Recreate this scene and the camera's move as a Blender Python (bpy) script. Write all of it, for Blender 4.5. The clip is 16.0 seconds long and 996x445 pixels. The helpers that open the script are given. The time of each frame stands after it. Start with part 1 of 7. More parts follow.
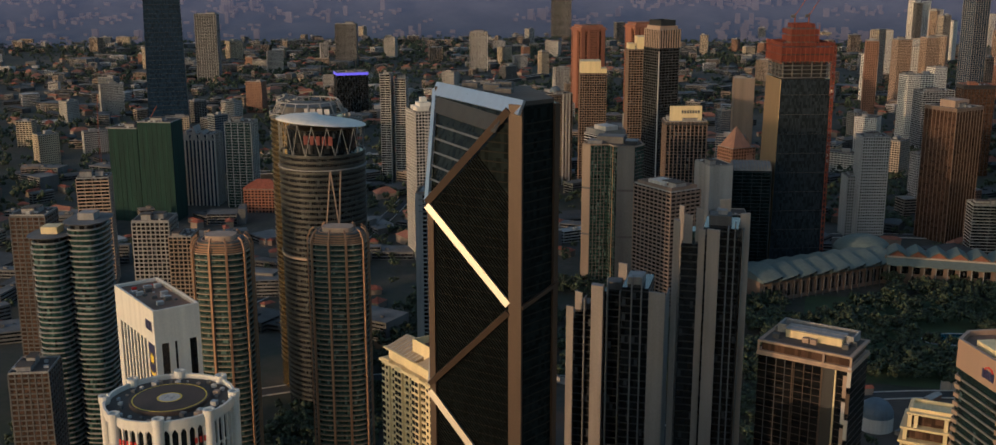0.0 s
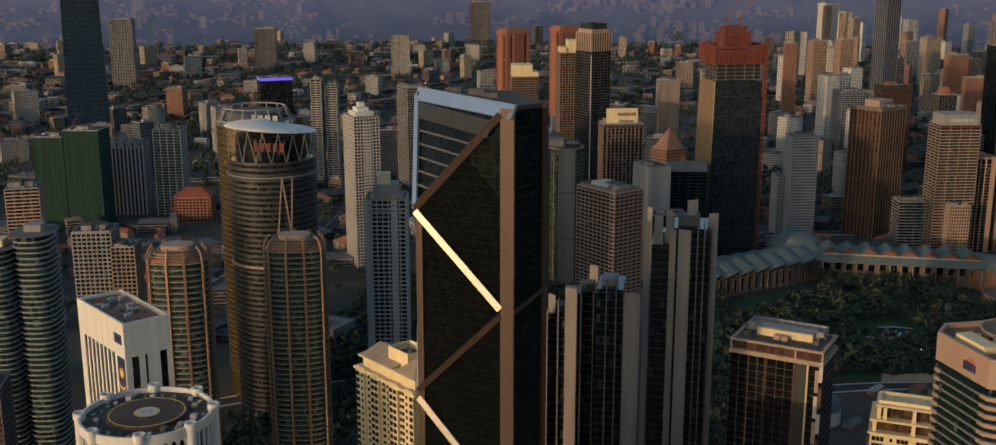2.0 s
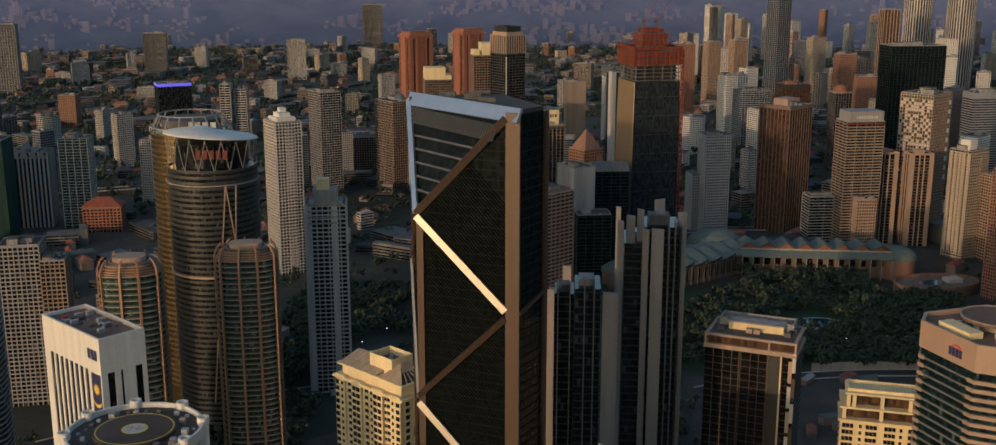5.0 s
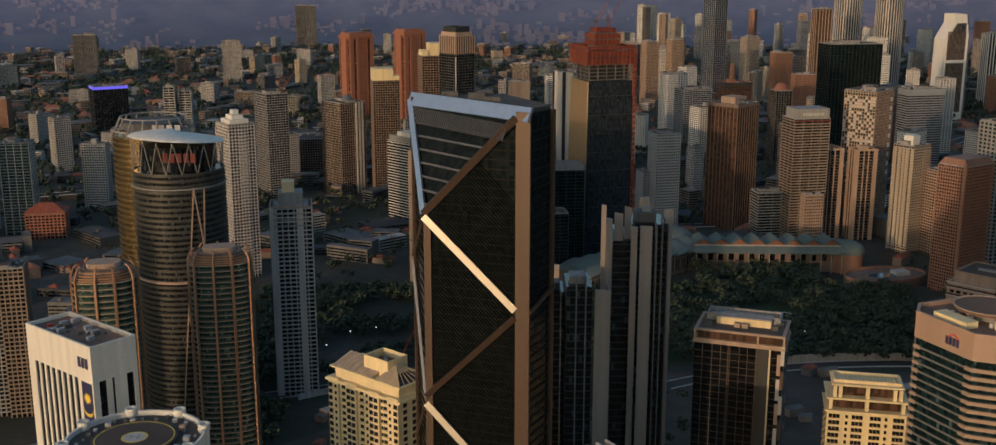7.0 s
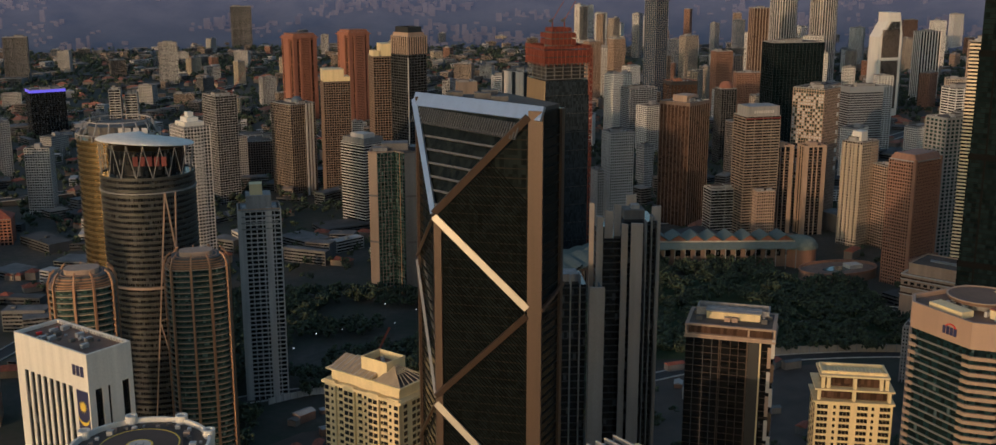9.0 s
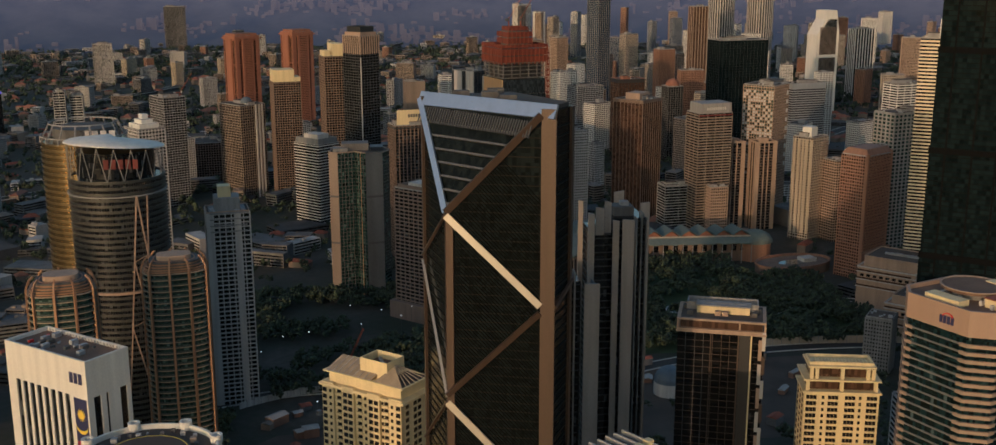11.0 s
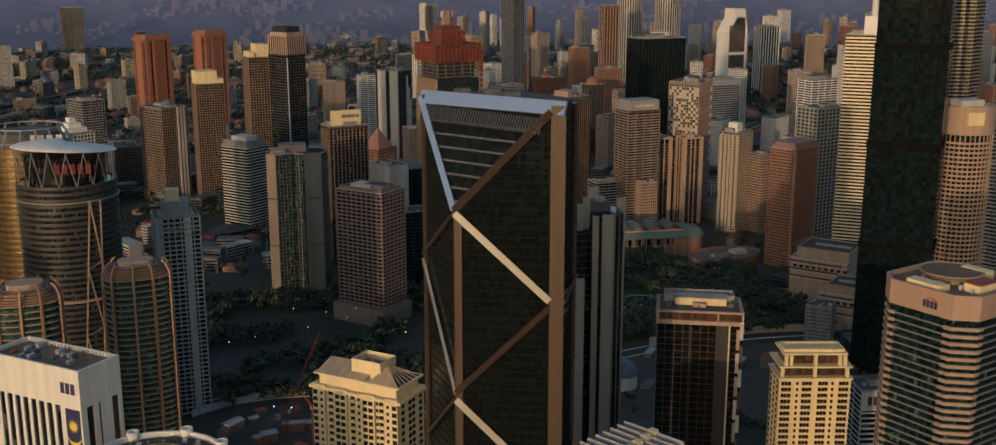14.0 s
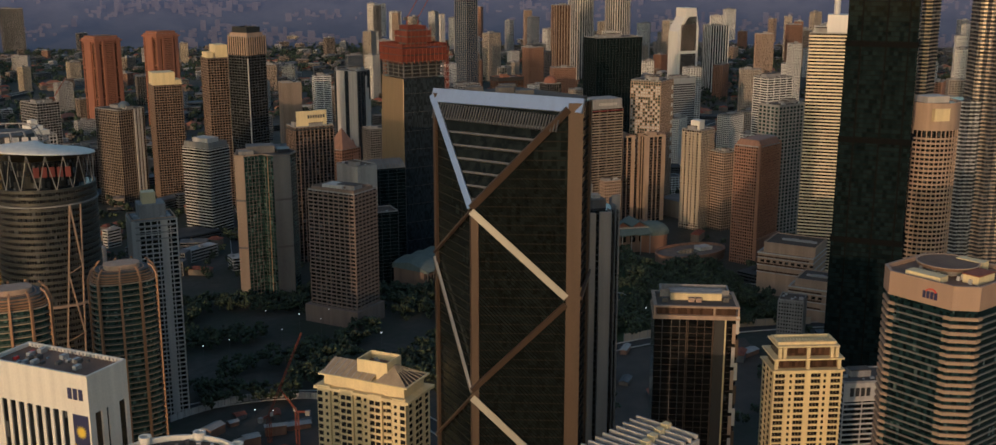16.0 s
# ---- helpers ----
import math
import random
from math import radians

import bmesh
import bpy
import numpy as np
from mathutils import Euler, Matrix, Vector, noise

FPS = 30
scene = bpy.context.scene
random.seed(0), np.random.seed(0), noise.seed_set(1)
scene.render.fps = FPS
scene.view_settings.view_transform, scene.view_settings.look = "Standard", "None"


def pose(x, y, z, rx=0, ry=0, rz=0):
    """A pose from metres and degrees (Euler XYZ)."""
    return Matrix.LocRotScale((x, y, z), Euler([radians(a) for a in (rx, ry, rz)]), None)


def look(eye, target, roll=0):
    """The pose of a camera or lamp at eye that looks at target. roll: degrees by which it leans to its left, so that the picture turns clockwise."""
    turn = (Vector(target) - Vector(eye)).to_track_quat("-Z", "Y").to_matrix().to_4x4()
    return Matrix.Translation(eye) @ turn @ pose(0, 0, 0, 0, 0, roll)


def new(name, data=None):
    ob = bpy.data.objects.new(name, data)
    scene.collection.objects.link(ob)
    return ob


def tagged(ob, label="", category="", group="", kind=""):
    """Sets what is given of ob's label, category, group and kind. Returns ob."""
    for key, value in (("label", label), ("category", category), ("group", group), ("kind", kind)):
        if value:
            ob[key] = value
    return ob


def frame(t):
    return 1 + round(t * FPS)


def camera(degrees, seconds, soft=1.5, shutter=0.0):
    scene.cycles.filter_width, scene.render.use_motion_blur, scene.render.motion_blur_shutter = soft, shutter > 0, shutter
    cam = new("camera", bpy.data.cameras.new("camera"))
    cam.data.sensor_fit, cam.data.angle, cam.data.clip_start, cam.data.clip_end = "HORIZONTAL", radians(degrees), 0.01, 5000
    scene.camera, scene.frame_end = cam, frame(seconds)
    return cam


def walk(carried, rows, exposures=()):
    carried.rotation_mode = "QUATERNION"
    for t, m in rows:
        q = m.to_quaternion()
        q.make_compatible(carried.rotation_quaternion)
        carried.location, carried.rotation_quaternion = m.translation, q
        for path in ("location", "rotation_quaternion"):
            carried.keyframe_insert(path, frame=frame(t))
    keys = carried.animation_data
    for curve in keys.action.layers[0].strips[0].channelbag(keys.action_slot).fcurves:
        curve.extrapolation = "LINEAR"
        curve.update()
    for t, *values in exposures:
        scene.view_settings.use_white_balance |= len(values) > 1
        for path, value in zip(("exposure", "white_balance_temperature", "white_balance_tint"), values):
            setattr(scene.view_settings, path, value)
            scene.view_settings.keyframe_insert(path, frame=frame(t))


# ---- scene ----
cam = camera(47.78, 16.0, soft=1.4)
PATH = [
    (0, (93.9, 14.55, 324.83), (70.31, 108.79, 301.14), -0.04),
    (0.5, (87.8, 13.06, 324.91), (65.96, 107.73, 301.22), -0.04),
    (1, (81.45, 11.56, 324.72), (61.48, 106.67, 301.15), -0.03),
    (1.5, (75.0, 10.31, 324.99), (56.83, 105.8, 301.51), -0.02),
    (2, (68.16, 8.84, 325.23), (51.93, 104.71, 301.85), -0.01),
    (2.5, (61.8, 7.37, 325.64), (47.27, 103.52, 302.31), -0.0),
    (3, (54.5, 6.07, 325.67), (41.78, 102.49, 302.42), 0.01),
    (3.5, (48.06, 4.75, 325.85), (36.9, 101.38, 302.64), 0.04),
    (4, (41.15, 3.59, 325.97), (31.65, 100.4, 302.79), 0.03),
    (6.5, (7.4, 0.15, 326.13), (5.87, 97.42, 302.97), 0.04),
    (7, (0.03, 0.01, 325.85), (0.03, 97.3, 302.72), 0.03),
    (7.5, (-6.67, -0.27, 325.73), (-5.25, 97.01, 302.62), 0.03),
    (8, (-13.84, -0.59, 325.79), (-10.89, 96.66, 302.68), 0.03),
    (8.5, (-20.33, -0.71, 325.88), (-15.96, 96.48, 302.76), 0.01),
    (9, (-27.59, -0.42, 325.65), (-21.64, 96.69, 302.54), 0.01),
    (11.5, (-62.12, 1.64, 325.54), (-48.89, 98.02, 302.37), -0.03),
    (12, (-68.45, 2.06, 325.54), (-53.84, 98.24, 302.4), -0.02),
    (12.5, (-74.37, 2.41, 325.49), (-58.24, 98.35, 302.34), -0.0),
    (13, (-80.94, 3.1, 325.29), (-63.09, 98.73, 302.13), -0.02),
    (13.5, (-87.09, 3.92, 325.09), (-67.87, 99.29, 301.93), -0.02),
    (14, (-93.83, 4.9, 325.06), (-73.31, 99.98, 301.87), -0.01),
    (14.5, (-99.91, 6.34, 324.73), (-78.21, 101.16, 301.55), -0.01),
    (15, (-106.5, 7.39, 324.5), (-83.56, 101.92, 301.32), -0.01),
    (15.5, (-112.82, 8.63, 324.45), (-88.71, 102.87, 301.27), 0.0),
    (16, (-119.64, 9.78, 324.42), (-94.24, 103.68, 301.24), -0.01),
]
walk(cam, [(t, look(eye, target, roll)) for t, eye, target, roll in PATH], [(0, 0.3, 5380, 8), (16, 0.14, 5380, 8)])

# ---- light: a low sun behind the camera, clear evening sky ----
SUN_EL, SUN_AZ = 7.0, 217.0  # degrees; azimuth clockwise from +y
SUN_DIR = Vector((math.sin(radians(SUN_AZ)) * math.cos(radians(SUN_EL)),
                  math.cos(radians(SUN_AZ)) * math.cos(radians(SUN_EL)), math.sin(radians(SUN_EL))))
world = bpy.data.worlds.new("evening_sky")
scene.world = world
world.use_nodes = True
wn = world.node_tree.nodes
wn.clear()
w_out, w_bg, w_sky = wn.new("ShaderNodeOutputWorld"), wn.new("ShaderNodeBackground"), wn.new("ShaderNodeTexSky")
w_sky.sky_type, w_sky.sun_disc = "NISHITA", False
w_sky.sun_elevation, w_sky.sun_rotation = radians(SUN_EL), radians(SUN_AZ)
w_sky.altitude, w_sky.air_density, w_sky.dust_density, w_sky.ozone_density = 100, 1.2, 3.0, 1.4
w_bg.inputs["Strength"].default_value = 0.15
world.node_tree.links.new(w_sky.outputs[0], w_bg.inputs[0])
world.node_tree.links.new(w_bg.outputs[0], w_out.inputs[0])
sun_data = bpy.data.lights.new("sun", "SUN")
sun_data.energy, sun_data.angle, sun_data.color = 1.45, radians(0.6), (1.0, 0.585, 0.295)
sun = new("sun", sun_data)
sun.matrix_world = look(SUN_DIR * 2000, (0, 0, 0))

# ---- materials ----
def nodes_of(name):
    m = bpy.data.materials.new(name)
    m.use_nodes = True
    t = m.node_tree
    return m, t.nodes, t.links, t.nodes["Principled BSDF"]


def math_node(n, l, op, a, b=None):
    k = n.new("ShaderNodeMath")
    k.operation = op
    for i, v in enumerate((a, b)):
        if v is None:
            continue
        if isinstance(v, (int, float)):
            k.inputs[i].default_value = v
        else:
            l.new(v, k.inputs[i])
    return k.outputs[0]


def surface(name, color, rough=0.8, var=0.18, grain=1.5, stain=0.05, metal=0.0, bump=0.15, streak=True, random_tint=0.0):
    """Weathered wall, roof or metal: fine grain, broad stains and vertical run-off streaks."""
    m, n, l, b = nodes_of(name)
    co = n.new("ShaderNodeTexCoord")
    fine, broad = n.new("ShaderNodeTexNoise"), n.new("ShaderNodeTexNoise")
    fine.inputs["Scale"].default_value, fine.inputs["Detail"].default_value = grain, 6
    broad.inputs["Scale"].default_value, broad.inputs["Detail"].default_value = stain, 4
    l.new(co.outputs["Object"], fine.inputs["Vector"])
    stretch = n.new("ShaderNodeMapping")
    stretch.inputs["Scale"].default_value = (6.0, 6.0, 0.5) if streak else (1, 1, 1)
    l.new(co.outputs["Object"], stretch.inputs["Vector"])
    l.new(stretch.outputs[0], broad.inputs["Vector"])
    mix = math_node(n, l, "ADD", math_node(n, l, "MULTIPLY", fine.outputs["Fac"], 0.4), math_node(n, l, "MULTIPLY", broad.outputs["Fac"], 0.6))
    ramp = n.new("ShaderNodeValToRGB")
    ramp.color_ramp.elements[0].position, ramp.color_ramp.elements[1].position = 0.3, 0.7
    ramp.color_ramp.elements[0].color = (*[c * (1 - var * 1.6) for c in color], 1)
    ramp.color_ramp.elements[1].color = (*[min(1, c * (1 + var * 0.7)) for c in color], 1)
    l.new(mix, ramp.inputs[0])
    tint = ramp.outputs[0]
    if random_tint:
        info, hsv = n.new("ShaderNodeObjectInfo"), n.new("ShaderNodeHueSaturation")
        l.new(math_node(n, l, "ADD", math_node(n, l, "MULTIPLY", info.outputs["Random"], random_tint), 1 - random_tint / 2), hsv.inputs["Value"])
        l.new(tint, hsv.inputs["Color"])
        tint = hsv.outputs[0]
    l.new(tint, b.inputs["Base Color"])
    l.new(math_node(n, l, "ADD", math_node(n, l, "MULTIPLY", fine.outputs["Fac"], 0.2), rough - 0.1), b.inputs["Roughness"])
    b.inputs["Metallic"].default_value = metal
    if bump:
        bm_ = n.new("ShaderNodeBump")
        bm_.inputs["Strength"].default_value, bm_.inputs["Distance"].default_value = bump, 0.1
        l.new(fine.outputs["Fac"], bm_.inputs["Height"])
        l.new(bm_.outputs[0], b.inputs["Normal"])
    return m


def glazing(name, color, pane=(1.5, 1.5, 3.4), rough=0.12, spread=0.6, blinds=0.12, warp=0.02, ior=1.5):
    """Window glass seen from outside: dark, glossy, each pane a little different, some with blinds drawn."""
    m, n, l, b = nodes_of(name)
    co, snap, white = n.new("ShaderNodeTexCoord"), n.new("ShaderNodeVectorMath"), n.new("ShaderNodeTexWhiteNoise")
    snap.operation = "SNAP"
    snap.inputs[1].default_value = pane
    l.new(co.outputs["Object"], snap.inputs[0])
    l.new(snap.outputs[0], white.inputs["Vector"])
    ramp = n.new("ShaderNodeValToRGB")
    e = ramp.color_ramp.elements
    e[0].position, e[0].color = 0.0, (*[c * (1 - spread) for c in color], 1)
    e[1].position, e[1].color = 1 - blinds, (*[c * (1 + spread) for c in color], 1)
    k = ramp.color_ramp.elements.new(min(0.999, 1 - blinds + 0.01))
    k.color = (*[min(1, c * 2.5 + 0.05 * (blinds > 0)) for c in color], 1)
    l.new(white.outputs["Value"], ramp.inputs[0])
    l.new(ramp.outputs[0], b.inputs["Base Color"])
    l.new(math_node(n, l, "ADD", math_node(n, l, "MULTIPLY", white.outputs["Value"], min(0.12, rough)), rough), b.inputs["Roughness"])
    b.inputs["IOR"].default_value = ior
    wave, bm_ = n.new("ShaderNodeTexNoise"), n.new("ShaderNodeBump")
    wave.inputs["Scale"].default_value = 0.15
    l.new(co.outputs["Object"], wave.inputs["Vector"])
    bm_.inputs["Strength"].default_value, bm_.inputs["Distance"].default_value = 0.3, warp * 5
    l.new(wave.outputs["Fac"], bm_.inputs["Height"])
    l.new(bm_.outputs[0], b.inputs["Normal"])
    return m


WHITE = surface("white_cladding", (0.72, 0.69, 0.62), 0.6, 0.12)
CREAM = surface("cream_paint", (0.74, 0.61, 0.345), 0.75, 0.14)
PALE = surface("pale_concrete", (0.52, 0.49, 0.45), 0.85, 0.2)
GREY = surface("grey_concrete", (0.30, 0.29, 0.28), 0.9, 0.25)
DARKGREY = surface("dark_concrete", (0.12, 0.115, 0.11), 0.9, 0.3)
STEEL_GREY = surface("aluminium_panel", (0.40, 0.41, 0.42), 0.45, 0.1, metal=0.4)
TAN = surface("tan_stone", (0.40, 0.285, 0.205), 0.8, 0.18)
PINK = surface("pink_granite", (0.27, 0.145, 0.095), 0.7, 0.2)
ORANGE = surface("orange_brick", (0.30, 0.125, 0.075), 0.85, 0.22)
RUST = surface("orange_formwork", (0.24, 0.065, 0.035), 0.8, 0.3)
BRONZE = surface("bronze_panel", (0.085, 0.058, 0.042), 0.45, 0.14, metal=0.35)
SUNLIT_METAL = surface("sunlit_satin_panel", (0.42, 0.39, 0.34), 0.42, 0.06, metal=0.6, bump=0.05)
SKYLIT_METAL = surface("skylit_blue_panel", (0.50, 0.56, 0.65), 0.32, 0.08, metal=0.8, bump=0.05)
BLACK_TRIM = surface("black_trim", (0.03, 0.03, 0.03), 0.5, 0.2)
ROOF_DARK = surface("roof_bitumen", (0.10, 0.08, 0.065), 0.95, 0.35, streak=False)
ROOF_GREY = surface("roof_screed", (0.23, 0.14, 0.095), 0.95, 0.3, streak=False)
ROOF_RED = surface("red_roof_tile", (0.30, 0.09, 0.05), 0.9, 0.3)
ROOF_GREEN = surface("pale_green_roof_sheet", (0.13, 0.165, 0.15), 0.85, 0.15)
NET_GREEN = surface("green_scaffold_net", (0.009, 0.040, 0.031), 0.9, 0.35, grain=0.6)
NET_TEAL = surface("teal_scaffold_net", (0.03, 0.25, 0.30), 0.9, 0.3)
RED_SIGN = surface("red_sign", (0.55, 0.03, 0.02), 0.5, 0.1)
NAVY = surface("navy_sign", (0.03, 0.035, 0.10), 0.5, 0.1)
YELLOW = surface("yellow_sign", (0.75, 0.55, 0.05), 0.6, 0.1)
GL_DARK = glazing("dark_glass", (0.010, 0.012, 0.014), blinds=0.06)
GL_HERO = glazing("black_glass", (0.006, 0.008, 0.008), rough=0.08, blinds=0.0, spread=0.12, warp=0.004, ior=1.16)
GL_GREEN = glazing("green_glass", (0.016, 0.040, 0.034), blinds=0.06)
GL_BLACK = glazing("green_black_glass", (0.005, 0.0085, 0.009), pane=(3.0, 3.0, 3.6), rough=0.05, blinds=0.0, spread=0.08, warp=0.002, ior=1.12)
GL_HOTEL = glazing("smoked_glass", (0.009, 0.009, 0.009), pane=(4.0, 4.0, 3.3), rough=0.08, blinds=0.01, spread=0.35, warp=0.003, ior=1.35)
GL_SLATE = glazing("slate_glass", (0.013, 0.017, 0.021), blinds=0.0, spread=0.12, warp=0.03, ior=1.35)
RAIL = surface("balcony_glass", (0.05, 0.068, 0.06), 0.3, 0.15)
NIGHT_BLUE = surface("night_blue_band", (0.008, 0.014, 0.028), 0.4, 0.1)
FIN_DARK = surface("dark_fin", (0.006, 0.006, 0.006), 0.9, 0.1)
FIN_DARK.node_tree.nodes["Principled BSDF"].inputs["Specular IOR Level"].default_value = 0.1
COPPER = surface("copper_rib", (0.36, 0.205, 0.115), 0.5, 0.12, metal=0.2)
SLATE_BLUE = surface("slate_blue_dome", (0.10, 0.13, 0.16), 0.6, 0.2)
TERRACE = surface("terrace_grey", (0.10, 0.105, 0.11), 0.5, 0.15)
GL_TEAL = glazing("teal_glass", (0.022, 0.046, 0.040), blinds=0.1)
DULL_RED = surface("dull_red_sign", (0.13, 0.015, 0.012), 0.6, 0.1)
SLAB = surface("balcony_slab_tan", (0.42, 0.35, 0.27), 0.8, 0.15)
MIDGREY = surface("mid_concrete", (0.21, 0.21, 0.205), 0.9, 0.2)
RIBBED = surface("ribbed_brown_front", (0.24, 0.19, 0.155), 0.7, 0.15)
GL_BLUE = glazing("blue_glass", (0.010, 0.020, 0.036), blinds=0.0, spread=0.25)
GL_BROWN = glazing("bronze_glass", (0.045, 0.026, 0.017), rough=0.1, blinds=0.0, spread=0.2, warp=0.004)
GL_GOLD = surface("gold_glass", (0.42, 0.30, 0.13), 0.2, 0.12, metal=0.9, bump=0.03)
GL_GREY = glazing("grey_glass", (0.04, 0.042, 0.045))
GL_ROOM = glazing("room_glass", (0.018, 0.016, 0.015), pane=(1.2, 1.2, 3.1), blinds=0.12)
GL_BANK = glazing("teal_black_glass", (0.007, 0.018, 0.020), blinds=0.03)
BARK = surface("bark", (0.10, 0.07, 0.05), 0.95, 0.3)


def leaves(name, color):
    m, n, l, b = nodes_of(name)
    geo, ramp = n.new("ShaderNodeNewGeometry"), n.new("ShaderNodeValToRGB")
    ramp.color_ramp.elements[0].color = (*[c * 0.45 for c in color], 1)
    ramp.color_ramp.elements[1].color = (*[c * 1.7 for c in color], 1)
    l.new(geo.outputs["Random Per Island"], ramp.inputs[0])
    l.new(ramp.outputs[0], b.inputs["Base Color"])
    b.inputs["Roughness"].default_value = 0.7
    return m


LEAF = leaves("foliage", (0.032, 0.045, 0.020))


def city_ground(name):
    """Earth, tarmac, grass and tree cover in patches."""
    m, n, l, b = nodes_of(name)
    co = n.new("ShaderNodeTexCoord")
    big, mid, fine = (n.new("ShaderNodeTexNoise") for _ in range(3))
    for k, s, d in ((big, 0.0022, 5), (mid, 0.02, 6), (fine, 0.15, 4)):
        k.inputs["Scale"].default_value, k.inputs["Detail"].default_value = s, d
        l.new(co.outputs["Object"], k.inputs["Vector"])
    ramp = n.new("ShaderNodeValToRGB")
    e = ramp.color_ramp.elements
    e[0].position, e[0].color = 0.40, (0.028, 0.036, 0.020, 1)
    e[1].position, e[1].color = 0.62, (0.10, 0.082, 0.064, 1)
    k = e.new(0.5)
    k.color = (0.05, 0.046, 0.034, 1)
    total = math_node(n, l, "ADD", math_node(n, l, "MULTIPLY", big.outputs["Fac"], 0.5),
                      math_node(n, l, "ADD", math_node(n, l, "MULTIPLY", mid.outputs["Fac"], 0.3), math_node(n, l, "MULTIPLY", fine.outputs["Fac"], 0.2)))
    l.new(total, ramp.inputs[0])
    l.new(ramp.outputs[0], b.inputs["Base Color"])
    b.inputs["Roughness"].default_value = 0.95
    bm_ = n.new("ShaderNodeBump")
    bm_.inputs["Distance"].default_value = 1.0
    l.new(mid.outputs["Fac"], bm_.inputs["Height"])
    l.new(bm_.outputs[0], b.inputs["Normal"])
    return m


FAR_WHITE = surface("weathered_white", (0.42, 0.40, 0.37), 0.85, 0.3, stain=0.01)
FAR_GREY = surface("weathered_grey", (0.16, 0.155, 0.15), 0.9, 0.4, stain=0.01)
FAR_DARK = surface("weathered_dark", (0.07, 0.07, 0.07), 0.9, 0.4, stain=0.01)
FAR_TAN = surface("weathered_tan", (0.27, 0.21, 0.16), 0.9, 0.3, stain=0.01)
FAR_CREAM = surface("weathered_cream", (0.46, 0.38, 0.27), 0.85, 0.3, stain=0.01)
BROWN_STONE = surface("brown_stone", (0.20, 0.14, 0.105), 0.85, 0.25, stain=0.02)
SLATE_PANEL = surface("slate_panel", (0.17, 0.18, 0.19), 0.6, 0.15)
# Silver bands of the mast tower, the sun's gold put into their base colour.
SUNLIT_SILVER = surface("sunlit_silver_panel", (0.66, 0.54, 0.36), 0.55, 0.08)
GROUND = city_ground("city_ground")
ASPHALT = surface("asphalt", (0.05, 0.046, 0.042), 0.9, 0.2, streak=False)
PAVING = surface("paving", (0.085, 0.062, 0.045), 0.9, 0.3, streak=False)
GRASS = surface("grass", (0.045, 0.075, 0.028), 0.95, 0.3, streak=False)
WATER = surface("pool_water", (0.01, 0.06, 0.08), 0.1, 0.1, streak=False, bump=0)


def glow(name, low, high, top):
    """Distant hills: a far backdrop with its haze put into emission, paler with height."""
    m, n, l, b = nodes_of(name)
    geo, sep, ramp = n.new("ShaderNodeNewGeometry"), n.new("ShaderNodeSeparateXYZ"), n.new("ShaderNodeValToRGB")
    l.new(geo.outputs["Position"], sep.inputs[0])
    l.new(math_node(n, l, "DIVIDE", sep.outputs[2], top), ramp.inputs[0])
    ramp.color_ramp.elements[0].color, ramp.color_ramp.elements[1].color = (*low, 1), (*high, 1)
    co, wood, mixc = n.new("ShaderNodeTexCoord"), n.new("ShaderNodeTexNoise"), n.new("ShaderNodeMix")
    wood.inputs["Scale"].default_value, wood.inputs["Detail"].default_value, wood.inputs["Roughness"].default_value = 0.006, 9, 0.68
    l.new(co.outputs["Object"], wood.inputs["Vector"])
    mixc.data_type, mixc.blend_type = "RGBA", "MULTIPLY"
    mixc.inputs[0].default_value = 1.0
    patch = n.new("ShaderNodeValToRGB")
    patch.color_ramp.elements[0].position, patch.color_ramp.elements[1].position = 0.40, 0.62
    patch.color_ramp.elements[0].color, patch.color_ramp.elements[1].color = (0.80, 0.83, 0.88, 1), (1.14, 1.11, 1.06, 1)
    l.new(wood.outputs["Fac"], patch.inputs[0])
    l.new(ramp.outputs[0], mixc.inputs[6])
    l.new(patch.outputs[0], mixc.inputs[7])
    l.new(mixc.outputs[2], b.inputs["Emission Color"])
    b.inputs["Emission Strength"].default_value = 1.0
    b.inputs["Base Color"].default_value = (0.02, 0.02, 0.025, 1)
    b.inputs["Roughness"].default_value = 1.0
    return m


HAZE = glow("haze_glow_hills", (0.026, 0.030, 0.042), (0.086, 0.076, 0.096), 250.0)
HAZE_TOWN = glow("haze_glow_town", (0.058, 0.046, 0.050), (0.118, 0.094, 0.110), 250.0)

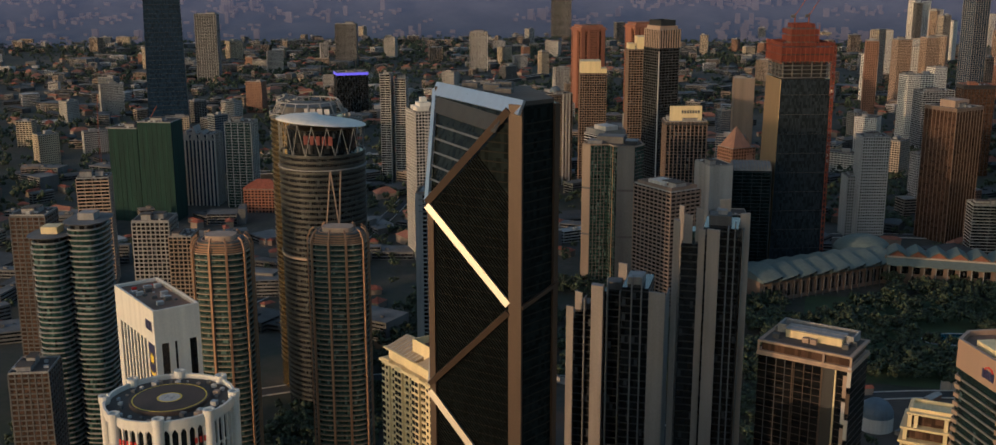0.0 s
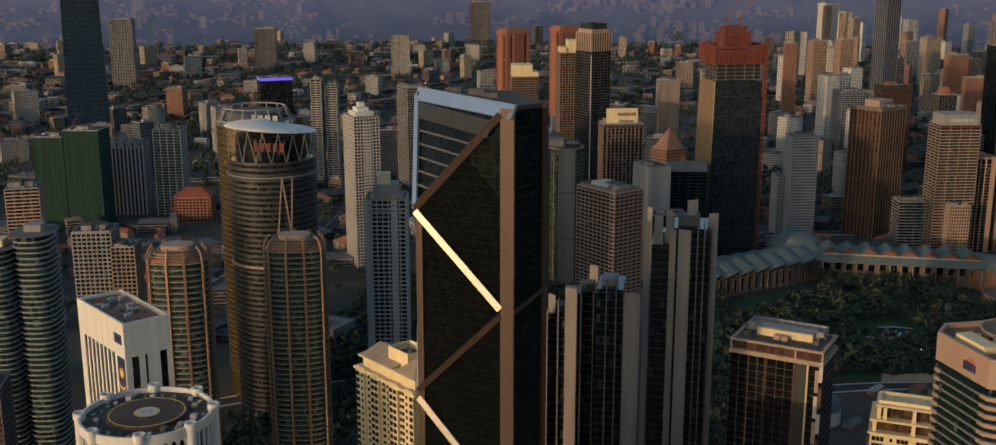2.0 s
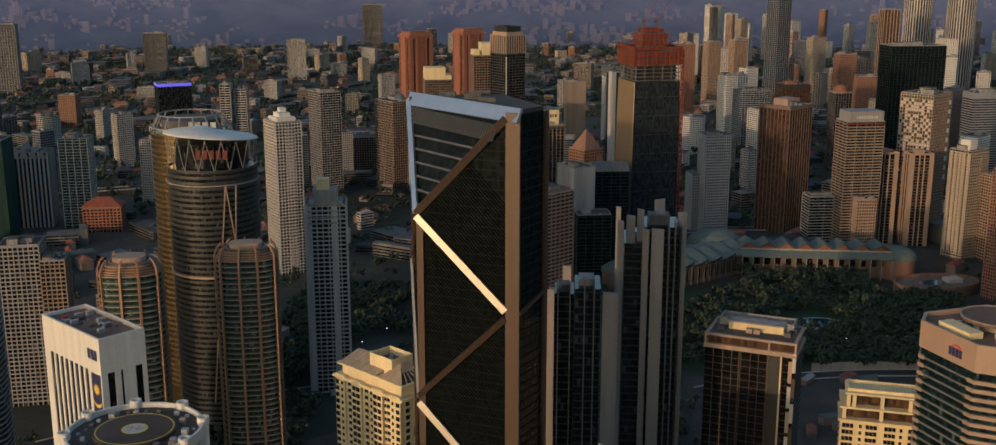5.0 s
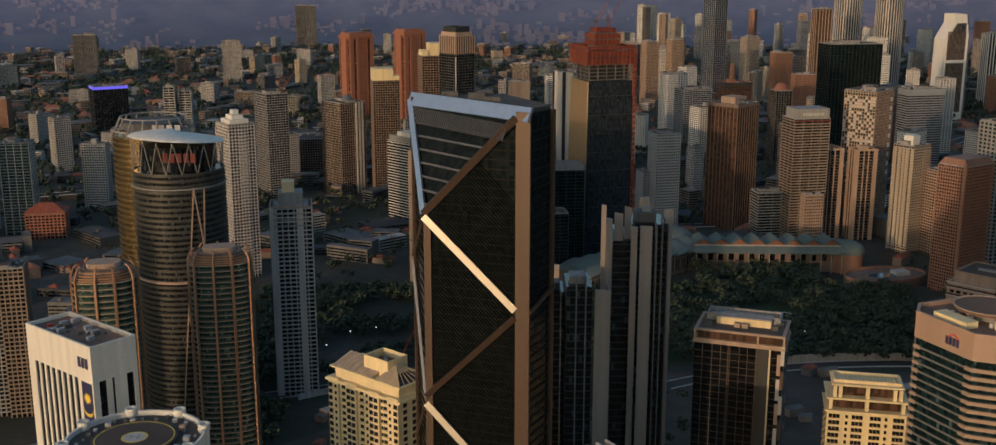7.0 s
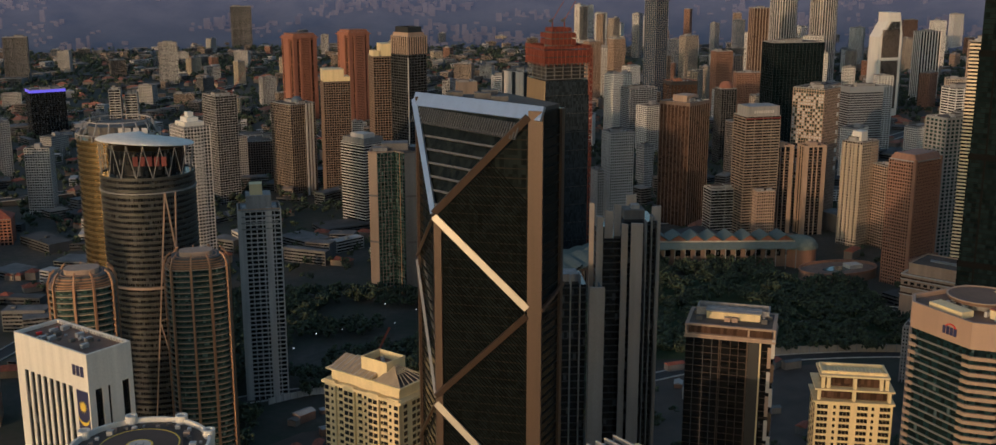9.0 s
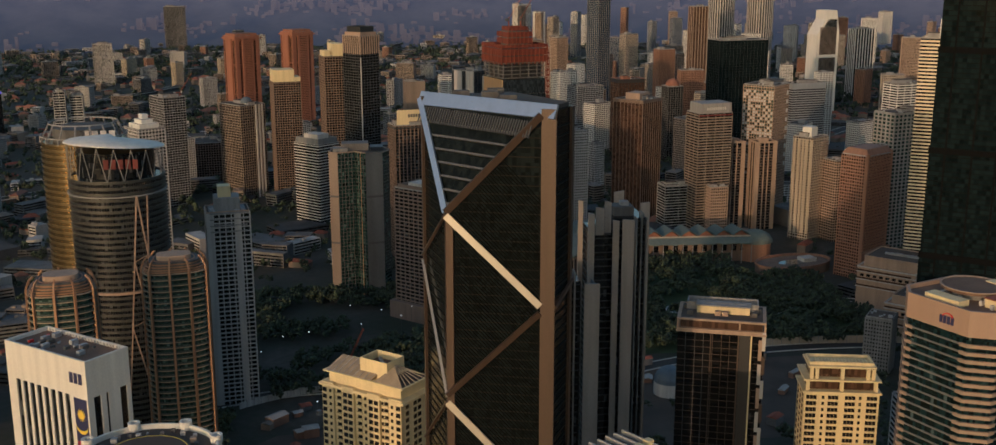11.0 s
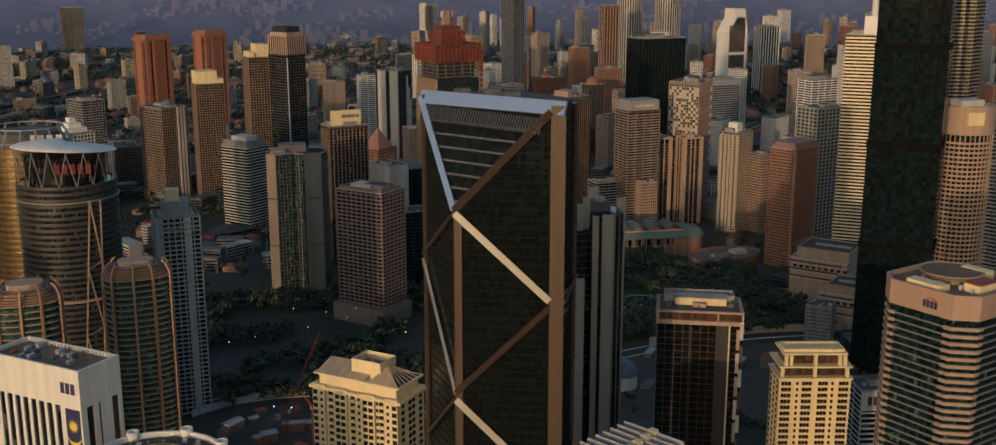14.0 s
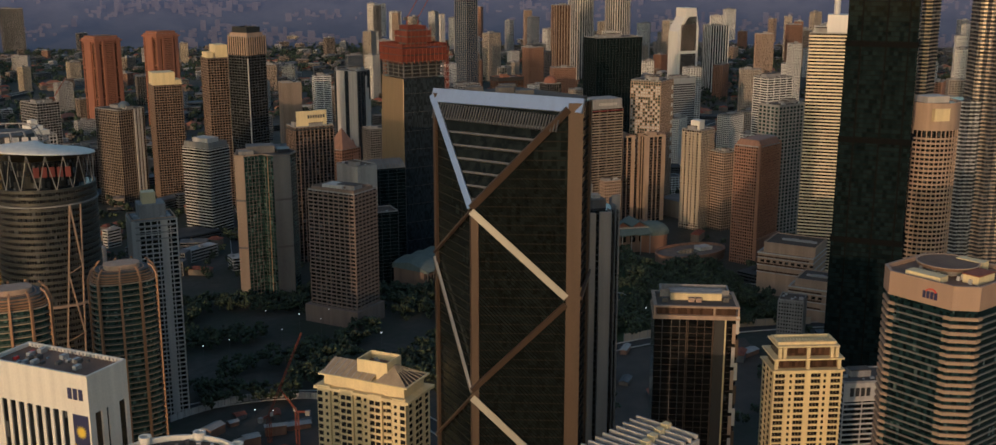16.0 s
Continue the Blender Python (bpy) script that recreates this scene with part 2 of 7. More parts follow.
# ---- building kit ----
class Mesh:
    """Collects boxes, prisms and bars into one mesh."""

    def __init__(self):
        self.v, self.f = [], []

    def poly(self, pts, faces):
        k = len(self.v)
        self.v += [tuple(p) for p in pts]
        self.f += [tuple(i + k for i in f) for f in faces]
        return self

    def box(self, x0, x1, y0, y1, z0, z1):
        return self.poly([(x0, y0, z0), (x1, y0, z0), (x1, y1, z0), (x0, y1, z0), (x0, y0, z1), (x1, y0, z1), (x1, y1, z1), (x0, y1, z1)],
                         [(0, 3, 2, 1), (4, 5, 6, 7), (0, 1, 5, 4), (1, 2, 6, 5), (2, 3, 7, 6), (3, 0, 4, 7)])

    def prism(self, ring, z0, z1, ring2=None):
        n, ring2 = len(ring), ring2 or ring
        return self.poly([(x, y, z0) for x, y in ring] + [(x, y, z1) for x, y in ring2],
                         [tuple(range(n))[::-1], tuple(range(n, 2 * n))] + [(i, (i + 1) % n, n + (i + 1) % n, n + i) for i in range(n)])

    def band(self, outer, inner, z0, z1):
        """A ring wall between two outlines."""
        n = len(outer)
        pts = [(x, y, z0) for x, y in outer] + [(x, y, z1) for x, y in outer] + [(x, y, z0) for x, y in inner] + [(x, y, z1) for x, y in inner]
        faces = []
        for i in range(n):
            j = (i + 1) % n
            faces += [(i, j, n + j, n + i), (n + i, n + j, 3 * n + j, 3 * n + i), (2 * n + j, 2 * n + i, 3 * n + i, 3 * n + j), (j, i, 2 * n + i, 2 * n + j)]
        return self.poly(pts, faces)

    def bar(self, a, b, w, h=None, side=None):
        """A straight bar from a to b; w across, h along the normal side."""
        a, b, h = Vector(a), Vector(b), h or w
        d = (b - a).normalized()
        s = Vector(side) if side else (Vector((0, 0, 1)) if abs(d.z) < 0.9 else Vector((0, 1, 0)))
        q = d.cross(s).normalized() * (w / 2)
        s = q.cross(d).normalized() * (h / 2)
        return self.poly([a - q - s, a + q - s, a + q + s, a - q + s, b - q - s, b + q - s, b + q + s, b - q + s],
                         [(0, 3, 2, 1), (4, 5, 6, 7), (0, 1, 5, 4), (1, 2, 6, 5), (2, 3, 7, 6), (3, 0, 4, 7)])

    def data(self, name, mat, smooth=False):
        me = bpy.data.meshes.new(name)
        me.from_pydata(self.v, [], self.f)
        me.materials.append(mat)
        me.update()
        b = bmesh.new()
        b.from_mesh(me)
        bmesh.ops.recalc_face_normals(b, faces=b.faces)
        b.to_mesh(me)
        b.free()
        if smooth:
            me.polygons.foreach_set("use_smooth", [True] * len(me.polygons))
        return me

    def part(self, name, mat, parent, label="", smooth=False, kind=""):
        ob = new(name, self.data(name, mat, smooth))
        ob.parent = parent
        return tagged(ob, label, "", "", kind)


def thing(name, x, y, z, rot, label, category, group=""):
    ob = new(name)
    ob.empty_display_size = 5
    ob.matrix_world = pose(x, y, z, 0, 0, rot)
    return tagged(ob, label, category, group)


def repeat(name, data, parent, places, label=""):
    """Alike pieces that share one mesh, each an object of its own."""
    for p in places:
        ob = new(name, data)
        ob.parent = parent
        ob.location = p
        if label:
            ob["label"] = label


def rect(w, d, grow=0.0, cx=0.0, cy=0.0):
    a, b = w / 2 + grow, d / 2 + grow
    return [(cx - a, cy - b), (cx + a, cy - b), (cx + a, cy + b), (cx - a, cy + b)]


def oval(rx, ry, n=48, grow=0.0):
    return [((rx + grow) * math.cos(2 * math.pi * i / n), (ry + grow) * math.sin(2 * math.pi * i / n)) for i in range(n)]


def sides(ring):
    """Start, direction, length and outward normal of each side of an outline that runs anticlockwise."""
    for i, a in enumerate(ring):
        b = ring[(i + 1) % len(ring)]
        d = Vector((b[0] - a[0], b[1] - a[1], 0))
        n = d.length
        d /= n
        yield Vector((*a, 0)), d, n, Vector((d.y, -d.x, 0))


def roof_kit(parent, w, d, h, seed, mat=GREY, deck=ROOF_DARK, rooms=2, clutter=8, parapet=1.2):
    """Deck, parapet, plant rooms and small plant on a flat roof."""
    rnd = random.Random(seed)
    Mesh().band(rect(w, d, 0.02), rect(w, d, -0.4), h - 0.1, h + parapet).part("parapet", mat, parent)
    Mesh().box(-w / 2 + 0.4, w / 2 - 0.4, -d / 2 + 0.4, d / 2 - 0.4, h - 0.2, h + 0.15).part("roof_deck", deck, parent)
    for k in range(rooms):
        a, b, c = w * rnd.uniform(0.22, 0.4), d * rnd.uniform(0.25, 0.45), rnd.uniform(2.5, 5.5)
        x, y = rnd.uniform(-0.25, 0.25) * w, rnd.uniform(-0.2, 0.2) * d
        room = Mesh().box(x - a / 2, x + a / 2, y - b / 2, y + b / 2, h + 0.15, h + c).part("plant_room", mat, parent)
        if clutter > 2:
            Mesh().box(x - a / 2 - 0.3, x + a / 2 + 0.3, y - b / 2 - 0.3, y + b / 2 + 0.3, h + c, h + c + 0.35).part("plant_roof", deck, room)
    for k in range(clutter):
        x, y, s = rnd.uniform(-0.42, 0.42) * w, rnd.uniform(-0.42, 0.42) * d, rnd.uniform(0.6, 1.6)
        Mesh().box(x - s, x + s, y - s * 0.7, y + s * 0.7, h + 0.15, h + 0.15 + s * rnd.uniform(0.8, 1.6)).part("roof_unit", STEEL_GREY, parent)


def facade(parent, ring, z0, h, floor=3.4, bay=3.0, band=1.1, pier=0.6, deep=0.35, wall=PALE, pier_mat=None, near=False, caps=True):
    """Floor bands and piers standing proud of the glass body. Near buildings get each one as a piece."""
    pier_mat = pier_mat or wall
    levels = max(1, int(h // floor))
    if band:
        if near:
            one = Mesh().band([(x, y) for x, y in grown(ring, deep)], ring, -band / 2, band / 2).data("floor_band", wall)
            repeat("floor_band", one, parent, [(0, 0, z0 + k * floor) for k in range(1, levels + 1)])
        else:
            m = Mesh()
            for k in range(1, levels + 1):
                z = z0 + k * floor
                m.band(grown(ring, deep), ring, z - band / 2, min(z + band / 2, z0 + h))
            m.part("band_grid", wall, parent, kind="stuff")
    if pier:
        m = Mesh()
        for a, d, n, out in sides(ring):
            count = max(1, round(n / bay))
            o = out * (deep + 0.07)
            q = d * (pier / 2)
            spots = [a + d * (n * k / count) for k in range(count + 1)]
            for p in ([Vector((0, 0, 0))] if near else spots):
                m.poly([(*(p - q).xy, z0), (*(p + q).xy, z0), (*(p + q + o).xy, z0), (*(p - q + o).xy, z0),
                        (*(p - q).xy, z0 + h), (*(p + q).xy, z0 + h), (*(p + q + o).xy, z0 + h), (*(p - q + o).xy, z0 + h)],
                       [(0, 3, 2, 1), (4, 5, 6, 7), (0, 1, 5, 4), (1, 2, 6, 5), (2, 3, 7, 6), (3, 0, 4, 7)])
            if near:
                repeat("pier", m.data("pier", pier_mat), parent, [(p.x, p.y, 0) for p in spots])
                m = Mesh()
        if not near:
            m.part("pier_grid", pier_mat, parent, kind="stuff")


def grown(ring, g):
    """The outline pushed out by g (anticlockwise, convex)."""
    n, out = len(ring), []
    for i in range(n):
        p, a, b = Vector(ring[i]), Vector(ring[i - 1]), Vector(ring[(i + 1) % n])
        u, v = (p - a).normalized(), (b - p).normalized()
        n1, n2 = Vector((u.y, -u.x)), Vector((v.y, -v.x))
        k = (n1 + n2) / max(0.3, 1 + n1.dot(n2))
        out.append(tuple(p + k * g))
    return out


def tower(name, label, x, y, w, d, rot, h, wall=PALE, glass=GL_DARK, floor=3.4, bay=3.0, band=1.1, pier=0.6, deep=0.35,
          pier_mat=None, rooms=2, clutter=6, near=False, roof=GREY, crown=0, z0=0.0, category="building", group=""):
    """A straight tower: glass body, floor bands, piers, roof."""
    t = thing(name, x, y, z0, rot, label, category, group)
    Mesh().prism(rect(w, d), 0, h - 0.2).part("glass_body", glass, t)
    facade(t, rect(w, d), 0, h, floor, bay, band, pier, deep, wall, pier_mat, near)
    if crown:
        Mesh().band(rect(w, d, deep + 0.12), rect(w, d, -0.3), h - crown, h + 1.0).part("crown_wall", wall, t)
    roof_kit(t, w, d, h, hash_of(x, y), roof, rooms=rooms, clutter=clutter)
    return t


def hash_of(x, y):
    return int(abs(x) * 13 + abs(y) * 7) % 9973

# ---- ground and distance ----
g = Mesh()
g.poly([(4880 * math.sin(2 * math.pi * i / 96), 4880 * math.cos(2 * math.pi * i / 96), 0) for i in range(96)], [tuple(range(96))[::-1]])
ground = g.part("ground", GROUND, None)
tagged(ground, "city ground of earth, tarmac and grass", "ground", "", "structure")
hills = Mesh()
cols = 160
pts = []
for i in range(cols + 1):
    a = radians(-52 + 104 * i / cols)
    top = 240 + 45 * noise.fractal((a * 4, 0.3, 0.7), 0.8, 2.0, 5)
    for k, (r, s) in enumerate(((4100, 0.0), (4350, 0.22), (4600, 0.6), (4780, 1.0))):
        wob = 1 + 0.25 * noise.noise((a * 30, k * 3.1, 0)) if k else 1
        pts.append((r * math.sin(a), r * math.cos(a), max(0.5, top * s * wob)))
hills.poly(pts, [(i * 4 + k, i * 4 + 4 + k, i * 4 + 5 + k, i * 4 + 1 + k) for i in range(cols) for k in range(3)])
tagged(hills.part("backdrop", HAZE, None, smooth=True), "wooded hills on the horizon with painted haze glow", "hills", "", "structure")

# ---- the faceted bronze office tower ----
A, BL, BR, E_, K_, L_ = (-26.5, 391.0), (6.1, 380.3), (11.1, 378.8), (20.5, 396.0), (2.0, 432.0), (-33.0, 424.0)
TOP, K1, K2, K3, K4, LK = 274.0, 236.3, 202.1, 165.2, 129.0, 211.0
DARK_LINE = surface("dark_bronze_line", (0.022, 0.020, 0.016), 0.85, 0.2)
DARK_LINE.node_tree.nodes["Principled BSDF"].inputs["Specular IOR Level"].default_value = 0.1
hero = thing("office_tower", -8, 405, 0, 0, "dark glass office tower with bronze zigzag frame and sloping top", "skyscraper")


def hp(xy, z):
    return Vector((xy[0] + 8, xy[1] - 405, z))


body_ring = [(x + 8, y - 405) for x, y in (A, BR, E_, K_, L_)]
inset = grown(body_ring, -1.0)
Mesh().prism(inset, 0, K1 - 1).part("glass_body", GL_HERO, hero)
# above the first knot the front left corner is cut away
upper = Mesh()
ia, ib, ie, ik, il = [Vector((*p, 0)) for p in inset]
zb, zt = K1 - 1, TOP - 1.0
a0 = Vector((ia.x, ia.y, zb))
ring_low = [a0] + [Vector((p.x, p.y, zb)) for p in (ib, ie, ik, il)]
ring_top = [Vector((p.x, p.y, zt)) for p in (ib, ie, ik, il)]
upper.poly(ring_low + ring_top, [(0, 1, 5), (1, 2, 6, 5), (2, 3, 7, 6), (3, 4, 8, 7), (4, 0, 8), (0, 5, 8), (5, 6, 7, 8)])
upper.part("upper_glass_body", GL_HERO, hero)
nf = Vector((BL[1] - A[1], -(BL[0] - A[0]), 0)).normalized()
nl = Vector((A[1] - L_[1], -(A[0] - L_[0]), 0)).normalized()


def pillar(name, xy, along, width, z0, z1, out, mat=BRONZE):
    p, al = Vector((xy[0] + 8, xy[1] - 405, 0)), Vector((*along, 0)).normalized()
    q, o = p + al * width, out * 0.9
    Mesh().prism([tuple(v.xy) for v in (p + out * 0.1, q + out * 0.1, q - o, p - o)], z0, z1).part(name, mat, hero, "bronze metal cladding")


ab = Vector((BL[0] - A[0], BL[1] - A[1]))
al_ = Vector((L_[0] - A[0], L_[1] - A[1]))
be = Vector((E_[0] - BR[0], E_[1] - BR[1]))
pillar("pillar", A, ab, 2.6, 0, K1 - 2, nf)
pillar("pillar", BL, ab, 5.2, 0, TOP, nf)
pillar("pillar", L_, -al_, 2.2, 0, TOP, nl)
nr = Vector((be.y, -be.x, 0)).normalized()
pillar("pillar", E_, -be, 2.4, 0, TOP - 1, nr)
pillar("pillar", A, al_, 1.2, 0, K1 - 2, nl)


def strip(name, a, b, width, out, turn, mat, label):
    """A flat metal strip along the facade, turned about its own length."""
    d = (b - a).normalized()
    s = Matrix.Rotation(radians(turn), 3, d) @ out
    Mesh().bar(a + out * 0.2, b + out * 0.2, width, 1.0, s).part(name, mat, hero, label)


# Strips that catch the sun get a paler metal, the rest stay bronze.
BRIGHT, DULL = "satin metal strip with sunlight put into its colour", "dull bronze metal strip"
strip("zigzag_strip", hp(A, K1 - 1.2), hp(BL, K2 + 1.2), 2.5, nf, -10, SUNLIT_METAL, BRIGHT)
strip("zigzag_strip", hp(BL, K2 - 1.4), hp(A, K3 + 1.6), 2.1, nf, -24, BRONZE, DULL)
strip("zigzag_strip", hp(A, K3 - 1.2), hp(BL, K4 + 1.2), 2.5, nf, -10, SUNLIT_METAL, BRIGHT)
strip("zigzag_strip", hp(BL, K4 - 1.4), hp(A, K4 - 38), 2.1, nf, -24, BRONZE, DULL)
strip("zigzag_strip", hp(L_, LK - 1), hp(A, K3 + 1), 1.6, nl, 14, SUNLIT_METAL, BRIGHT)
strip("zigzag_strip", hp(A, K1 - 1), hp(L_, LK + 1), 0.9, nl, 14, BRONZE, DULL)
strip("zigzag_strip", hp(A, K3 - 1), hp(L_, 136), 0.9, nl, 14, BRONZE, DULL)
strip("cross_bar", hp(BR, K2 + 1), hp(E_, K2 + 6), 1.4, nr, 0, BRONZE, DULL)
# frame of the cut-away top
tl, tr, k1 = hp(L_, TOP - 1), hp(BL, TOP - 2), hp(A, K1)
nt = (tr - k1).cross(tl - k1).normalized()
if nt.y > 0:
    nt = -nt
# The blue of these two beams is reflected sky, painted into the metal.
strip("top_frame_beam", tl, hp(BR, TOP - 1), 5.2, nt, 0, SKYLIT_METAL, "metal beam along the roof edge with sky blue painted in")
strip("top_frame_beam", tl, k1, 2.4, nt, 0, SKYLIT_METAL, "sloping metal beam with sky blue painted in")
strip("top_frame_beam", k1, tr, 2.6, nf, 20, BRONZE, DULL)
# terraces behind the cut-away triangle
for k in range(7):
    z = TOP - 9 - 4.3 * k
    s = (TOP - 4 - z) / (TOP - 4 - K1)
    p, q = tl.lerp(k1, s), tr.lerp(k1, s)
    if s < 0.95:
        p, q = Vector((p.x, p.y, z)), Vector((q.x, q.y, z))
        d = (q - p).normalized()
        Mesh().bar(p + d * 1.5, q - d * 1.5, 0.7, 1.2, nt).part("terrace_edge", TERRACE, hero, "pale terrace edge")
p, q = tl.lerp(k1, 0.07), tr.lerp(k1, 0.07)
m = Mesh()
for k in range(46):
    a = p.lerp(q, (k + 0.5) / 46)
    b = a + (k1 - (tl + tr) / 2).normalized() * 6
    m.bar(a + nt * 0.3, b + nt * 0.3, 0.35, 0.5, nt)
m.part("fin_screen", TERRACE, hero, "row of fine metal fins", kind="stuff")
# fine diagonal fins and floor lines on the flat faces
m = Mesh()
fa, fb = hp(A, 0) + nf * -0.75, hp(BL, 0) + nf * -0.75
fd = (fb - fa)
fl = fd.length
fd.normalize()
for k in range(-60, 200):
    z = 100 + k * 1.5
    lo, hi = 2.6, fl
    a = fa + fd * lo + Vector((0, 0, z))
    b = fa + fd * hi + Vector((0, 0, z - (hi - lo) * 1.03))
    if b.z < 60 or a.z > TOP:
        continue
    # clip to the line that rises from the knot to the roof
    za, zb_ = K1 - 1, TOP - 3
    if a.z > za:
        s = (a.z - za) / ((zb_ - za) + (a.z - b.z))
        if s >= 0.98:
            continue
        a = a.lerp(b, s)
    m.bar(a, b, 0.16, 0.5, nf)
m.part("diagonal_screen", FIN_DARK, hero, "fine dark diagonal fins", kind="stuff")
for k in range(60):
    z = 70 + k * 3.4
    if z > TOP - 6:
        break
    s = max(0.0, (z - K1) / (TOP - K1))
    a, b = fa + fd * (2.6 + s * (fl - 3)), fa + fd * fl
    if (b - a).length > 2:
        Mesh().bar(Vector((a.x, a.y, z)) - nf * 0.2, Vector((b.x, b.y, z)) - nf * 0.2, 0.4, 0.3, nf).part("floor_line", DARK_LINE, hero)
    s = max(0.0, (z - K1) / (TOP - K1))
    a, b = hp(A, z).lerp(hp(L_, z), max(0.04, s)), hp(A, z).lerp(hp(L_, z), 0.94)
    if (b - a).length > 2:
        Mesh().bar(a - nl * 0.9, b - nl * 0.9, 0.35, 0.3, nl).part("floor_line", DARK_LINE, hero)
    a, b = hp(BR, z).lerp(hp(E_, z), 0.02), hp(BR, z).lerp(hp(E_, z), 0.86)
    Mesh().bar(a - nr * 0.8, b - nr * 0.8, 0.5, 0.3, nr).part("floor_line", DARK_LINE, hero)
Mesh().prism([tuple(v) for v in (Vector(body_ring[1]) + Vector((-3, 3)), Vector(body_ring[2]) + Vector((-2, 0)), Vector(body_ring[3]) + Vector((0, -3)), Vector(body_ring[4]) + Vector((2, -1)))],
             TOP - 1, TOP + 0.4).part("roof_deck", ROOF_DARK, hero)
for k, (sx, sy, hh) in enumerate(((0, 8, 2.2), (6, 2, 1.6), (-10, 15, 1.8), (3, 15, 2.4))):
    Mesh().box(sx - 3, sx + 3, sy - 2, sy + 2, TOP + 0.4, TOP + 0.4 + hh).part("plant_room", DARKGREY, hero)

# ---- near towers ----
def bars_sign(parent, name, x, y, z, width, height, count, mat, axis="x", label="", deep=0.3):
    """Lettering that stays plain bars."""
    step = width / count
    for k in range(count):
        a = (k + 0.15) * step - width / 2
        b = a + step * 0.7
        m = Mesh().box(x + a, x + b, y - deep, y, z, z + height) if axis == "x" else Mesh().box(x - deep, x, y + a, y + b, z, z + height)
        m.part(name, mat, parent, label)


def ladder(parent, name, mat, pts, w, label=""):
    for a, b in pts:
        Mesh().bar(a, b, w).part(name, mat, parent, label)


# white slab tower with deep slots and a flag banner
pnb = thing("office_tower", -177.6, 453.7, 0, 51, "white concrete office tower with tall dark slots and a flag banner", "skyscraper")
PW, PD, PH = 21.0, 50.0, 171.0
Mesh().box(-PW / 2 + 0.55, PW / 2 - 0.55, -PD / 2 + 0.55, PD / 2 - 0.55, 0, PH - 1.6).part("glass_body", GL_DARK, pnb)
Mesh().band(rect(PW, PD), rect(PW, PD, -1.0), PH - 15, PH + 0.6).part("top_wall", WHITE, pnb, "blank white top storeys")
slots = [(-14.0 + 4.4 * k, -11.2 + 4.4 * k) for k in range(8)]
prev = -PD / 2
for a, b in slots + [(PD / 2, PD / 2)]:
    Mesh().box(-PW / 2, -PW / 2 + 1.1, prev, a, 0, PH - 15).part("wall_pier", WHITE, pnb)
    prev = b
prev = -PW / 2 + 1.1
for a, b in ((-7.6, -4.2), (-1.6, -0.4), (5.2, 8.6), (PW / 2, PW / 2)):
    Mesh().box(prev, a, -PD / 2, -PD / 2 + 1.1, 0, PH - 15).part("wall_pier", WHITE, pnb)
    prev = b
Mesh().box(PW / 2 - 1.1, PW / 2, -PD / 2 + 1.1, PD / 2, 0, PH - 15).part("wall_pier", WHITE, pnb)
Mesh().box(-PW / 2 + 1.1, PW / 2 - 1.1, PD / 2 - 1.1, PD / 2, 0, PH - 15).part("wall_pier", WHITE, pnb)
Mesh().box(-PW / 2 + 0.9, PW / 2 - 0.9, -PD / 2 + 0.9, PD / 2 - 0.9, PH - 1.4, PH - 0.9).part("roof_deck", ROOF_GREY, pnb, "grey screed roof")
bars_sign(pnb, "sign_bar", -PW / 2, -PD / 2 + 6.2, PH - 9.5, 8.0, 4.4, 3, NAVY, "y", "dark blue raised sign")
banner = Mesh().box(-PW / 2 - 0.15, -PW / 2 - 0.02, -PD / 2 + 0.8, -PD / 2 + 8.4, PH - 46, PH - 15.5).part("banner", NAVY, pnb, "dark blue hanging flag banner")
star = Mesh()
cy, cz = -PD / 2 + 4.6, PH - 22.5
sp = [(-PW / 2 - 0.22, cy + (3.0 if k % 2 else 1.5) * math.sin(math.pi * k / 14), cz + (3.0 if k % 2 else 1.5) * math.cos(math.pi * k / 14)) for k in range(28)]
star.poly(sp + [(-PW / 2 - 0.3, cy, cz)], [(k, (k + 1) % 28, 28) for k in range(28)])
star.part("star", YELLOW, banner, "yellow star on the banner")
mo = Mesh()
for k in range(15):
    t0, t1 = math.pi * (k / 15) + math.pi / 2 + 1.57, math.pi * ((k + 1) / 15) + math.pi / 2 + 1.57
    th0, th1 = 1.4 * math.sin(math.pi * k / 15) + 0.1, 1.4 * math.sin(math.pi * (k + 1) / 15) + 0.1
    q = lambda t, r: (-PW / 2 - 0.22, cy + r * math.cos(t), cz - 4.5 + r * math.sin(t))
    mo.poly([q(t0, 3.6), q(t1, 3.6), q(t1, 3.6 - th1), q(t0, 3.6 - th0)], [(0, 1, 2, 3)])
mo.part("crescent", YELLOW, banner, "yellow crescent on the banner")
for k in range(7):
    Mesh().box(-PW / 2 - 0.24, -PW / 2 - 0.16, -PD / 2 + 1.1 + k * 1.05, -PD / 2 + 1.6 + k * 1.05, PH - 46, PH - 34).part("stripe", RED_SIGN, banner, "red banner stripe")
rnd = random.Random(3)
for k in range(26):
    x, y, s = rnd.uniform(-7, 7), rnd.uniform(-14, 18), rnd.uniform(0.5, 1.7)
    Mesh().box(x - s, x + s, y - s * 0.6, y + s * 0.6, PH - 0.9, PH - 0.9 + s * 1.1).part("roof_unit", RED_SIGN if k % 9 == 4 else (STEEL_GREY if k % 3 else DARKGREY), pnb)
for k in range(24):
    Mesh().box(PW / 2 - 1.7, PW / 2 - 1.3, -22 + k * 1.9, -21.5 + k * 1.9, PH - 0.9, PH + 0.5).part("roof_post", PALE, pnb)

